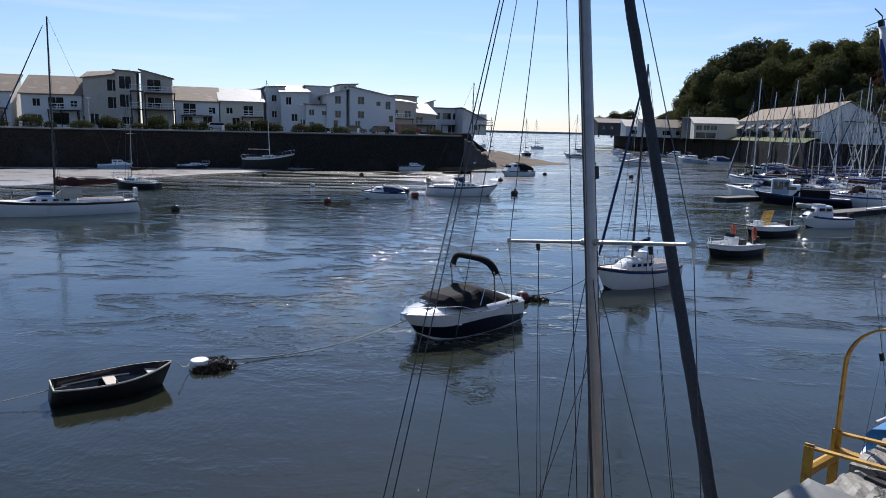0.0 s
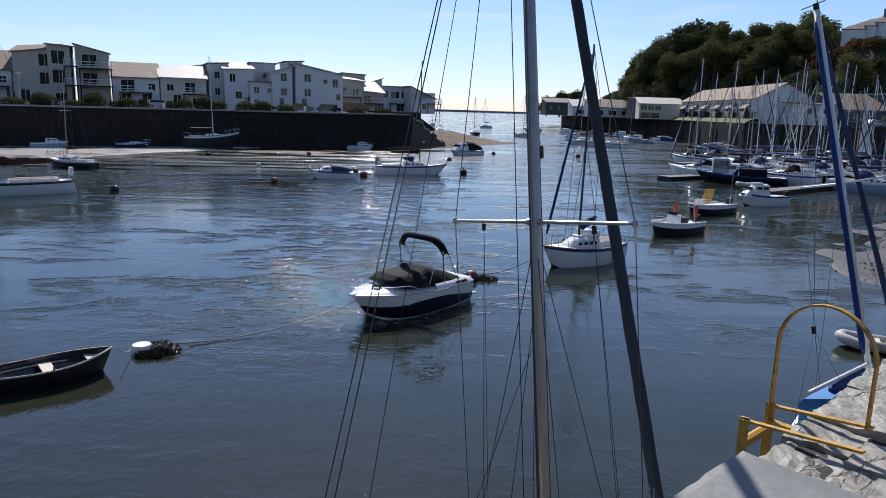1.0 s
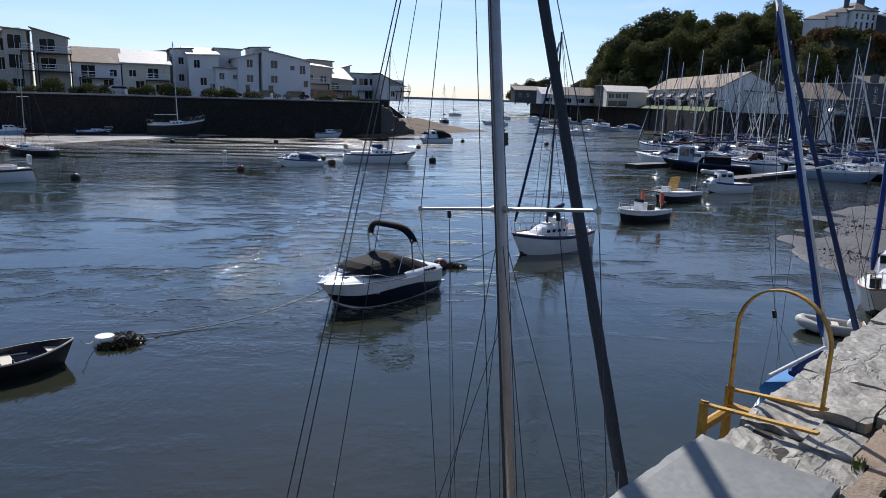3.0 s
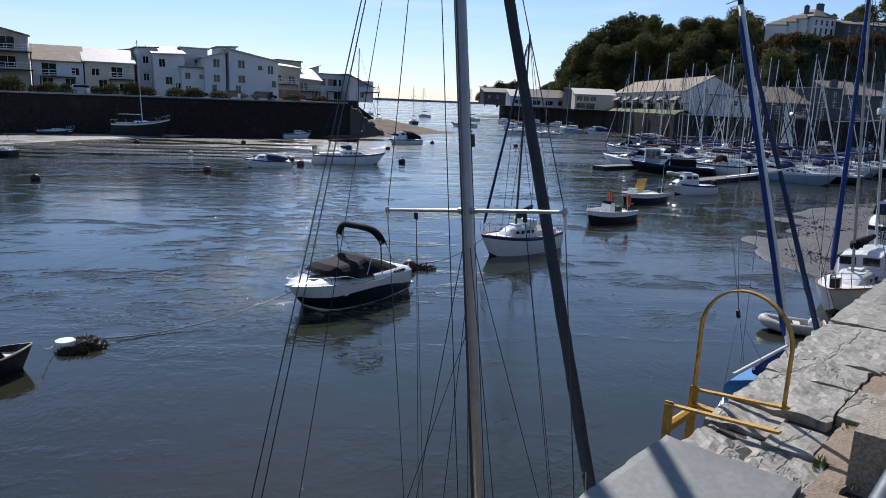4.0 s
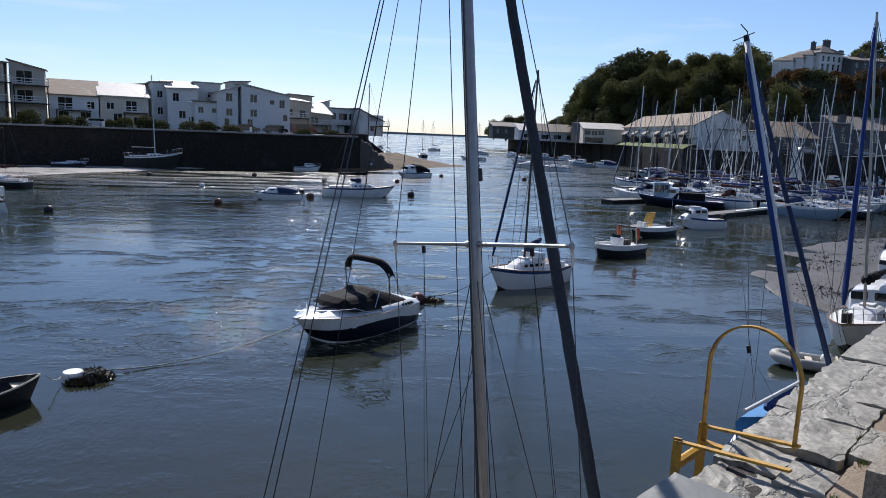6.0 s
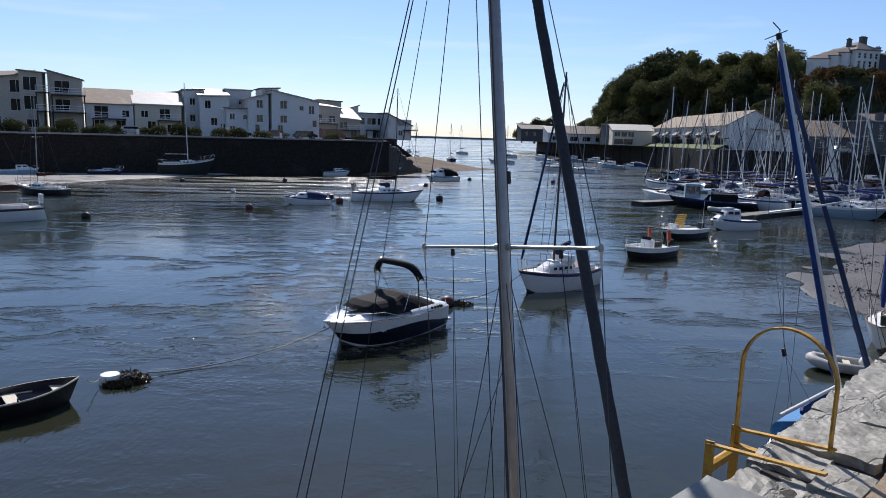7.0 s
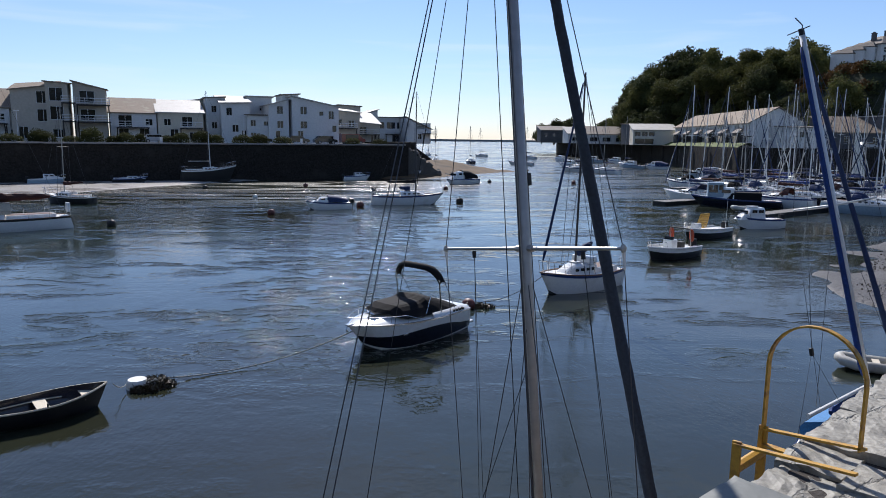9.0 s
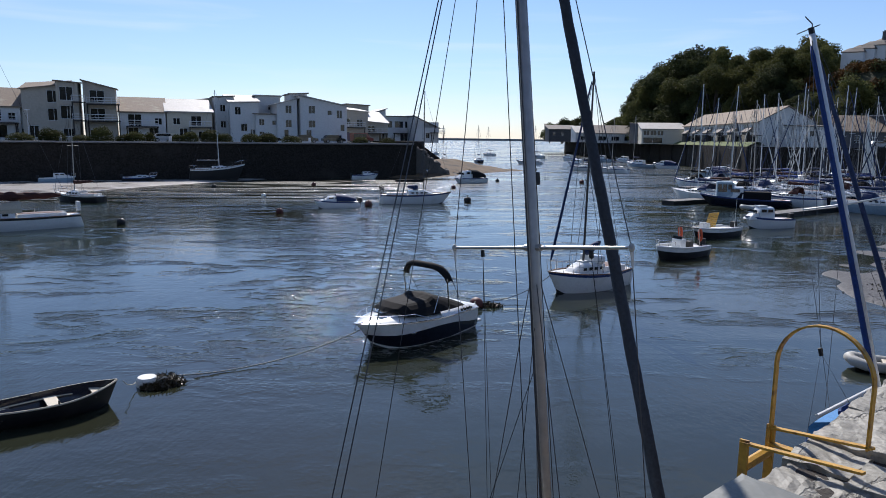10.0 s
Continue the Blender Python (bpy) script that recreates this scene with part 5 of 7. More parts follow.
def yacht(m, L, B, topside, label, mast_h=9, zs=0.85, zb=1.15, dr=0.45, stripe="blue_trim", furl=None, boom=True, cover=("canvas_blue", 0.14), mast_mat="alu", cabin=True, hood=None, group="moored yachts", mast_x=0.06, rail=True, rake=0.02, detail=1, windows=4, wheel=False, tr=0.62, bot="bottom", name="yacht", furl_x=None):
    t = thing(name, m, label, "sailing yacht", group)
    rows = hull_rows(L, B, zs, zb, dr, tr=tr, rake=0.13, dip=0.06, N=16 if detail else 10, Mv=8)
    skin(t, rows, [("sheer_band", 0, 1, stripe, ""), ("topside", 1, 5, topside, ""), ("bottom", 5, 8, bot, "")])
    part("deck", deck_mesh(rows, drop=0.04), "deck", t)
    part("toe_rail", rail_mesh(rows, 0.03), "teak" if detail else stripe, t)
    z0 = zs + 0.02
    if cabin:
        part("coachroof", cabin_mesh(-L * 0.12, L * 0.27, B * 0.62, B * 0.3, z0 - 0.05, z0 + 0.42, 0.45), "gelcoat", t)
        for k in range(windows):
            x = -L * 0.08 + k * L * 0.065
            for sgn in (1, -1):
                w = B * 0.31 - k * 0.03 * B * 0.6
                part("cabin_window", boxm(x, x + L * 0.035, sgn * w - 0.03, sgn * w + 0.03, z0 + 0.12, z0 + 0.26, 0.02), "glass", t)
        part("hatch", boxm(L * 0.02, L * 0.09, -0.25, 0.25, z0 + 0.38, z0 + 0.5, 0.03), "deck", t)
        ck = boxm(-L * 0.42, -L * 0.13, -B * 0.27, B * 0.27, z0 - 0.05, z0 + 0.18, 0.03)
        part("cockpit_coaming", ck, "gelcoat", t)
        part("cockpit_well", boxm(-L * 0.4, -L * 0.14, -B * 0.2, B * 0.2, z0 + 0.181, z0 + 0.19), "teak", t)
    if hood:
        h = bmesh.new()
        strip(h, [[(x, w * math.cos(a), z0 + 0.3 + hh * math.sin(a)) for a in [math.pi * q / 8 for q in range(9)]] for x, w, hh in ((L * 0.0, B * 0.28, 0.25), (-L * 0.06, B * 0.31, 0.72), (-L * 0.12, B * 0.32, 0.8), (-L * 0.16, B * 0.32, 0.78))])
        part("sprayhood", h, hood, t)
    if mast_h:
        base = (mast_x * L, 0, z0 + (0.42 if cabin else 0))
        top = (mast_x * L - rake * mast_h, 0, z0 + mast_h)
        rig(t, base, top, rows, (L * 0.5 if furl_x is None else furl_x, 0, zb), (-L * 0.48, 0, zs), mast_mat, 0.055 if L < 8 else 0.07, (0.52, B * 0.36), (mast_x * L - L * 0.4, 0, z0 + 1.35) if boom else None, cover, furl, 0.012 if detail else 0.016, B * 0.44, True, z0)
    if rail:
        pulpit(t, rows, 0.55)
        pulpit(t, rows, 0.55, False)
        if detail:
            stanchions(t, rows, 5)
    return t


def aim(x0, y0, x1, y1, z=0.0, heel=0.0, pitch=0.0):
    """Pose of a boat lying from stern (x0, y0) to bow (x1, y1)."""
    a = math.degrees(math.atan2(y1 - y0, x1 - x0))
    return pose((x0 + x1) / 2, (y0 + y1) / 2, z, 0, 0, a) @ pose(0, 0, 0, heel, pitch, 0)


def outboard(t, x, y, z, s=1.0, m="black_rubber"):
    o = part("outboard_motor", boxm(x - 0.28 * s, x + 0.12 * s, y - 0.16 * s, y + 0.16 * s, z, z + 0.45 * s, 0.06 * s), m, t)
    part("motor_leg", boxm(x - 0.12 * s, x + 0.05 * s, y - 0.05 * s, y + 0.05 * s, z - 0.7 * s, z + 0.02 * s, 0.02), "black_rubber", o)


# the white and navy motor cruiser
def motor_cruiser():
    L, B = 5.9, 2.35
    t = thing("motorboat", pose(0.5, 24.1, 0, 0, 0, 224) @ Matrix.Diagonal((0.86, 1.0, 0.84, 1)), "white and navy motor cruiser with black canopy and folded bimini", "motorboat")
    rows = hull_rows(L, B, 1.0, 1.14, 0.38, tr=0.86, p=2.7, k=0.34, rake=0.17, N=26, Mv=14, mid=0.4)
    swept = []
    for i, r in enumerate(rows):
        u = i / 26
        dlt = 1.7 * max(0, 1 - u / 0.28) ** 1.4 - 0.9 * math.sin(math.pi * min(1, max(0, (u - 0.12) / 0.6))) + 0.9 * max(0, (u - 0.7) / 0.3)
        row = []
        for j in range(len(r)):
            q = j if j > 8 else j * (4 + dlt) / 4 if j < 4 else 4 + dlt + (j - 4) * (4 - dlt) / 4
            k = min(len(r) - 2, int(q))
            row.append(tuple(Vector(r[k]).lerp(Vector(r[k + 1]), q - k)))
        swept.append(row)
    skin(t, swept, [("gunwale", 0, 4, "gelcoat", "white upper hull"), ("navy_band", 4, 8, "navy", "glossy navy hull band"), ("waterline_stripe", 8, 9, "gelcoat", "white waterline stripe"), ("bottom", 9, 14, "bottom", "")])
    part("rubbing_strake", rail_mesh(rows, 0.035, -0.02), "steel", t)
    # foredeck: full and rounded, rising to the windscreen
    bm = bmesh.new()
    dr = []
    for i, r in enumerate(rows):
        s = i / 26
        if s < 0.34:
            continue
        x, y, z = r[0]
        crown = 0.3 * math.sin(min(1, (1 - s) / 0.5) * math.pi / 2) if s > 0.5 else 0.3
        dr.append([(x, y * q, z - 0.01 + crown * (1 - abs(q) ** 2.4)) for q in (1, 0.9, 0.75, 0.5, 0.25, 0, -0.25, -0.5, -0.75, -0.9, -1)])
    strip(bm, dr)
    bmesh.ops.recalc_face_normals(bm, faces=bm.faces[:])
    part("foredeck", bm, "gelcoat", t, smooth=True)
    # coaming round the cockpit
    bm = bmesh.new()
    for sgn in (1, -1):
        strip(bm, [[(rows[i][0][0], sgn * (rows[i][0][1]), rows[i][0][2]), (rows[i][0][0], sgn * (rows[i][0][1] + 0.1), rows[i][0][2] + 0.2 * min(1, i / 3 + 0.3)), (rows[i][0][0], sgn * (rows[i][0][1] + 0.3), rows[i][0][2] + 0.2 * min(1, i / 3 + 0.3)), (rows[i][0][0], sgn * (rows[i][0][1] + 0.32), rows[i][0][2] - 0.3)] for i in range(0, 12)])
    bmesh.ops.recalc_face_normals(bm, faces=bm.faces[:])
    part("cockpit_coaming", bm, "gelcoat", t, smooth=True)
    part("transom_deck", boxm(-L / 2 - 0.02, -L / 2 + 0.75, -B * 0.4, B * 0.4, 0.55, 1.12, 0.06), "gelcoat", t)
    part("swim_platform", boxm(-L / 2 - 0.5, -L / 2 + 0.05, -B * 0.36, B * 0.36, 0.22, 0.32, 0.04), "gelcoat", t)
    # black cover stretched over windscreen and cockpit
    bm = bmesh.new()
    cov = []
    for x, w, z0, z1 in ((1.3, 0.74, 1.34, 1.4), (1.16, 0.9, 1.28, 1.54), (0.86, 1.0, 1.22, 1.7), (0.4, 1.06, 1.2, 1.71), (-0.2, 1.08, 1.18, 1.72), (-0.5, 1.08, 1.18, 1.84), (-0.75, 1.07, 1.16, 1.86), (-1.2, 1.06, 1.16, 1.66), (-1.8, 1.04, 1.14, 1.46), (-2.35, 1.0, 1.14, 1.2)):
        row = []
        for q in range(17):
            a = -1 + 2 * q / 16
            prof = 1 - abs(a) ** 6
            if -0.9 < x < -0.5:
                prof = prof * (0.8 + 0.2 * (1 - abs(a)))
            row.append((x + 0.22 * (1 - a * a) * (1 if x > 0.5 else 0), a * (w - 0.2 * (prof if abs(a) < 1 else 0) * abs(a)), z0 + (z1 - z0) * prof + 0.018 * noise.noise(Vector((x * 5, a * 6, 1)))))
        cov.append(row)
    strip(bm, cov)
    bmesh.ops.recalc_face_normals(bm, faces=bm.faces[:])
    part("cockpit_cover", bm, "canvas_black", t, "taut black canvas cockpit cover")
    # bimini top: a short rounded awning on its frame
    bm = bmesh.new()
    rings = []
    for x, dz in ((-0.62, -0.1), (-0.68, 0.0), (-0.8, 0.04), (-0.92, 0.0), (-0.98, -0.1)):
        rings.append([(x - 0.22 * abs(a) ** 4, 1.13 * a if abs(a) < 0.9 else 1.13 * (0.9 + (abs(a) - 0.9) * 0.7) * (1 if a > 0 else -1), 3.12 + dz - 0.62 * abs(a) ** 5) for a in [-1 + 2 * q / 20 for q in range(21)]])
    strip(bm, rings)
    ret = bmesh.ops.extrude_face_region(bm, geom=bm.faces[:])
    bmesh.ops.translate(bm, verts=[v for v in ret["geom"] if isinstance(v, bmesh.types.BMVert)], vec=(0, 0, -0.09))
    bmesh.ops.recalc_face_normals(bm, faces=bm.faces[:])
    part("bimini", bm, "canvas_black", t, "black arched bimini top", smooth=True)
    for sgn in (1, -1):
        part("bimini_leg", bar([(-0.85, sgn * 1.07, 2.57), (-1.0, sgn * 1.06, 1.2)], 0.03, 6), "steel", t)
        part("bimini_strut", bar([(-0.6, sgn * 1.07, 2.6), (-0.1, sgn * 1.06, 1.25)], 0.014, 5), "steel", t)
        part("bimini_strap", bar([(-1.2, sgn * 1.06, 2.4), (-1.9, sgn * 1.02, 1.2)], 0.01, 4), "wire", t)
    # bow rail
    rl = bmesh.new()
    for sgn in (1, -1):
        pts = [(rows[i][0][0], sgn * rows[i][0][1] * 0.93, rows[i][0][2] + 0.3 * min(1, (i - 13) / 4)) for i in range(13, 26)] + [(rows[26][0][0] + 0.02, 0, rows[26][0][2] + 0.3)]
        tube(rl, pts, 0.014, 6)
        for i in (17, 20, 23):
            tube(rl, [(rows[i][0][0], sgn * rows[i][0][1] * 0.93, rows[i][0][2] + 0.3), (rows[i][0][0] - 0.05, sgn * rows[i][0][1] * 0.96, rows[i][0][2])], 0.011, 5)
    part("bow_rail", rl, "steel", t)
    part("deck_hatch", boxm(1.5, 1.85, -0.22, 0.22, 1.375, 1.41, 0.015), "glass", t, "smoked deck hatch")
    part("anchor", bar([(2.7, 0, 1.16), (2.98, 0, 1.12), (3.06, 0.0, 0.96), (2.95, 0, 0.9)], 0.035, 6), "steel", t)
    part("anchor_roller", boxm(2.6, 3.0, -0.09, 0.09, 1.11, 1.19, 0.02), "steel", t)
    for sgn in (1, -1):
        for q in range(4):
            part("vent", bar([(-1.75 - q * 0.2, sgn * 1.02, 1.1), (-1.75 - q * 0.2, sgn * 1.11, 1.095)], 0.06, 10), "black_rubber", t)
        p = ball(0.1, 2, (1.7, 0.25, 0.6), (0.95, sgn * 1.0, 0.6))
        part("porthole", p, "steel", t)
        for q in range(2):
            part("badge", boxm(-0.55 + q * 0.25, -0.42 + q * 0.25, sgn * 1.165 - 0.004, sgn * 1.165 + 0.004, 1.0, 1.04), "black_rubber", t)
    part("cleat", boxm(-2.6, -2.45, -1.0, -0.94, 1.12, 1.18, 0.01), "steel", t)
    return t


motor_cruiser()


# dark open dinghy
def dinghy():
    L, B = 2.75, 1.2
    t = thing("dinghy", aim(-9.75, 16.6, -7.4, 18.25, 0.0) @ Matrix.Diagonal((1.05, 1.05, 1.05, 1)), "black wooden rowing dinghy with pale gunwale and thwarts", "dinghy")
    rows = hull_rows(L, B, 0.44, 0.56, 0.12, tr=0.74, p=2.1, k=0.42, rake=0.09, N=18, Mv=8, dip=0.05, mid=0.5)
    part("hull", shell(rows, 0, 8), "black", t, smooth=True)
    inner = [[(x * 0.975, y * 0.955, z + 0.025) for x, y, z in r] for r in rows]
    part("lining", shell(inner, 0, 8), "navy", t, "dark blue painted inside", smooth=True)
    g = rail_mesh(rows, 0.024, 0.005)
    a, b = rows[0][0], (rows[0][0][0], -rows[0][0][1], rows[0][0][2])
    tube(g, [a, (a[0], 0, a[2] - 0.03), b], 0.024, 5)
    part("gunwale", g, "pale_wood", t, "pale worn wooden gunwale")
    part("thwart", boxm(-0.22, 0.06, -0.53, 0.53, 0.27, 0.3, 0.008), "pale_wood", t)
    bow = bmesh.new()
    prism(bow, [(0.78, -0.4), (1.16, -0.1), (1.16, 0.1), (0.78, 0.4)], 0.35, 0.375)
    part("bow_seat", bow, "pale_wood", t)
    part("stern_seat", boxm(-1.28, -0.95, -0.46, 0.46, 0.24, 0.265, 0.008), "navy", t)
    for sgn in (1, -1):
        part("inwale", bar([(x * 0.93, sgn * y * 0.8, 0.28) for x, y, z in [r[0] for r in rows[1:13]]], 0.02, 5), "pale_wood", t)
    part("oar", bar([(-0.9, 0.25, 0.14), (0.7, 0.1, 0.16)], 0.02, 6), "pale_wood", t)
    part("rowlock", bar([(-0.05, -0.6, 0.42), (-0.05, -0.6, 0.53)], 0.02, 6), "black_rubber", t)
    return t


dinghy()


def weed_clump(x, y, rx, ry, h, seed, parent=None):
    rng = np.random.default_rng(seed)
    vs, fs = [], []
    for i in range(420):
        a, q = rng.random() * 6.28, rng.random() ** 0.6
        c = np.array((math.cos(a) * rx * q, math.sin(a) * ry * q, h * (1 - q * q) * rng.random() + 0.02))
        d = rng.normal(size=3) * 0.07
        e = rng.normal(size=3) * 0.018
        o = len(vs)
        vs += [tuple(c - d), tuple(c + e), tuple(c + d), tuple(c - e)]
        fs.append((o, o + 1, o + 2, o + 3))
    me = bpy.data.meshes.new("weed")
    me.from_pydata(vs, [], fs)
    me.materials.append(M["weed"])
    ob = new("weed", me)
    if parent is not None:
        ob.parent = parent
        ob.location = (x, y, 0)
    return ob


buoy = thing("mooring_buoy", pose(-7.05, 19.45, 0), "white drum mooring buoy draped with brown weed and rope", "buoy")
bm = bmesh.new()
tube(bm, [(0, 0, -0.1), (0, 0, 0.18), (0, 0, 0.25)], 0.31, 18, 0.25)
part("drum", bm, "white_float", buoy)
weed_clump(0.52, 0.1, 0.5, 0.34, 0.3, 4, buoy)
weed_clump(0.3, -0.32, 0.4, 0.15, 0.12, 9, buoy)
part("rope_coil", bar([(0.5 + 0.2 * math.cos(a), 0.1 + 0.18 * math.sin(a * 1.1), 0.2 + 0.04 * math.sin(a * 3)) for a in [q * 0.5 for q in range(30)]], 0.018, 5), "rope", buoy)
tagged(part("mooring_rope", bar(sag((-6.6, 19.8, 0.14), (-1.0, 22.55, 0.8), 0.36, 18), 0.022, 5), "rope"), "weathered mooring rope from buoy to motor cruiser", "rope")
tagged(part("mooring_rope", bar(sag((-7.3, 19.3, 0.15), (-7.3, 18.4, 0.5), 0.1, 6), 0.012, 5), "rope"), "short painter from dinghy to buoy", "rope")
tagged(part("mooring_rope", bar(sag((-9.55, 16.9, 0.35), (-17, 13.5, 0.0), 0.25, 8), 0.012, 5), "rope"), "rope trailing from the dinghy stern", "rope")
buoy = thing("mooring_buoy", pose(3.35, 28.5, 0), "rusty brown mooring buoy with trailing weed", "buoy")
part("float", ball(0.3, 2, (1, 1, 0.95), (0, 0, 0.14)), "red_float", buoy, smooth=True)
weed_clump(0.55, 0.1, 0.6, 0.3, 0.15, 6, buoy)
tagged(part("mooring_rope", bar(sag((2.8, 25.7, 0.8), (3.3, 28.4, 0.3), 0.15, 8), 0.014, 5), "rope"), "stern rope from motor cruiser to buoy", "rope")
tagged(part("mooring_rope", bar(sag((3.6, 28.6, 0.2), (7.2, 31.0, 1.0), 0.35, 10), 0.014, 5), "rope_dark"), "dark rope from buoy to yacht bow", "rope")
for x, y, r, mm, lb in ((-10.75, 65.0, 0.36, "red_float", "round dark red mooring buoy"), (-21.7, 56.4, 0.36, "black_rubber", "round black mooring buoy"), (-2.9, 72.3, 0.42, "red_float", "dark red mooring buoy beside a cuddy boat"),
                        (7.9, 77.4, 0.42, "black_rubber", "dark cylindrical mooring buoy"), (-12, 103, 0.35, "red_float", "small distant red buoy"), (-25, 98, 0.35, "black_rubber", "small dark buoy off the mud"), (-2, 96, 0.35, "black_rubber", "small dark buoy in midstream"), (8, 98, 0.35, "red_float", "small red buoy in midstream"), (30, 112, 0.4, "red_float", "small buoy in the channel"), (16.5, 114, 0.35, "black_rubber", "small buoy astern of a cabin boat"), (-15.5, 83, 0.3, "white_float", "small white buoy")):
    b = thing("mooring_buoy", pose(x, y, 0), lb + " afloat", "buoy", "mooring buoys")
    part("float", ball(r, 2, (1, 1, 0.95), (0, 0, r * 0.5), 0.05, 1), mm, b, smooth=True)
    part("eye", bar([(0, 0, r * 1.35), (0, 0, r * 1.75)], 0.05, 6), "black_rubber", b)

# yacht lying beyond the motor cruiser
yc = yacht(aim(11.05, 33.35, 7.0, 30.9), 5.0, 2.1, "gelcoat", "small white sloop with blue sheer band at a mooring", mast_h=9.2, zs=0.85, zb=1.05, stripe="blue_trim", furl=("canvas_blue", 0.07), mast_mat="wood_mast", cover=("canvas_bright", 0.2), boom=False, mast_x=0.05, group="")
part("sail_cover", sail_roll((0.2, 0, 1.75), (-0.75, 0.1, 2.2), 0.22, 0.1, 10, 0.4, 2), "canvas_blue", yc, "blue sail cover bundled at the mast")
part("spray_dodger", boxm(-0.6, -0.1, -0.6, 0.6, 1.25, 1.6, 0.08), "gelcoat", yc)
part("rudder", boxm(-2.75, -2.5, -0.03, 0.03, -0.3, 0.7, 0.015), "black", yc)

# large white ketch-like yacht on the left with maroon sail cover
ya = yacht(aim(-24.6, 55.8, -34.2, 49.8), 11.2, 3.2, "gelcoat", "white cruising yacht with cream sprayhood and maroon sail cover", mast_h=13.5, zs=0.95, zb=1.3, dr=0.55, stripe="black", furl=("canvas_blue", 0.06), cover=("canvas_brown", 0.38), hood="cream", mast_mat="wood_mast", mast_x=0.0, group="")
part("self_steering", boxm(-5.75, -5.5, -0.4, 0.4, 1.2, 1.9, 0.05), "gelcoat", ya)
part("mast_pulpit", boxm(0.2, 1.2, -0.3, 0.3, 1.5, 1.75, 0.08), "canvas_blue", ya)

yb = yacht(aim(-30.9, 75.3, -36.4, 77.4), 6.2, 2.1, "black", "small dark-hulled yacht with stowed maroon sail", mast_h=9.4, zs=0.7, zb=1.0, stripe="gelcoat", cover=("canvas_brown", 0.2), mast_mat="alu", group="")
yd = yacht(aim(-31.6, 110.6, -24.0, 113.3, 0.3), 8.2, 2.6, "black_rubber", "yacht aground with dark hull and white deck", mast_h=12, zs=1.6, zb=2.4, dr=0.4, stripe="gelcoat", cover=None, mast_mat="alu_white", mast_x=0.02, group="")
ye = yacht(aim(-1.6, 75.6, 5.9, 76.3), 7.7, 2.5, "gelcoat", "white sloop with dark stowed sail at a mid-harbour mooring", mast_h=11, zs=0.95, zb=1.2, stripe="blue_trim", cover=("canvas_black", 0.22), mast_mat="wood_mast", mast_x=0.1, rake=-0.01, group="", furl=None)
part("furled_headsail", sail_roll((0.2, 0.1, 1.7), (-1.0, 0.1, 1.8), 0.4, 0.1, 10, 0.4, 8), "canvas_blue", ye)
part("self_steering", bar([(-3.7, 0.1, 0.9), (-4.0, 0.1, 1.9), (-3.6, -0.3, 1.6)], 0.05, 6), "black_rubber", ye)


def cabin_boat(m, L, B, topside, label, cab=(0.0, 0.55), canopy=None, zs=0.6, zb=0.85, engines=1, cab_h=0.75, band="blue_trim", group="small boats", cream=False, bot="bottom"):
    t = thing("cabin_boat", m, label, "boat", group)
    rows = hull_rows(L, B, zs, zb, 0.3, tr=0.8, p=2.3, k=0.4, rake=0.12, N=14, Mv=8)
    skin(t, rows, [("sheer_band", 0, 1, band, ""), ("topside", 1, 5, topside, ""), ("bottom", 5, 8, bot, "")])
    part("deck", deck_mesh(rows, drop=0.03), "deck", t)
    part("rubbing_strake", rail_mesh(rows, 0.03), band, t)
    x0, x1 = -L * 0.5 + L * (0.5 + cab[0]) - L * 0.0, -L * 0.5 + L * (0.5 + cab[1])
    if cab_h:
        part("cabin", cabin_mesh(x0 - L * 0.1, x1 - L * 0.12, B * 0.74, B * 0.52, zs - 0.02, zs + cab_h * 0.55, 0.3, n=10), "gelcoat", t)
        part("pilot_house", cabin_mesh(x0 - L * 0.1, x0 + (x1 - x0) * 0.45, B * 0.66, B * 0.58, zs + cab_h * 0.3, zs + cab_h, 0.22, n=9), "gelcoat", t)
        for sgn in (1, -1):
            for q in range(2):
                xa = x0 - L * 0.06 + q * L * 0.14
                part("cabin_window", boxm(xa, xa + L * 0.1, sgn * B * (0.315 - 0.012 * q) - 0.04, sgn * B * (0.315 - 0.012 * q) + 0.04, zs + cab_h * 0.6, zs + cab_h * 0.85, 0.02), "glass", t)
        wsx = x0 + (x1 - x0) * 0.5
        part("windscreen", boxm(wsx - 0.02, wsx + 0.06, -B * 0.26, B * 0.26, zs + cab_h * 0.5, zs + cab_h * 0.8, 0.02), "glass", t)
    if canopy:
        h = bmesh.new()
        strip(h, [[(x, w * math.cos(a), zs + 0.1 + hh * math.sin(a) ** 0.6) for a in [math.pi * q / 10 for q in range(11)]] for x, w, hh in ((x0 + L * 0.02, B * 0.4, cab_h + 0.1), (-L * 0.2, B * 0.42, cab_h), (-L * 0.42, B * 0.4, cab_h * 0.55))])
        part("canopy", h, canopy, t, smooth=True)
    else:
        part("cockpit", boxm(-L * 0.44, x0 - L * 0.12, -B * 0.3, B * 0.3, zs - 0.02, zs + 0.02), "teak", t)
    for q in range(engines):
        outboard(t, -L * 0.5 - 0.05, (q - (engines - 1) / 2) * 0.45, zs - 0.05, 1.0)
    pulpit(t, rows, 0.4)
    return t


cabin_boat(aim(-3.9, 70.9, -8.1, 69.9), 4.5, 1.9, "gelcoat", "white cuddy boat with navy canopy and twin outboards", canopy="canvas_blue", engines=2, cab_h=0.6)
cabin_boat(aim(14.2, 112.8, 9.0, 109.2), 6.2, 2.3, "gelcoat", "white cabin cruiser with dark windows and canopy", canopy="canvas_black", cab_h=1.2, zs=0.75)
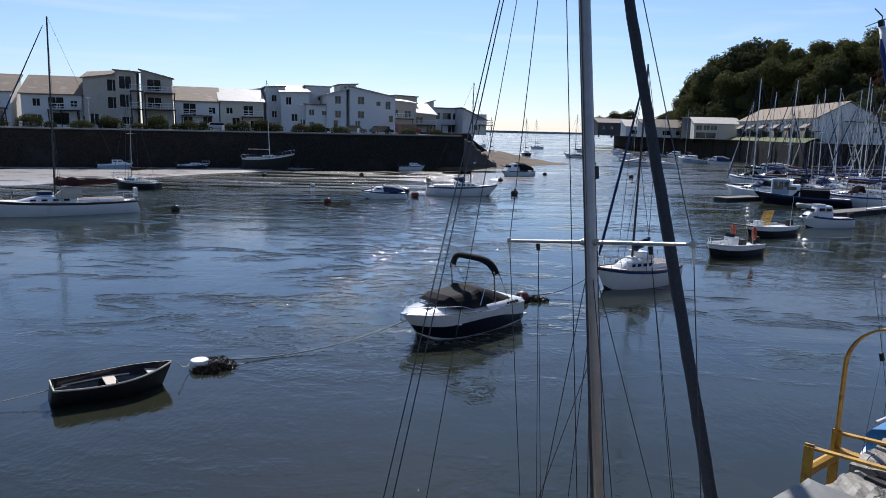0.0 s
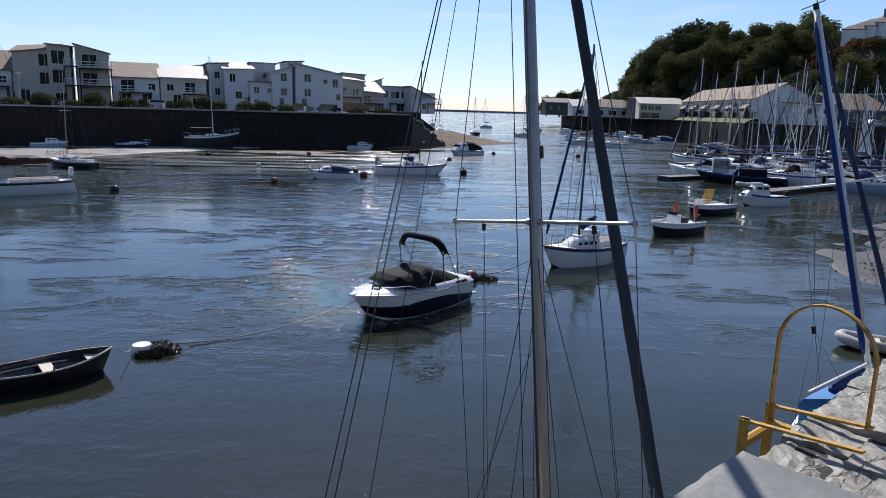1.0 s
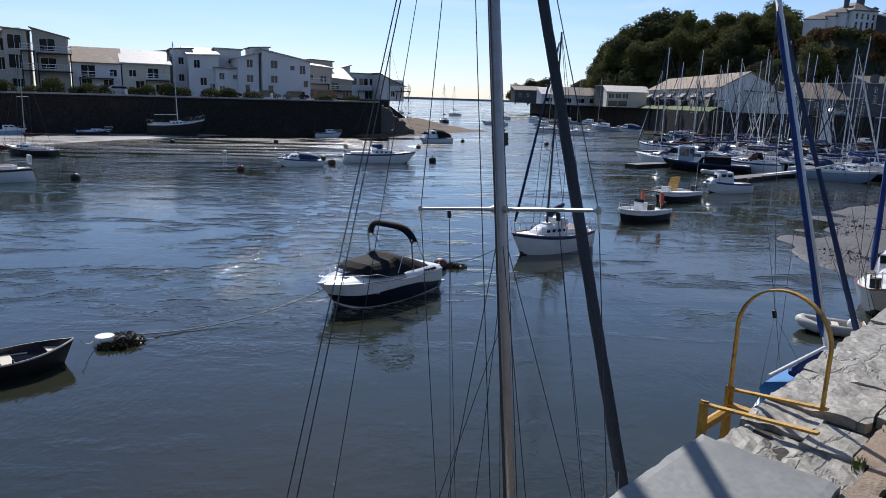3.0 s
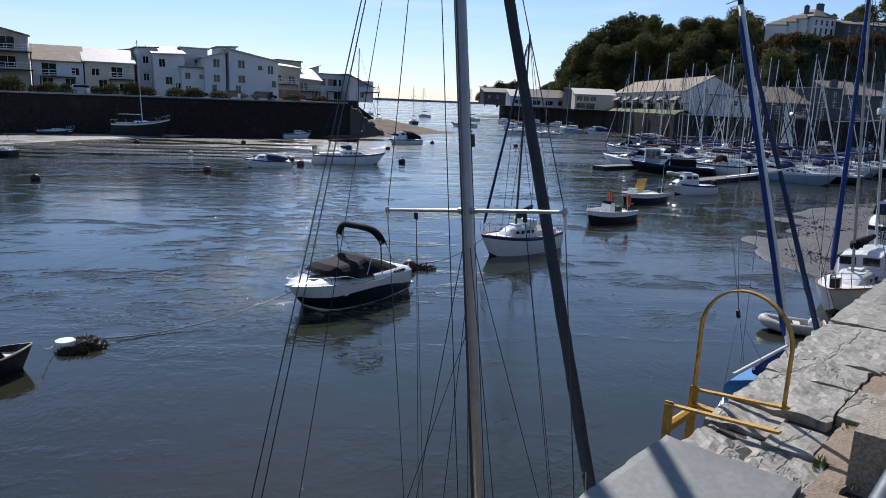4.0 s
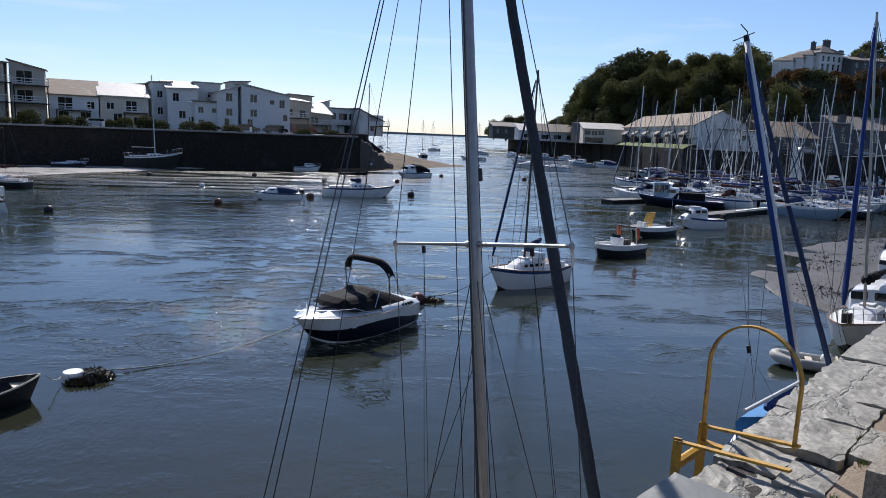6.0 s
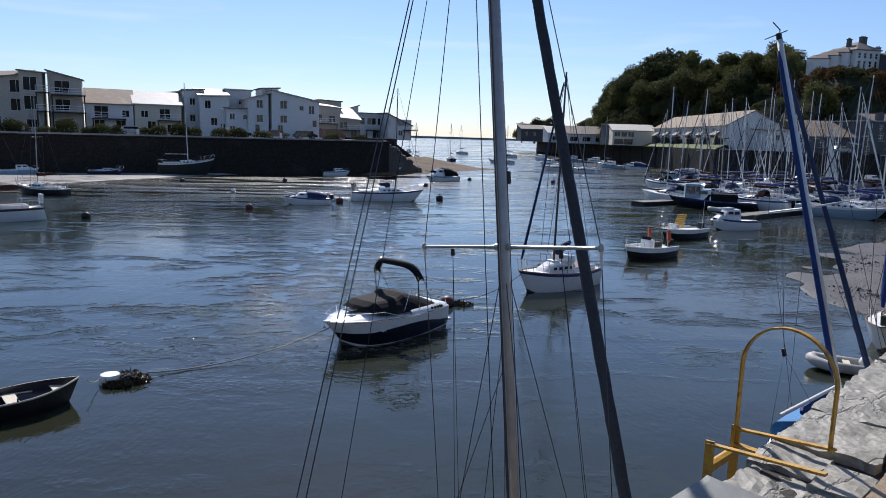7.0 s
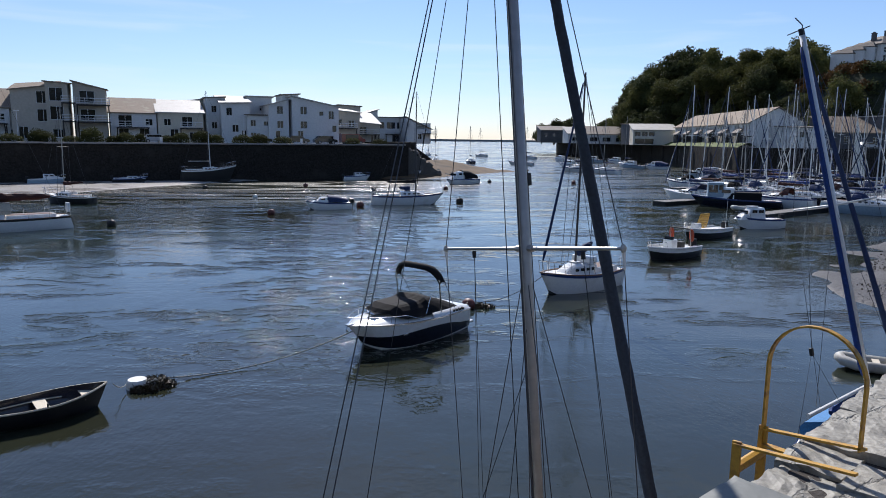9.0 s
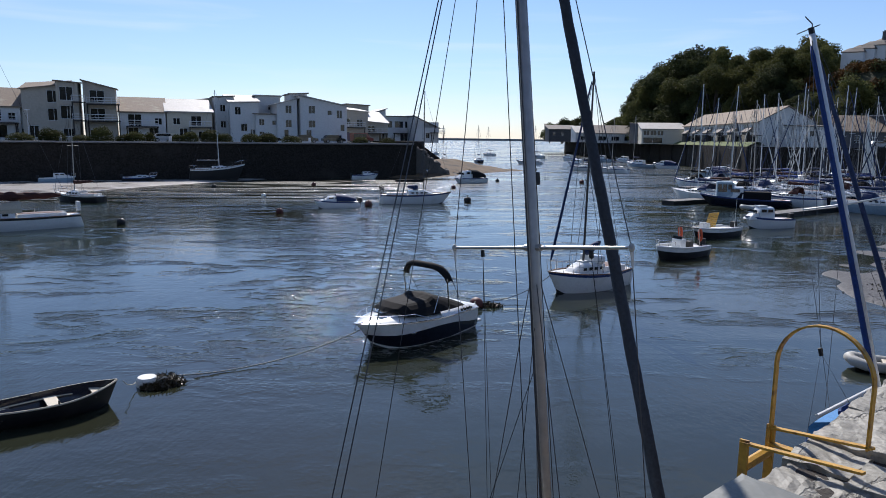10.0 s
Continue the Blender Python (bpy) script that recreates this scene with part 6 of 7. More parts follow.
cb = cabin_boat(aim(32.4, 55.6, 28.5, 55.0), 4.2, 1.8, "gelcoat", "small white cabin cruiser with blue gunwale", cab_h=0.95, zs=0.75, zb=1.0, cab=(0.05, 0.6))
part("roof_box", boxm(0.3, 1.0, -0.35, 0.35, 1.7, 1.85, 0.05), "gelcoat", cb)
cabin_boat(aim(-51.5, 104, -46.5, 106.2, 0.15), 4.8, 1.9, "blue_hull", "small pale boat dried out on the mud", cab_h=0.7, band="gelcoat")
cabin_boat(aim(-41, 107.5, -36, 109.3, 0.15, 8), 4.8, 1.8, "black", "old dark boat dried out on the mud", cab_h=0.3)
cabin_boat(aim(-7.5, 120.6, -3.2, 121.8), 4.6, 1.9, "gelcoat", "small white boat lying under the harbour wall", cab_h=0.6)
cabin_boat(aim(3, 131, 6, 130, 0.5), 3.4, 1.5, "gelcoat", "small boat drawn up on the gravel", cab_h=0.0, engines=0)


# open work boats
def work_boat(m, L, B, label, crates=False):
    t = thing("work_boat", m, label, "boat", "small boats")
    rows = hull_rows(L, B, 0.62, 0.78, 0.3, tr=0.86, p=2.5, k=0.34, rake=0.08, N=14, Mv=8)
    skin(t, rows, [("gunwale", 0, 2, "gelcoat", "white gunwale"), ("topside", 2, 5, "black", "black hull side"), ("bottom", 5, 8, "bottom", "")])
    part("deck", deck_mesh(rows, drop=0.12), "deck", t)
    part("rubbing_strake", rail_mesh(rows, 0.05, 0.02), "gelcoat", t)
    if crates:
        g = bmesh.new()
        for i in range(9):
            tube(g, [(-0.62 + i * 0.155, -0.3, 0.65), (-0.55 + i * 0.14, 0.0, 1.75)], 0.03, 5)
        for j in range(8):
            tube(g, [(-0.66 + j * 0.012, -0.3 + j * 0.04, 0.68 + j * 0.15), (0.66 - j * 0.012, -0.3 + j * 0.04, 0.68 + j * 0.15)], 0.03, 5)
        part("net_rack", g, "crate", t, "yellow latticed net rack")
        part("console", boxm(0.9, 1.25, -0.35, 0.35, 0.5, 1.1, 0.05), "gelcoat", t)
        part("aerial", bar([(-1.9, 0.5, 0.6), (-1.95, 0.52, 3.0)], 0.02, 5, 0.008), "alu_white", t)
    else:
        part("console", boxm(-0.25, 0.3, -0.33, 0.33, 0.5, 1.12, 0.06), "gelcoat", t)
        part("screen", boxm(0.1, 0.22, -0.3, 0.3, 1.1, 1.3, 0.02), "glass", t)
        part("seat", boxm(-0.9, -0.5, -0.4, 0.4, 0.5, 0.95, 0.05), "black_rubber", t)
        part("roof_rack", bar([(-0.9, -0.7, 1.75), (-0.9, 0.7, 1.75)], 0.04, 6), "black_rubber", t)
        f = bmesh.new()
        for sgn in (1, -1):
            tube(f, [(-0.9, sgn * 0.7, 1.75), (-1.0, sgn * 0.75, 0.55)], 0.025, 6)
        part("gantry", f, "alu", t)
        for sgn in (1, -1):
            part("life_ring", bar([(-1.05 + 0.03 * math.sin(a), sgn * 0.72 + 0.1 * math.cos(a), 1.35 + 0.33 * math.sin(a)) for a in [q * math.pi / 8 for q in range(17)]], 0.07, 7, cap=False), "orange", t, "orange life ring")
    pulpit(t, rows, 0.4)
    outboard(t, -L / 2 - 0.08, 0, 0.5, 1.1)
    return t


work_boat(aim(18.95, 42.1, 15.4, 40.0), 4.1, 1.9, "black and white open work boat with orange life rings")
work_boat(aim(25.6, 51.3, 21.3, 48.7), 4.8, 2.0, "black and white fishing boat with yellow net rack", True)


# ---- marina ----
def pontoon(x0, y0, x1, y1, w=1.6):
    a = math.atan2(y1 - y0, x1 - x0)
    L = math.hypot(x1 - x0, y1 - y0)
    t = thing("pontoon", pose(x0, y0, 0, 0, 0, math.degrees(a)), "grey boarded floating pontoon of the marina", "pontoon", "pontoons")
    part("frame", boxm(0, L, -w / 2 + 0.06, w / 2 - 0.06, -0.15, 0.38), "black", t)
    me = None
    n = int(L / 0.5)
    for i in range(n):
        if me is None:
            first = part("plank", boxm(0.01, 0.48, -w / 2, w / 2, 0.38, 0.44), "pontoon", t)
            me = first
        else:
            again(me, pose(i * 0.5, 0, 0))
    return t


pontoon(30, 75.5, 66, 95, 1.8)
pontoon(34.5, 62.5, 70, 86, 1.6)
pontoon(41, 98, 74, 112, 1.6)

lob = cabin_boat(aim(42.5, 72.6, 33.6, 76.0), 9.2, 2.9, "navy", "blue-cabined fishing launch with dark hull on the pontoon", cab=(0.12, 0.42), cab_h=1.3, zs=0.75, zb=1.2, engines=0, band="blue_trim", group="")
part("wheelhouse", boxm(1.2, 2.9, -0.9, 0.9, 1.0, 2.6, 0.08), "blue_hull", lob, "pale blue wheelhouse")
for q in range(3):
    part("wheelhouse_window", boxm(1.35 + q * 0.52, 1.75 + q * 0.52, 0.86, 0.93, 1.8, 2.35, 0.02), "glass", lob)
    part("wheelhouse_window", boxm(1.35 + q * 0.52, 1.75 + q * 0.52, -0.93, -0.86, 1.8, 2.35, 0.02), "glass", lob)
part("aft_canopy", cabin_mesh(-2.6, 1.0, 2.1, 2.1, 0.75, 1.6, 0.1), "canvas_black", lob, "black cockpit canopy")

inf = thing("inflatable_dinghy", pose(36, 68.5, 0.1, 0, 0, 200), "dark inflatable dinghy lying by the pontoon", "dinghy")
part("tube", bar([(-1.2, 0.55, 0.2), (0.7, 0.55, 0.25), (1.2, 0.2, 0.4), (1.2, -0.2, 0.4), (0.7, -0.55, 0.25), (-1.2, -0.55, 0.2)], 0.22, 10), "rubber", inf, smooth=True)
part("floor", boxm(-1.2, 0.9, -0.4, 0.4, 0.1, 0.14), "black_rubber", inf)

random.seed(14)
berth = [
    ("gelcoat", 9.0, 2.9, 12.5, "canvas_blue", "white marina yacht with blue sail cover"),
    ("gelcoat", 8.0, 2.7, 11.0, "canvas_black", "white marina yacht with dark sail cover"),
    ("navy", 9.5, 3.0, 13.5, "canvas_bright", "navy-hulled marina yacht with blue cover"),
    ("gelcoat", 7.0, 2.4, 9.5, "canvas_brown", "small white yacht with red-brown cover"),
    ("blue_hull", 8.4, 2.7, 12.0, "canvas_blue", "pale blue marina yacht with stowed sail"),
]
protos = []
for k, (hc, L, B, mh, cc, lb) in enumerate(berth):
    protos.append(yacht(pose(0, 0, -50), L, B, hc, lb + " at a pontoon berth", mast_h=mh, zs=1.0, zb=1.3, cover=(cc, 0.2), stripe="blue_trim" if k % 2 else "gelcoat", furl=(("canvas_blue", "sailcloth", "slate_canvas")[k % 3], 0.07), hood=("canvas_blue", "canvas_black", None, "canvas_brown", "canvas_blue")[k], mast_mat="alu_white" if k % 2 == 0 else "alu", detail=0, group="marina yachts"))
spots = []
for i in range(9):
    spots.append((36 + i * 4.0, 80.5 + i * 2.1, 118 + random.uniform(-4, 4)))
for i in range(8):
    spots.append((43.5 + i * 4.1, 74.5 + i * 2.6, -58 + random.uniform(-4, 4)))
for i in range(7):
    spots.append((48 + i * 4.0, 66.5 + i * 2.7, -57 + random.uniform(-4, 4)))
for i in range(8):
    spots.append((45 + i * 4.0, 104 + i * 1.7, 113 + random.uniform(-4, 4)))
for i in range(7):
    spots.append((47 + i * 4.2, 95 + i * 1.8, -66 + random.uniform(-4, 4)))
for i, (x, y, a) in enumerate(spots):
    src = protos[(i * 3 + i // 5) % 5]
    m = pose(x, y, 0, random.uniform(-1.5, 1.5), random.uniform(-1, 1), a + (180 if random.random() < 0.3 else 0))
    if src.location.z < -10:
        src.matrix_world = m
    else:
        copy_thing(src, m)
# drying white sail
ws = thing("yacht", aim(80.5, 112.5, 73.5, 110), "white yacht drying a hoisted white sail", "sailing yacht")
rw = hull_rows(7.5, 2.4, 0.9, 1.2, 0.4, N=12)
skin(ws, rw, [("topside", 0, 4, "gelcoat", ""), ("bottom", 4, 8, "bottom", "")])
part("deck", deck_mesh(rw, drop=0.03), "deck", ws)
part("mast", bar([(0.3, 0, 0.9), (0.2, 0, 12.5)], 0.07, 8, 0.05), "alu_white", ws)
sl = bmesh.new()
strip(sl, [[(0.25 - q * (3.2 * (1 - s) ** 1.2 + 0.15), 0.35 * math.sin(q * 3) * (1 - s), 1.5 + s * 9.8) for q in (0, 0.33, 0.66, 1)] for s in [k / 8 for k in range(9)]])
part("sail", sl, "sailcloth", ws, smooth=True)
# motor boats alongside the marina wall
for k, (x0, y0, x1, y1, cn) in enumerate(((66, 178, 62, 183, None), (70, 172, 66, 176, "canvas_blue"), (74, 215, 70, 220, None), (70, 226, 66, 230, None), (60, 232, 57, 238, None), (50, 178, 46, 186, None), (64, 132, 60, 136, "canvas_blue"), (69, 138, 64, 141, None), (88, 128, 83, 130, None), (95, 127, 100, 128.5, None), (108, 131, 112, 132, "canvas_black"), (116, 131, 121, 131.5, None))):
    cabin_boat(aim(x0, y0, x1, y1), math.hypot(x1 - x0, y1 - y0) + 1, 2.3, "gelcoat" if k % 3 else "blue_hull", "white motor boat moored below the quay wall", cab_h=1.1, zs=0.8, zb=1.1, canopy=cn, engines=1, group="wall-side boats")
for x, y, a, L, mh in ((43, 158, 130, 8.5, 12), (47, 150, 120, 8, 11), (37, 196, 140, 8, 11), (14, 210, 100, 8, 10), (24, 206, 95, 8, 10), (17, 300, 80, 8, 10), (38, 290, 120, 8, 11), (52, 262, 130, 8, 11), (66, 192, 100, 8.5, 13), (76, 152, 100, 8, 12)):
    yacht(pose(x, y, 0, 0, 0, a), L, 2.6, "navy" if 200 < y < 215 else "gelcoat", "distant moored yacht with bare mast in the channel", mast_h=mh, cover=("canvas_blue", 0.2), detail=0, group="distant yachts", windows=2)

# ---- the yacht alongside whose mast stands close by ----
near = thing("yacht", pose(1.588, 5.132, 0, 0, 0, 36.5) @ pose(0, 0, 0, -7.2, 0, 0), "white yacht alongside with grey alloy mast and slate-blue headsail", "sailing yacht")
rw = hull_rows(6.3, 2.2, 0.75, 0.95, 0.4, N=16)
for r in rw:
    for j, p in enumerate(r):
        r[j] = (p[0] - 0.75, p[1], p[2])
skin(near, rw, [("sheer_band", 0, 1, "blue_trim", ""), ("topside", 1, 4, "gelcoat", ""), ("bottom", 4, 8, "bottom", "")])
part("deck", deck_mesh(rw, drop=0.03), "deck", near)
part("coachroof", cabin_mesh(-1.6, 1.1, 1.5, 0.8, 0.74, 1.1, 0.4), "gelcoat", near)
MB, MT = Vector((-0.06, 0, 1.0)), Vector((0.13, 0, 10.75))


def on_mast(z):
    return MB.lerp(MT, (z - MB.z) / (MT.z - MB.z))


part("mast", bar([MB, on_mast(5), MT], 0.05, 16), "alu", near, "grey anodised alloy mast", smooth=True)
part("mast_track", bar([MB + Vector((-0.052, 0, 0.9)), MT + Vector((-0.052, 0, 0))], 0.012, 6), "wire", near)
SPZ = 6.14
sc = on_mast(SPZ)
W = 0.0042
for sgn in (1, -1):
    tip = sc + Vector((-0.02, sgn * 1.0, 0.0))
    sp = part("spreader", bar([sc, sc.lerp(tip, 0.5), tip], 0.018, 8, 0.013), "alu", near)
    part("spreader_tip", ball(0.028, 2, (1, 0.8, 1.3), tip), "rubber", sp, smooth=True)
    part("spreader_root", bar([sc, sc.lerp(tip, 0.09)], 0.03, 8), "alu", sp)
    part("cap_shroud", bar([MT, tip], W, 5), "wire", near)
    part("cap_shroud", bar([tip, (0.0, sgn * 1.02, 0.8)], W, 5), "wire", near)
    part("tip_boot", bar([tip - Vector((0, 0, 0.02)), tip.lerp(Vector((0.0, sgn * 1.02, 0.8)), 0.03)], 0.016, 6, 0.008), "sailcloth", sp)
    part("aft_shroud", bar([sc - Vector((0, 0, 0.1)), (-0.7, sgn * 1.0, 0.8)], W, 5), "wire", near)
    part("forward_shroud", bar([sc - Vector((0, 0, 0.1)), (0.65, sgn * 0.9, 0.82)], W, 5), "wire", near)
    part("backstay", bar([MT, (-3.38, sgn * 0.085, 0.9)], W * 1.15, 5), "wire", near)
    fb = sc.lerp(tip, 0.62)
    part("block", boxm(fb.x - 0.012, fb.x + 0.012, fb.y - 0.016, fb.y + 0.016, fb.z - 0.085, fb.z - 0.02, 0.006), "black_rubber", near)
    part("flag_halyard", bar([fb - Vector((0, 0, 0.08)), (0.1, sgn * 0.95, 0.85)], 0.0025, 4), "rope_dark", near)
    part("flag_halyard", bar([fb - Vector((0, 0, 0.08)), (0.0, sgn * 0.97, 0.85)], 0.0025, 4), "rope_dark", near)
for k, (dx, dy, ex, ey) in enumerate(((-0.09, 0.1, -0.2, 0.12), (-0.1, -0.02, -0.14, -0.06), (0.075, 0.02, 0.12, 0.06))):
    part("halyard", bar([MT + Vector((dx, dy, -0.1)), (ex, ey, 1.0)], 0.0042, 5), "rope" if k == 1 else "rope_dark", near)
part("topping_lift", bar([MT, (-2.3, 0.25, 2.0)], 0.003, 4), "rope_dark", near)
part("lazy_line", bar([on_mast(5.2), (-1.7, 0.3, 2.0)], 0.003, 4), "rope_dark", near)
part("lazy_line", bar([on_mast(5.6), (-1.2, -0.3, 2.0)], 0.003, 4), "rope_dark", near)
part("boom", bar([(-0.1, 0, 2.0), (-2.4, 0.05, 1.95)], 0.045, 8), "alu", near)
lz = on_mast(6.72)
part("steaming_light", boxm(lz.x + 0.045, lz.x + 0.1, -0.03, 0.03, lz.z - 0.05, lz.z + 0.06, 0.012), "black_rubber", near)
part("light_bracket", bar([lz + Vector((0.03, 0, 0.1)), lz + Vector((0.09, 0, 0.08))], 0.01, 5), "alu", near)
FT, FB = Vector((0.13, 0, 10.68)), Vector((2.2, 0, 1.0))
part("furled_headsail", sail_roll(FB.lerp(FT, 0.13), FB.lerp(FT, 0.95), 0.07, 0.04, 60, 0.14, 4), "slate_canvas", near, "slate-blue furled headsail", smooth=True)
part("forestay", bar([FB, FT], 0.005, 5), "wire", near)
part("furling_drum", bar([FB.lerp(FT, 0.05), FB.lerp(FT, 0.075)], 0.07, 12), "black_rubber", near)
for yy in (0.55, -0.6):
    part("jib_sheet", bar(sag(FB.lerp(FT, 0.24), (0.5, yy, 1.1), 0.06), 0.007, 5), "rope", near)

# ---- second yacht alongside, heeled on the mud ----
sec = thing("yacht", pose(10.813, 13.887, 0.0, 0, 0, 37.8) @ pose(0, 0, 0, -14, 0, 0), "heeled yacht by the quay with blue sail sleeve and headsail", "sailing yacht")
rw = hull_rows(5.3, 2.3, 0.8, 1.0, 0.4, N=16)
for r in rw:
    for j, p in enumerate(r):
        r[j] = (p[0] + 0.4, p[1], p[2])
skin(sec, rw, [("sheer_band", 0, 1, "canvas_bright", ""), ("topside", 1, 4, "gelcoat", ""), ("bottom", 4, 8, "bottom", "")])
part("deck", deck_mesh(rw, drop=0.03), "deck", sec)
part("coachroof", cabin_mesh(-1.7, 1.3, 1.6, 0.9, 0.78, 1.15, 0.4), "gelcoat", sec)
SB, ST = Vector((0.42, 0, 1.0)), Vector((0.0, 0, 9.7))
part("mast", bar([SB, ST], 0.066, 12), "alu_white", sec, smooth=True)
part("mainsail_sleeve", sail_roll(SB.lerp(ST, 0.1) + Vector((-0.08, 0.045, 0)), SB.lerp(ST, 0.97) + Vector((-0.07, 0.04, 0)), 0.066, 0.05, 30, 0.12, 3), "canvas_bright", sec, "blue sleeve along the mast", smooth=True)
sc = SB.lerp(ST, 0.55)
for sgn in (1, -1):
    tip = sc + Vector((-0.03, sgn * 0.88, 0.03))
    part("spreader", bar([sc, tip], 0.028, 7, 0.02), "alu_white", sec)
    part("cap_shroud", bar([ST, tip, (0.35, sgn * 1.1, 0.9)], 0.006, 4), "wire", sec)
    part("lower_shroud", bar([sc, (-0.1, sgn * 1.08, 0.9)], 0.006, 4), "wire", sec)
part("furled_headsail", sail_roll((2.75, 0, 1.15), (0.12, 0, 9.2), 0.075, 0.045, 40, 0.14, 6), "canvas_blue", sec, "dark blue furled headsail", smooth=True)
part("backstay", bar([ST, (-2.35, 0, 2.9)], 0.006, 4), "wire", sec)
part("backstay_bridle", bar([(-2.2, 0.7, 0.85), (-2.35, 0, 2.9), (-2.2, -0.7, 0.85)], 0.006, 4), "wire", sec)
part("bridle_block", boxm(-2.4, -2.3, -0.03, 0.03, 2.84, 3.0, 0.01), "black_rubber", sec)
part("masthead_aerial", bar([ST, ST + Vector((0.12, 0, 0.25)), ST + Vector((0.05, 0.1, 0.45))], 0.014, 5), "wire", sec)
part("wind_vane", bar([ST + Vector((0.0, -0.2, 0.15)), ST + Vector((-0.05, 0.3, 0.1))], 0.012, 5), "wire", sec)
part("masthead_light", boxm(-0.06, 0.06, -0.05, 0.05, 9.7, 9.85, 0.015), "black_rubber", sec)
part("boom", bar([(0.35, 0, 1.62), (-3.0, 0.0, 1.78)], 0.045, 8), "alu_white", sec)
part("sail_cover", sail_roll((0.1, 0, 1.46), (-1.9, 0, 1.56), 0.15, 0.1, 14, 0.3, 2), "canvas_bright", sec, "blue sail cover under the boom")
part("boom_tent", cabin_mesh(-1.9, 0.1, 1.5, 1.5, 0.8, 1.35, 0.1), "canvas_sky", sec, "bright blue cockpit tent")
part("fender", ball(0.14, 2, (1, 1, 1.3), (-0.3, -0.6, 1.3)), "orange", sec, smooth=True)

# inflatable tender
inf = thing("inflatable_dinghy", pose(15.1, 19.9, 0, 0, 0, 150) @ Matrix.Diagonal((0.82, 0.82, 0.82, 1)), "pale grey inflatable tender floating beside the quay", "dinghy")
part("tube", bar([(-1.1, 0.5, 0.22), (0.6, 0.5, 0.25), (1.05, 0.28, 0.34), (1.15, 0, 0.38), (1.05, -0.28, 0.34), (0.6, -0.5, 0.25), (-1.1, -0.5, 0.22)], 0.2, 12), "rubber", inf, smooth=True)
part("floor", boxm(-1.05, 0.9, -0.35, 0.35, 0.1, 0.14), "black_rubber", inf)
part("thwart", boxm(-0.2, 0.05, -0.5, 0.5, 0.32, 0.36, 0.01), "pale_wood", inf)
part("transom", boxm(-1.12, -1.06, -0.45, 0.45, 0.08, 0.5, 0.01), "pale_wood", inf)
part("fender", ball(0.24, 2, (1, 1, 1.1), (-0.7, 0.05, 0.45)), "white_float", inf, smooth=True)

# third yacht, bow-on against the quay
y3 = yacht(pose(20.0, 23.05, 0.15, 0, 0, 217) @ pose(0, 0, 0, 5, 0, 0), 7.4, 2.6, "gelcoat", "white ketch aground with wheelhouse and blue furled headsail", mast_h=11, zs=0.75, zb=1.0, stripe="gelcoat", boom=True, cover=("canvas_black", 0.2), furl=("canvas_bright", 0.1), mast_x=0.12, group="", rake=0.01)
part("wheelhouse", cabin_mesh(-2.6, 0.3, 1.9, 1.7, 0.8, 1.75, 0.22), "gelcoat", y3)
for sgn in (1, -1):
    part("wheelhouse_window", boxm(-0.05, 0.06, sgn * 0.4 - 0.28, sgn * 0.4 + 0.28, 1.32, 1.62, 0.02), "glass", y3)
    part("wheelhouse_window", boxm(-1.6, -0.5, sgn * 0.86 - 0.05, sgn * 0.86 + 0.05, 1.25, 1.58, 0.02), "glass", y3)
part("tyre_fender", bar([(0.4 + 0.36 * math.cos(a), 1.35, 1.0 + 0.36 * math.sin(a)) for a in [q * math.pi / 8 for q in range(17)]], 0.13, 8, cap=False), "black_rubber", y3)
part("anchor_windlass", boxm(2.9, 3.2, -0.15, 0.15, 0.95, 1.3, 0.04), "black_rubber", y3)

part("mizzen_mast", bar([(-2.3, 0, 0.8), (-2.3, 0, 9.8)], 0.06, 10, 0.05), "alu_white", y3)
rd = part("radar_dome", bar([(-2.25, 0, 7.0), (-2.25, 0, 7.14), (-2.25, 0, 7.24)], 0.27, 18, 0.22), "gelcoat", y3)
part("radar_bracket", bar([(-2.3, 0, 6.8), (-2.2, 0, 7.0)], 0.04, 6), "alu", rd)
part("forward_shroud", bar([(0.9, 0, 11), (0.9, 1.1, 1.2)], 0.008, 4), "wire", y3)

# fourth boat, stern-on with its name
y4 = thing("trawler_yacht", pose(30.1, 32.5, 0.0, 0, 0, 45), "white motor-sailer aground with dark lettered stern and canopy", "boat")
rw = hull_rows(8.0, 2.9, 1.75, 2.0, 0.4, tr=0.82, k=0.42, N=16)
skin(y4, rw, [("bulwark", 0, 1, "navy", ""), ("topside", 1, 5, "gelcoat", ""), ("bottom", 5, 8, "bottom", "")])
part("deck", deck_mesh(rw, drop=0.1), "deck", y4)
part("wheelhouse", cabin_mesh(-2.6, 1.4, 2.0, 1.6, 1.7, 2.9, 0.3), "gelcoat", y4)
part("canopy", cabin_mesh(-3.9, -2.2, 2.2, 2.2, 2.3, 2.85, 0.15), "canvas_blue", y4)
tx = bpy.data.curves.new("stern_lettering", "FONT")
tx.body, tx.size, tx.align_x, tx.extrude = "SENG", 0.55, "CENTER", 0.004
to = new("stern_lettering", tx)
tx.materials.append(M["lettering"])
to.parent = y4
to.matrix_basis = Matrix.Translation((-4.2, 0.1, 1.15)) @ Matrix(((0, 0, -1, 0), (-1, 0, 0, 0), (0, 1, 0, 0), (0, 0, 0, 1)))


# ---- near quay ----
QE = pose(1.70, 3.10, 5.3, 0, 0, 38.4)
bm = bmesh.new()
prism(bm, [(-40, 0.0 - 0.04), (110, -0.04), (110, -40), (-40, -40)], -7.0, -0.07)
quay = part("wall_quay", bm, "joint")
quay.matrix_world = QE
tagged(quay, "old slate-paved harbour quay with rough coping stones", "quay", kind="structure")
bm = bmesh.new()
rows = []
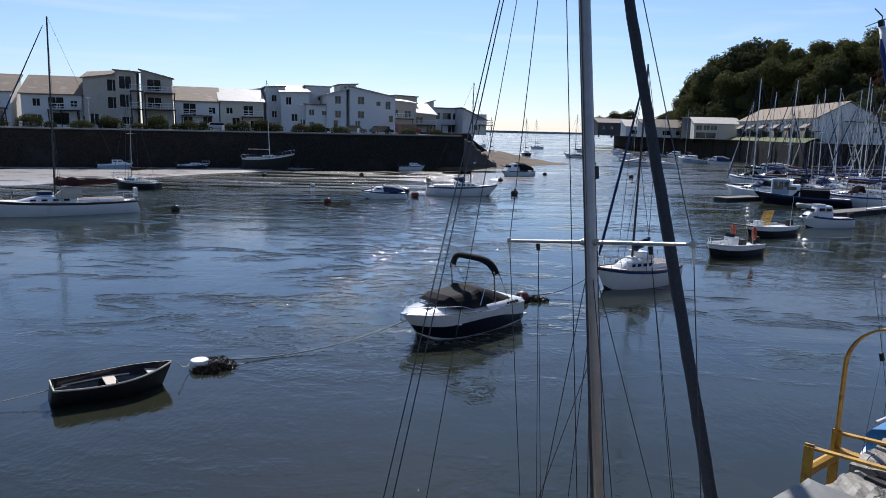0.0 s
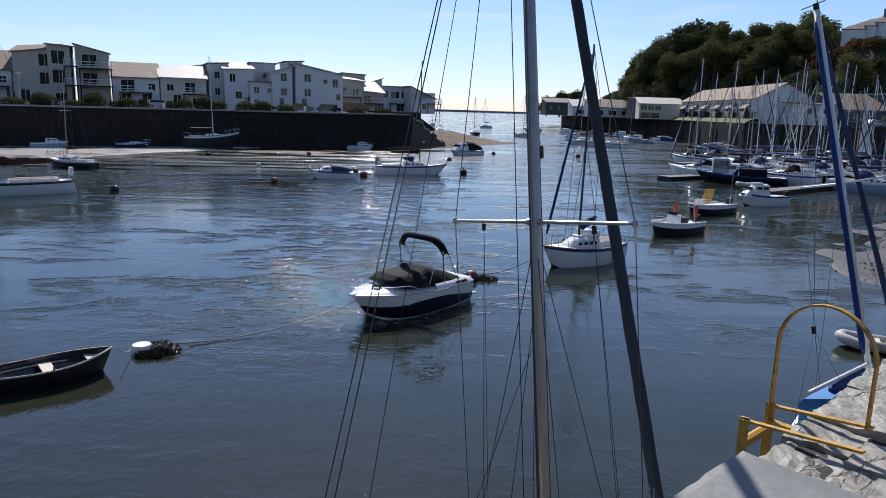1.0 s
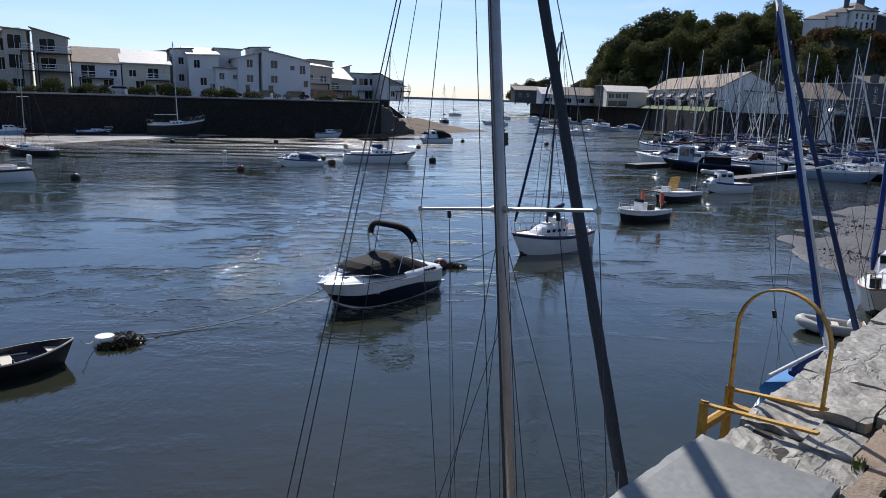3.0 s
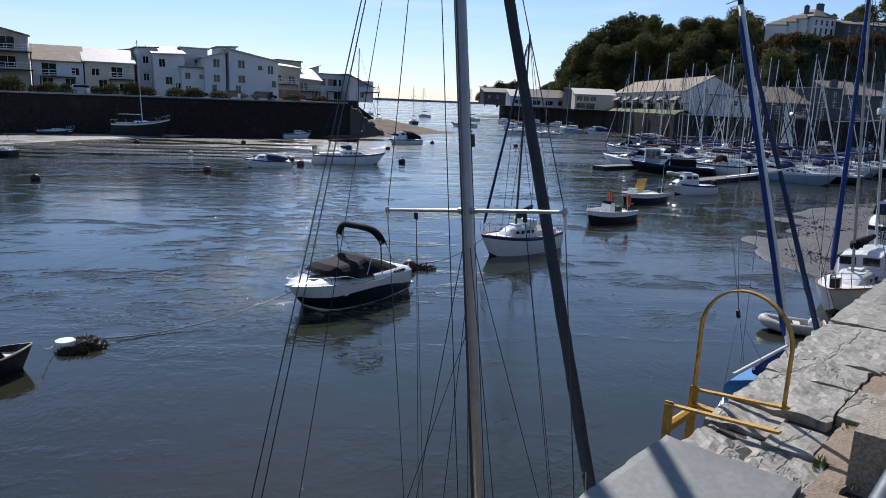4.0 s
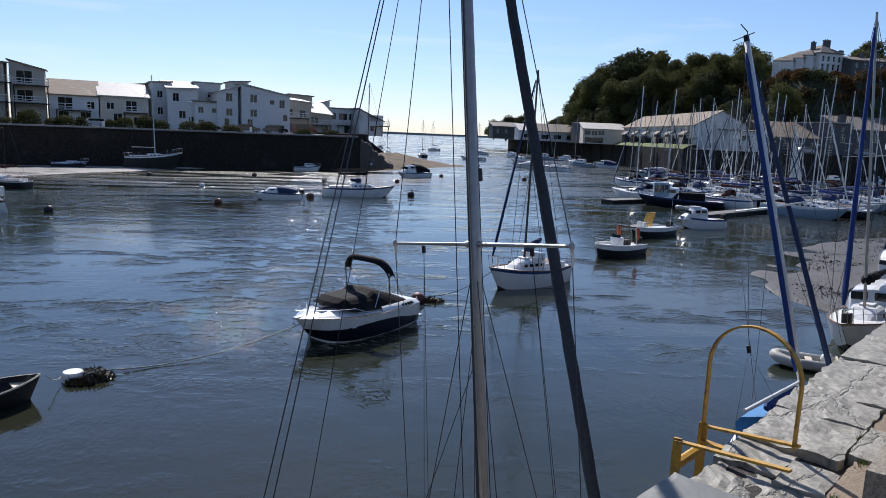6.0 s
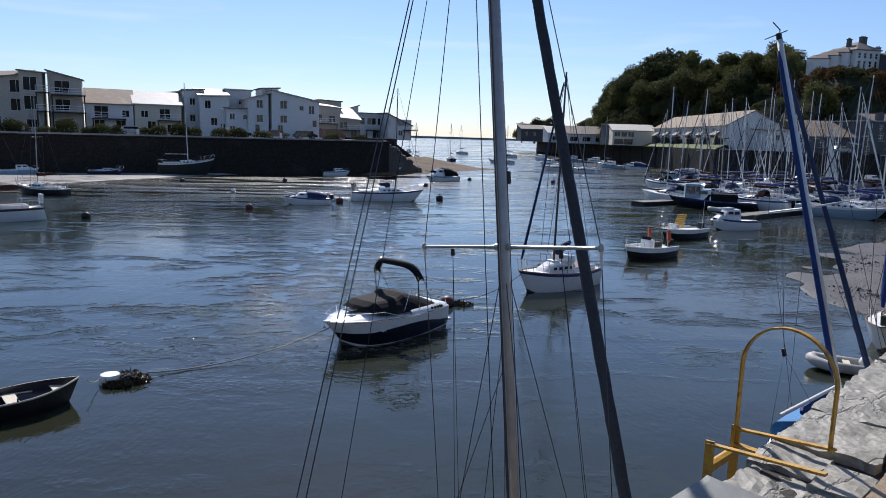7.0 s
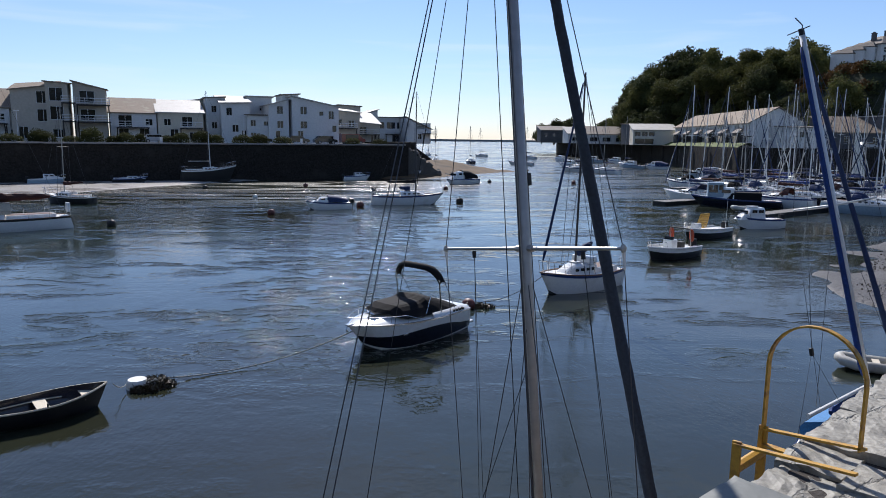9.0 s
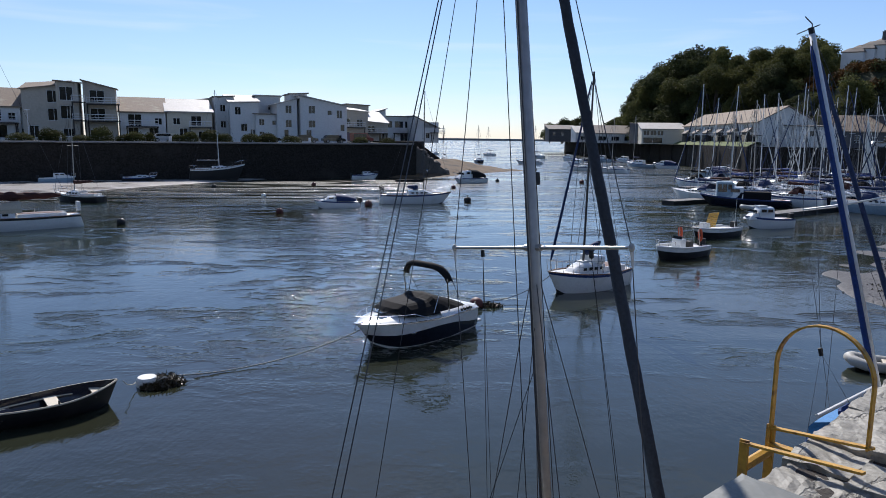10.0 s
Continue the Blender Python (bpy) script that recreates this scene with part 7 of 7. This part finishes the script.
for j in range(14):
    z = -6.9 + 6.75 * j / 13
    rows.append([(-12 + i * 0.55, 0.03 + 0.06 * noise.noise(Vector((i * 1.3, j * 1.7, 0))), z) for i in range(80)])
strip(bm, rows)
part("quay_face", bm, "quay_stone", quay)


def flag(x0, x1, y0, y1, h, material, seed, rough=0.012, steps=0.0, name="flagstone", jag=0.02, n=0.04):
    """One paving stone: uneven top, broken edges, sides going down into the joint."""
    x0, x1, y0, y1 = x0 - 0.008, x1 + 0.008, y0 - 0.008, y1 + 0.008
    nx, ny = max(4, int((x1 - x0) / n)), max(4, int((y1 - y0) / n))
    bm = bmesh.new()
    top = []
    for j in range(ny + 1):
        r = []
        for i in range(nx + 1):
            x, y = x0 + (x1 - x0) * i / nx, y0 + (y1 - y0) * j / ny
            ed = min(i, nx - i, j, ny - j)
            q = Vector((x * 3.1, y * 3.1, seed))
            z = h + rough * noise.noise(q * 2.2) + rough * 0.5 * noise.noise(q * 7) + rough * 0.35 * noise.noise(q * 17)
            if steps:
                z -= steps * round(max(0, noise.noise(Vector((x * 2.0 + seed, y * 3.4, seed))) + 0.15) * 4) / 4
            if ed == 0:
                x += jag * noise.noise(Vector((x * 9, y * 9, seed + 1)))
                y += jag * noise.noise(Vector((x * 9, y * 9, seed + 5)))
                z -= 0.002 + 0.01 * abs(noise.noise(Vector((x * 6, y * 6, seed + 2))))
            r.append((x, y, z))
        top.append(r)
    strip(bm, top)
    ring = top[0] + [r[-1] for r in top[1:]] + top[-1][-2::-1] + [r[0] for r in top[-2:0:-1]]
    strip(bm, [[(x, y, -0.12) for x, y, z in ring + ring[:1]], ring + ring[:1]])
    bmesh.ops.recalc_face_normals(bm, faces=bm.faces[:])
    return part(name, bm, material, quay)


flag(-2.6, 0.09, -0.62, 0.03, 0.035, "slab", 1, 0.002, 0, jag=0.012)
flag(0.13, 0.62, -0.36, 0.0, -0.05, "slate", 2, 0.025, 0.04, jag=0.022)
flag(0.15, 0.5, -0.62, -0.38, -0.04, "slate", 3, 0.02, 0.03, jag=0.022)
flag(0.64, 1.0, -0.3, 0.03, -0.045, "slate", 4, 0.02, 0.03, jag=0.022)
flag(0.52, 0.86, -0.55, -0.33, -0.02, "slate", 5, 0.015, 0.03, jag=0.022)
flag(1.02, 1.62, -0.5, 0.02, -0.01, "slate", 6, 0.014, 0.025, jag=0.022)
flag(0.2, 0.62, -0.745, -0.64, -0.03, "concrete", 7, 0.006)
flag(0.53, 1.12, -0.745, -0.57, -0.025, "concrete", 8, 0.006)
flag(1.14, 1.66, -0.745, -0.53, 0.0, "slate", 9, 0.01, 0.01)
flag(1.64, 2.1, -0.5, 0.03, 0.01, "slate", 10, 0.014, 0.04, jag=0.022)
flag(1.68, 2.15, -0.745, -0.53, -0.02, "concrete", 11, 0.006)
flag(2.12, 3.2, -0.55, 0.02, 0.01, "slate", 12, 0.016, 0.03, jag=0.022)
flag(2.17, 3.0, -0.745, -0.58, 0.0, "slate", 13, 0.01, 0.01)
flag(3.22, 4.1, -0.5, 0.03, 0.02, "slate", 14, 0.016, 0.03, jag=0.022, n=0.1)
flag(3.03, 4.1, -0.745, -0.53, 0.0, "slate", 15, 0.01, 0.01, n=0.1)
flag(4.12, 5.3, -0.745, 0.03, 0.015, "slate", 16, 0.016, 0.03, jag=0.022, n=0.12)
for i in range(12):
    flag(5.33 + i * 1.5, 6.8 + i * 1.5, -0.745, 0.03, 0.01, "slate", 17 + i, 0.016, 0.02, jag=0.022, n=0.2)
for i in range(5):
    flag(-4.2 - i * 1.6, -2.63 - i * 1.6, -0.745, 0.03, 0.01, "slate", 40 + i, 0.016, 0.02, jag=0.022, n=0.2)
for i in range(6):
    flag(-2.4 + i * 0.5 - 0.4, -2.4 + i * 0.5 + 0.08, -1.5, -0.65, 0.0, "concrete", 50 + i, 0.006, n=0.15)
# raised concrete kerb
for i in range(9):
    a = 0.39 + i * 1.9
    flag(a, a + 1.88, -1.09, -0.755, 0.25, "kerb", 60 + i, 0.005, name="kerbstone", jag=0.01, n=0.15)

# weeds in the joints
rng = random.Random(3)
for k, (cx, cy) in enumerate(((0.42, -0.79), (0.5, -0.6), (1.33, -0.52), (1.45, -0.51), (0.62, -0.78), (1.12, -0.6))):
    vs, fs = [], []
    for i in range(60):
        x, y, a = cx + rng.gauss(0, 0.04), cy + rng.gauss(0, 0.012), rng.uniform(0, 6.28)
        hh = rng.uniform(0.0, 0.022)
        o = len(vs)
        vs += [(x, y, -0.04), (x + 0.008 * math.cos(a), y + 0.008 * math.sin(a), -0.04), (x + 0.02 * math.cos(a + 1), y + 0.02 * math.sin(a + 1), hh - 0.01)]
        fs.append((o, o + 1, o + 2))
    me = bpy.data.meshes.new("joint_weed")
    me.from_pydata(vs, [], fs)
    me.materials.append(M["moss"])
    tagged(new("joint_weed", me), "small green weed tuft in a paving joint", "weed", kind="stuff").matrix_world = QE

# yellow ladder head with hoop
lad = thing("quay_ladder", QE, "chipped yellow steel ladder head with tall hoop at the quay edge", "ladder")


def flatbar(bm, pts, w, d, side):
    """A flat steel bar along points, w wide across side and d thick."""
    side = Vector(side).normalized()
    pts = [Vector(p) for p in pts]
    rings = []
    for i, p in enumerate(pts):
        t = (pts[min(i + 1, len(pts) - 1)] - pts[max(i - 1, 0)]).normalized()
        nn = t.cross(side).normalized()
        rings.append([bm.verts.new(p + side * a * w / 2 + nn * b * d / 2) for a, b in ((-1, -1), (1, -1), (1, 1), (-1, 1))])
    for u, v in zip(rings, rings[1:]):
        for k in range(4):
            bm.faces.new((u[k], u[(k + 1) % 4], v[(k + 1) % 4], v[k]))
    bm.faces.new(rings[0][::-1])
    bm.faces.new(rings[-1])
    bmesh.ops.recalc_face_normals(bm, faces=bm.faces[:])
    return bm


# far side: inner foot, outer top; near side: inner foot, outer top
FI, FO = Vector((0.913, -0.297, 0.02)), Vector((1.0, 0.26, -0.05))
NI, NO = Vector((0.547, -0.343, 0.02)), Vector((0.652, 0.268, -0.05))
AC = (FO - FI).normalized()
SD = Vector((AC.y, -AC.x, 0))
HR, HZ = 0.285, 0.375
mid = (FI + FO) / 2
hoop = [FO + Vector((0, 0, -0.2)), FO + Vector((0, 0, 0.25)), Vector((FO.x, FO.y, HZ - 0.03))]
hoop += [Vector((mid.x, mid.y, 0)) + Vector((AC.x, AC.y, 0)) * HR * math.cos(a) + Vector((0, 0, HZ + HR * math.sin(a))) for a in [math.pi * q / 16 for q in range(17)]]
hoop += [Vector((FI.x, FI.y, HZ - 0.05)), FI]
part("hoop", flatbar(bmesh.new(), hoop, 0.035, 0.012, SD), "yellow", lad, "yellow hoop of flat steel bar")
part("rail", flatbar(bmesh.new(), [FI - AC * 0.03 + Vector((0, 0, 0.02)), FO + AC * 0.01], 0.035, 0.014, SD), "yellow", lad)
part("rail", flatbar(bmesh.new(), [NI - AC * 0.05 + Vector((0, 0, 0.02)), NO + AC * 0.02], 0.035, 0.014, SD), "yellow", lad)
for top in (FO, NO):
    part("stringer", flatbar(bmesh.new(), [top + Vector((0, 0, 0.02)), top + Vector((0, 0, -5.4))], 0.055, 0.016, AC), "yellow", lad)
for i in range(18):
    dz = Vector((0, 0, -0.15 - i * 0.29))
    part("rung", bar([NO + dz, FO + dz], 0.018 if i else 0.032, 8), "yellow", lad)
part("wall_bracket", flatbar(bmesh.new(), [FO + Vector((0, 0, -0.1)), FO - AC * 0.26 + Vector((0, 0, -0.12))], 0.05, 0.014, SD), "yellow", lad)

# steel hand rail on the quay
hr = thing("handrail", QE, "grey galvanised tube handrail along the quay", "handrail")
part("top_rail", bar([(-3.0, -1.17, 0.99), (0, -1.17, 0.99), (14, -1.17, 0.99)], 0.024, 16), "galv", hr, smooth=True)
for x in (-2.9, 5.2, 9.2, 13.2):
    part("post", bar([(x, -1.17, 0.0), (x, -1.17, 0.99)], 0.024, 12), "galv", hr)
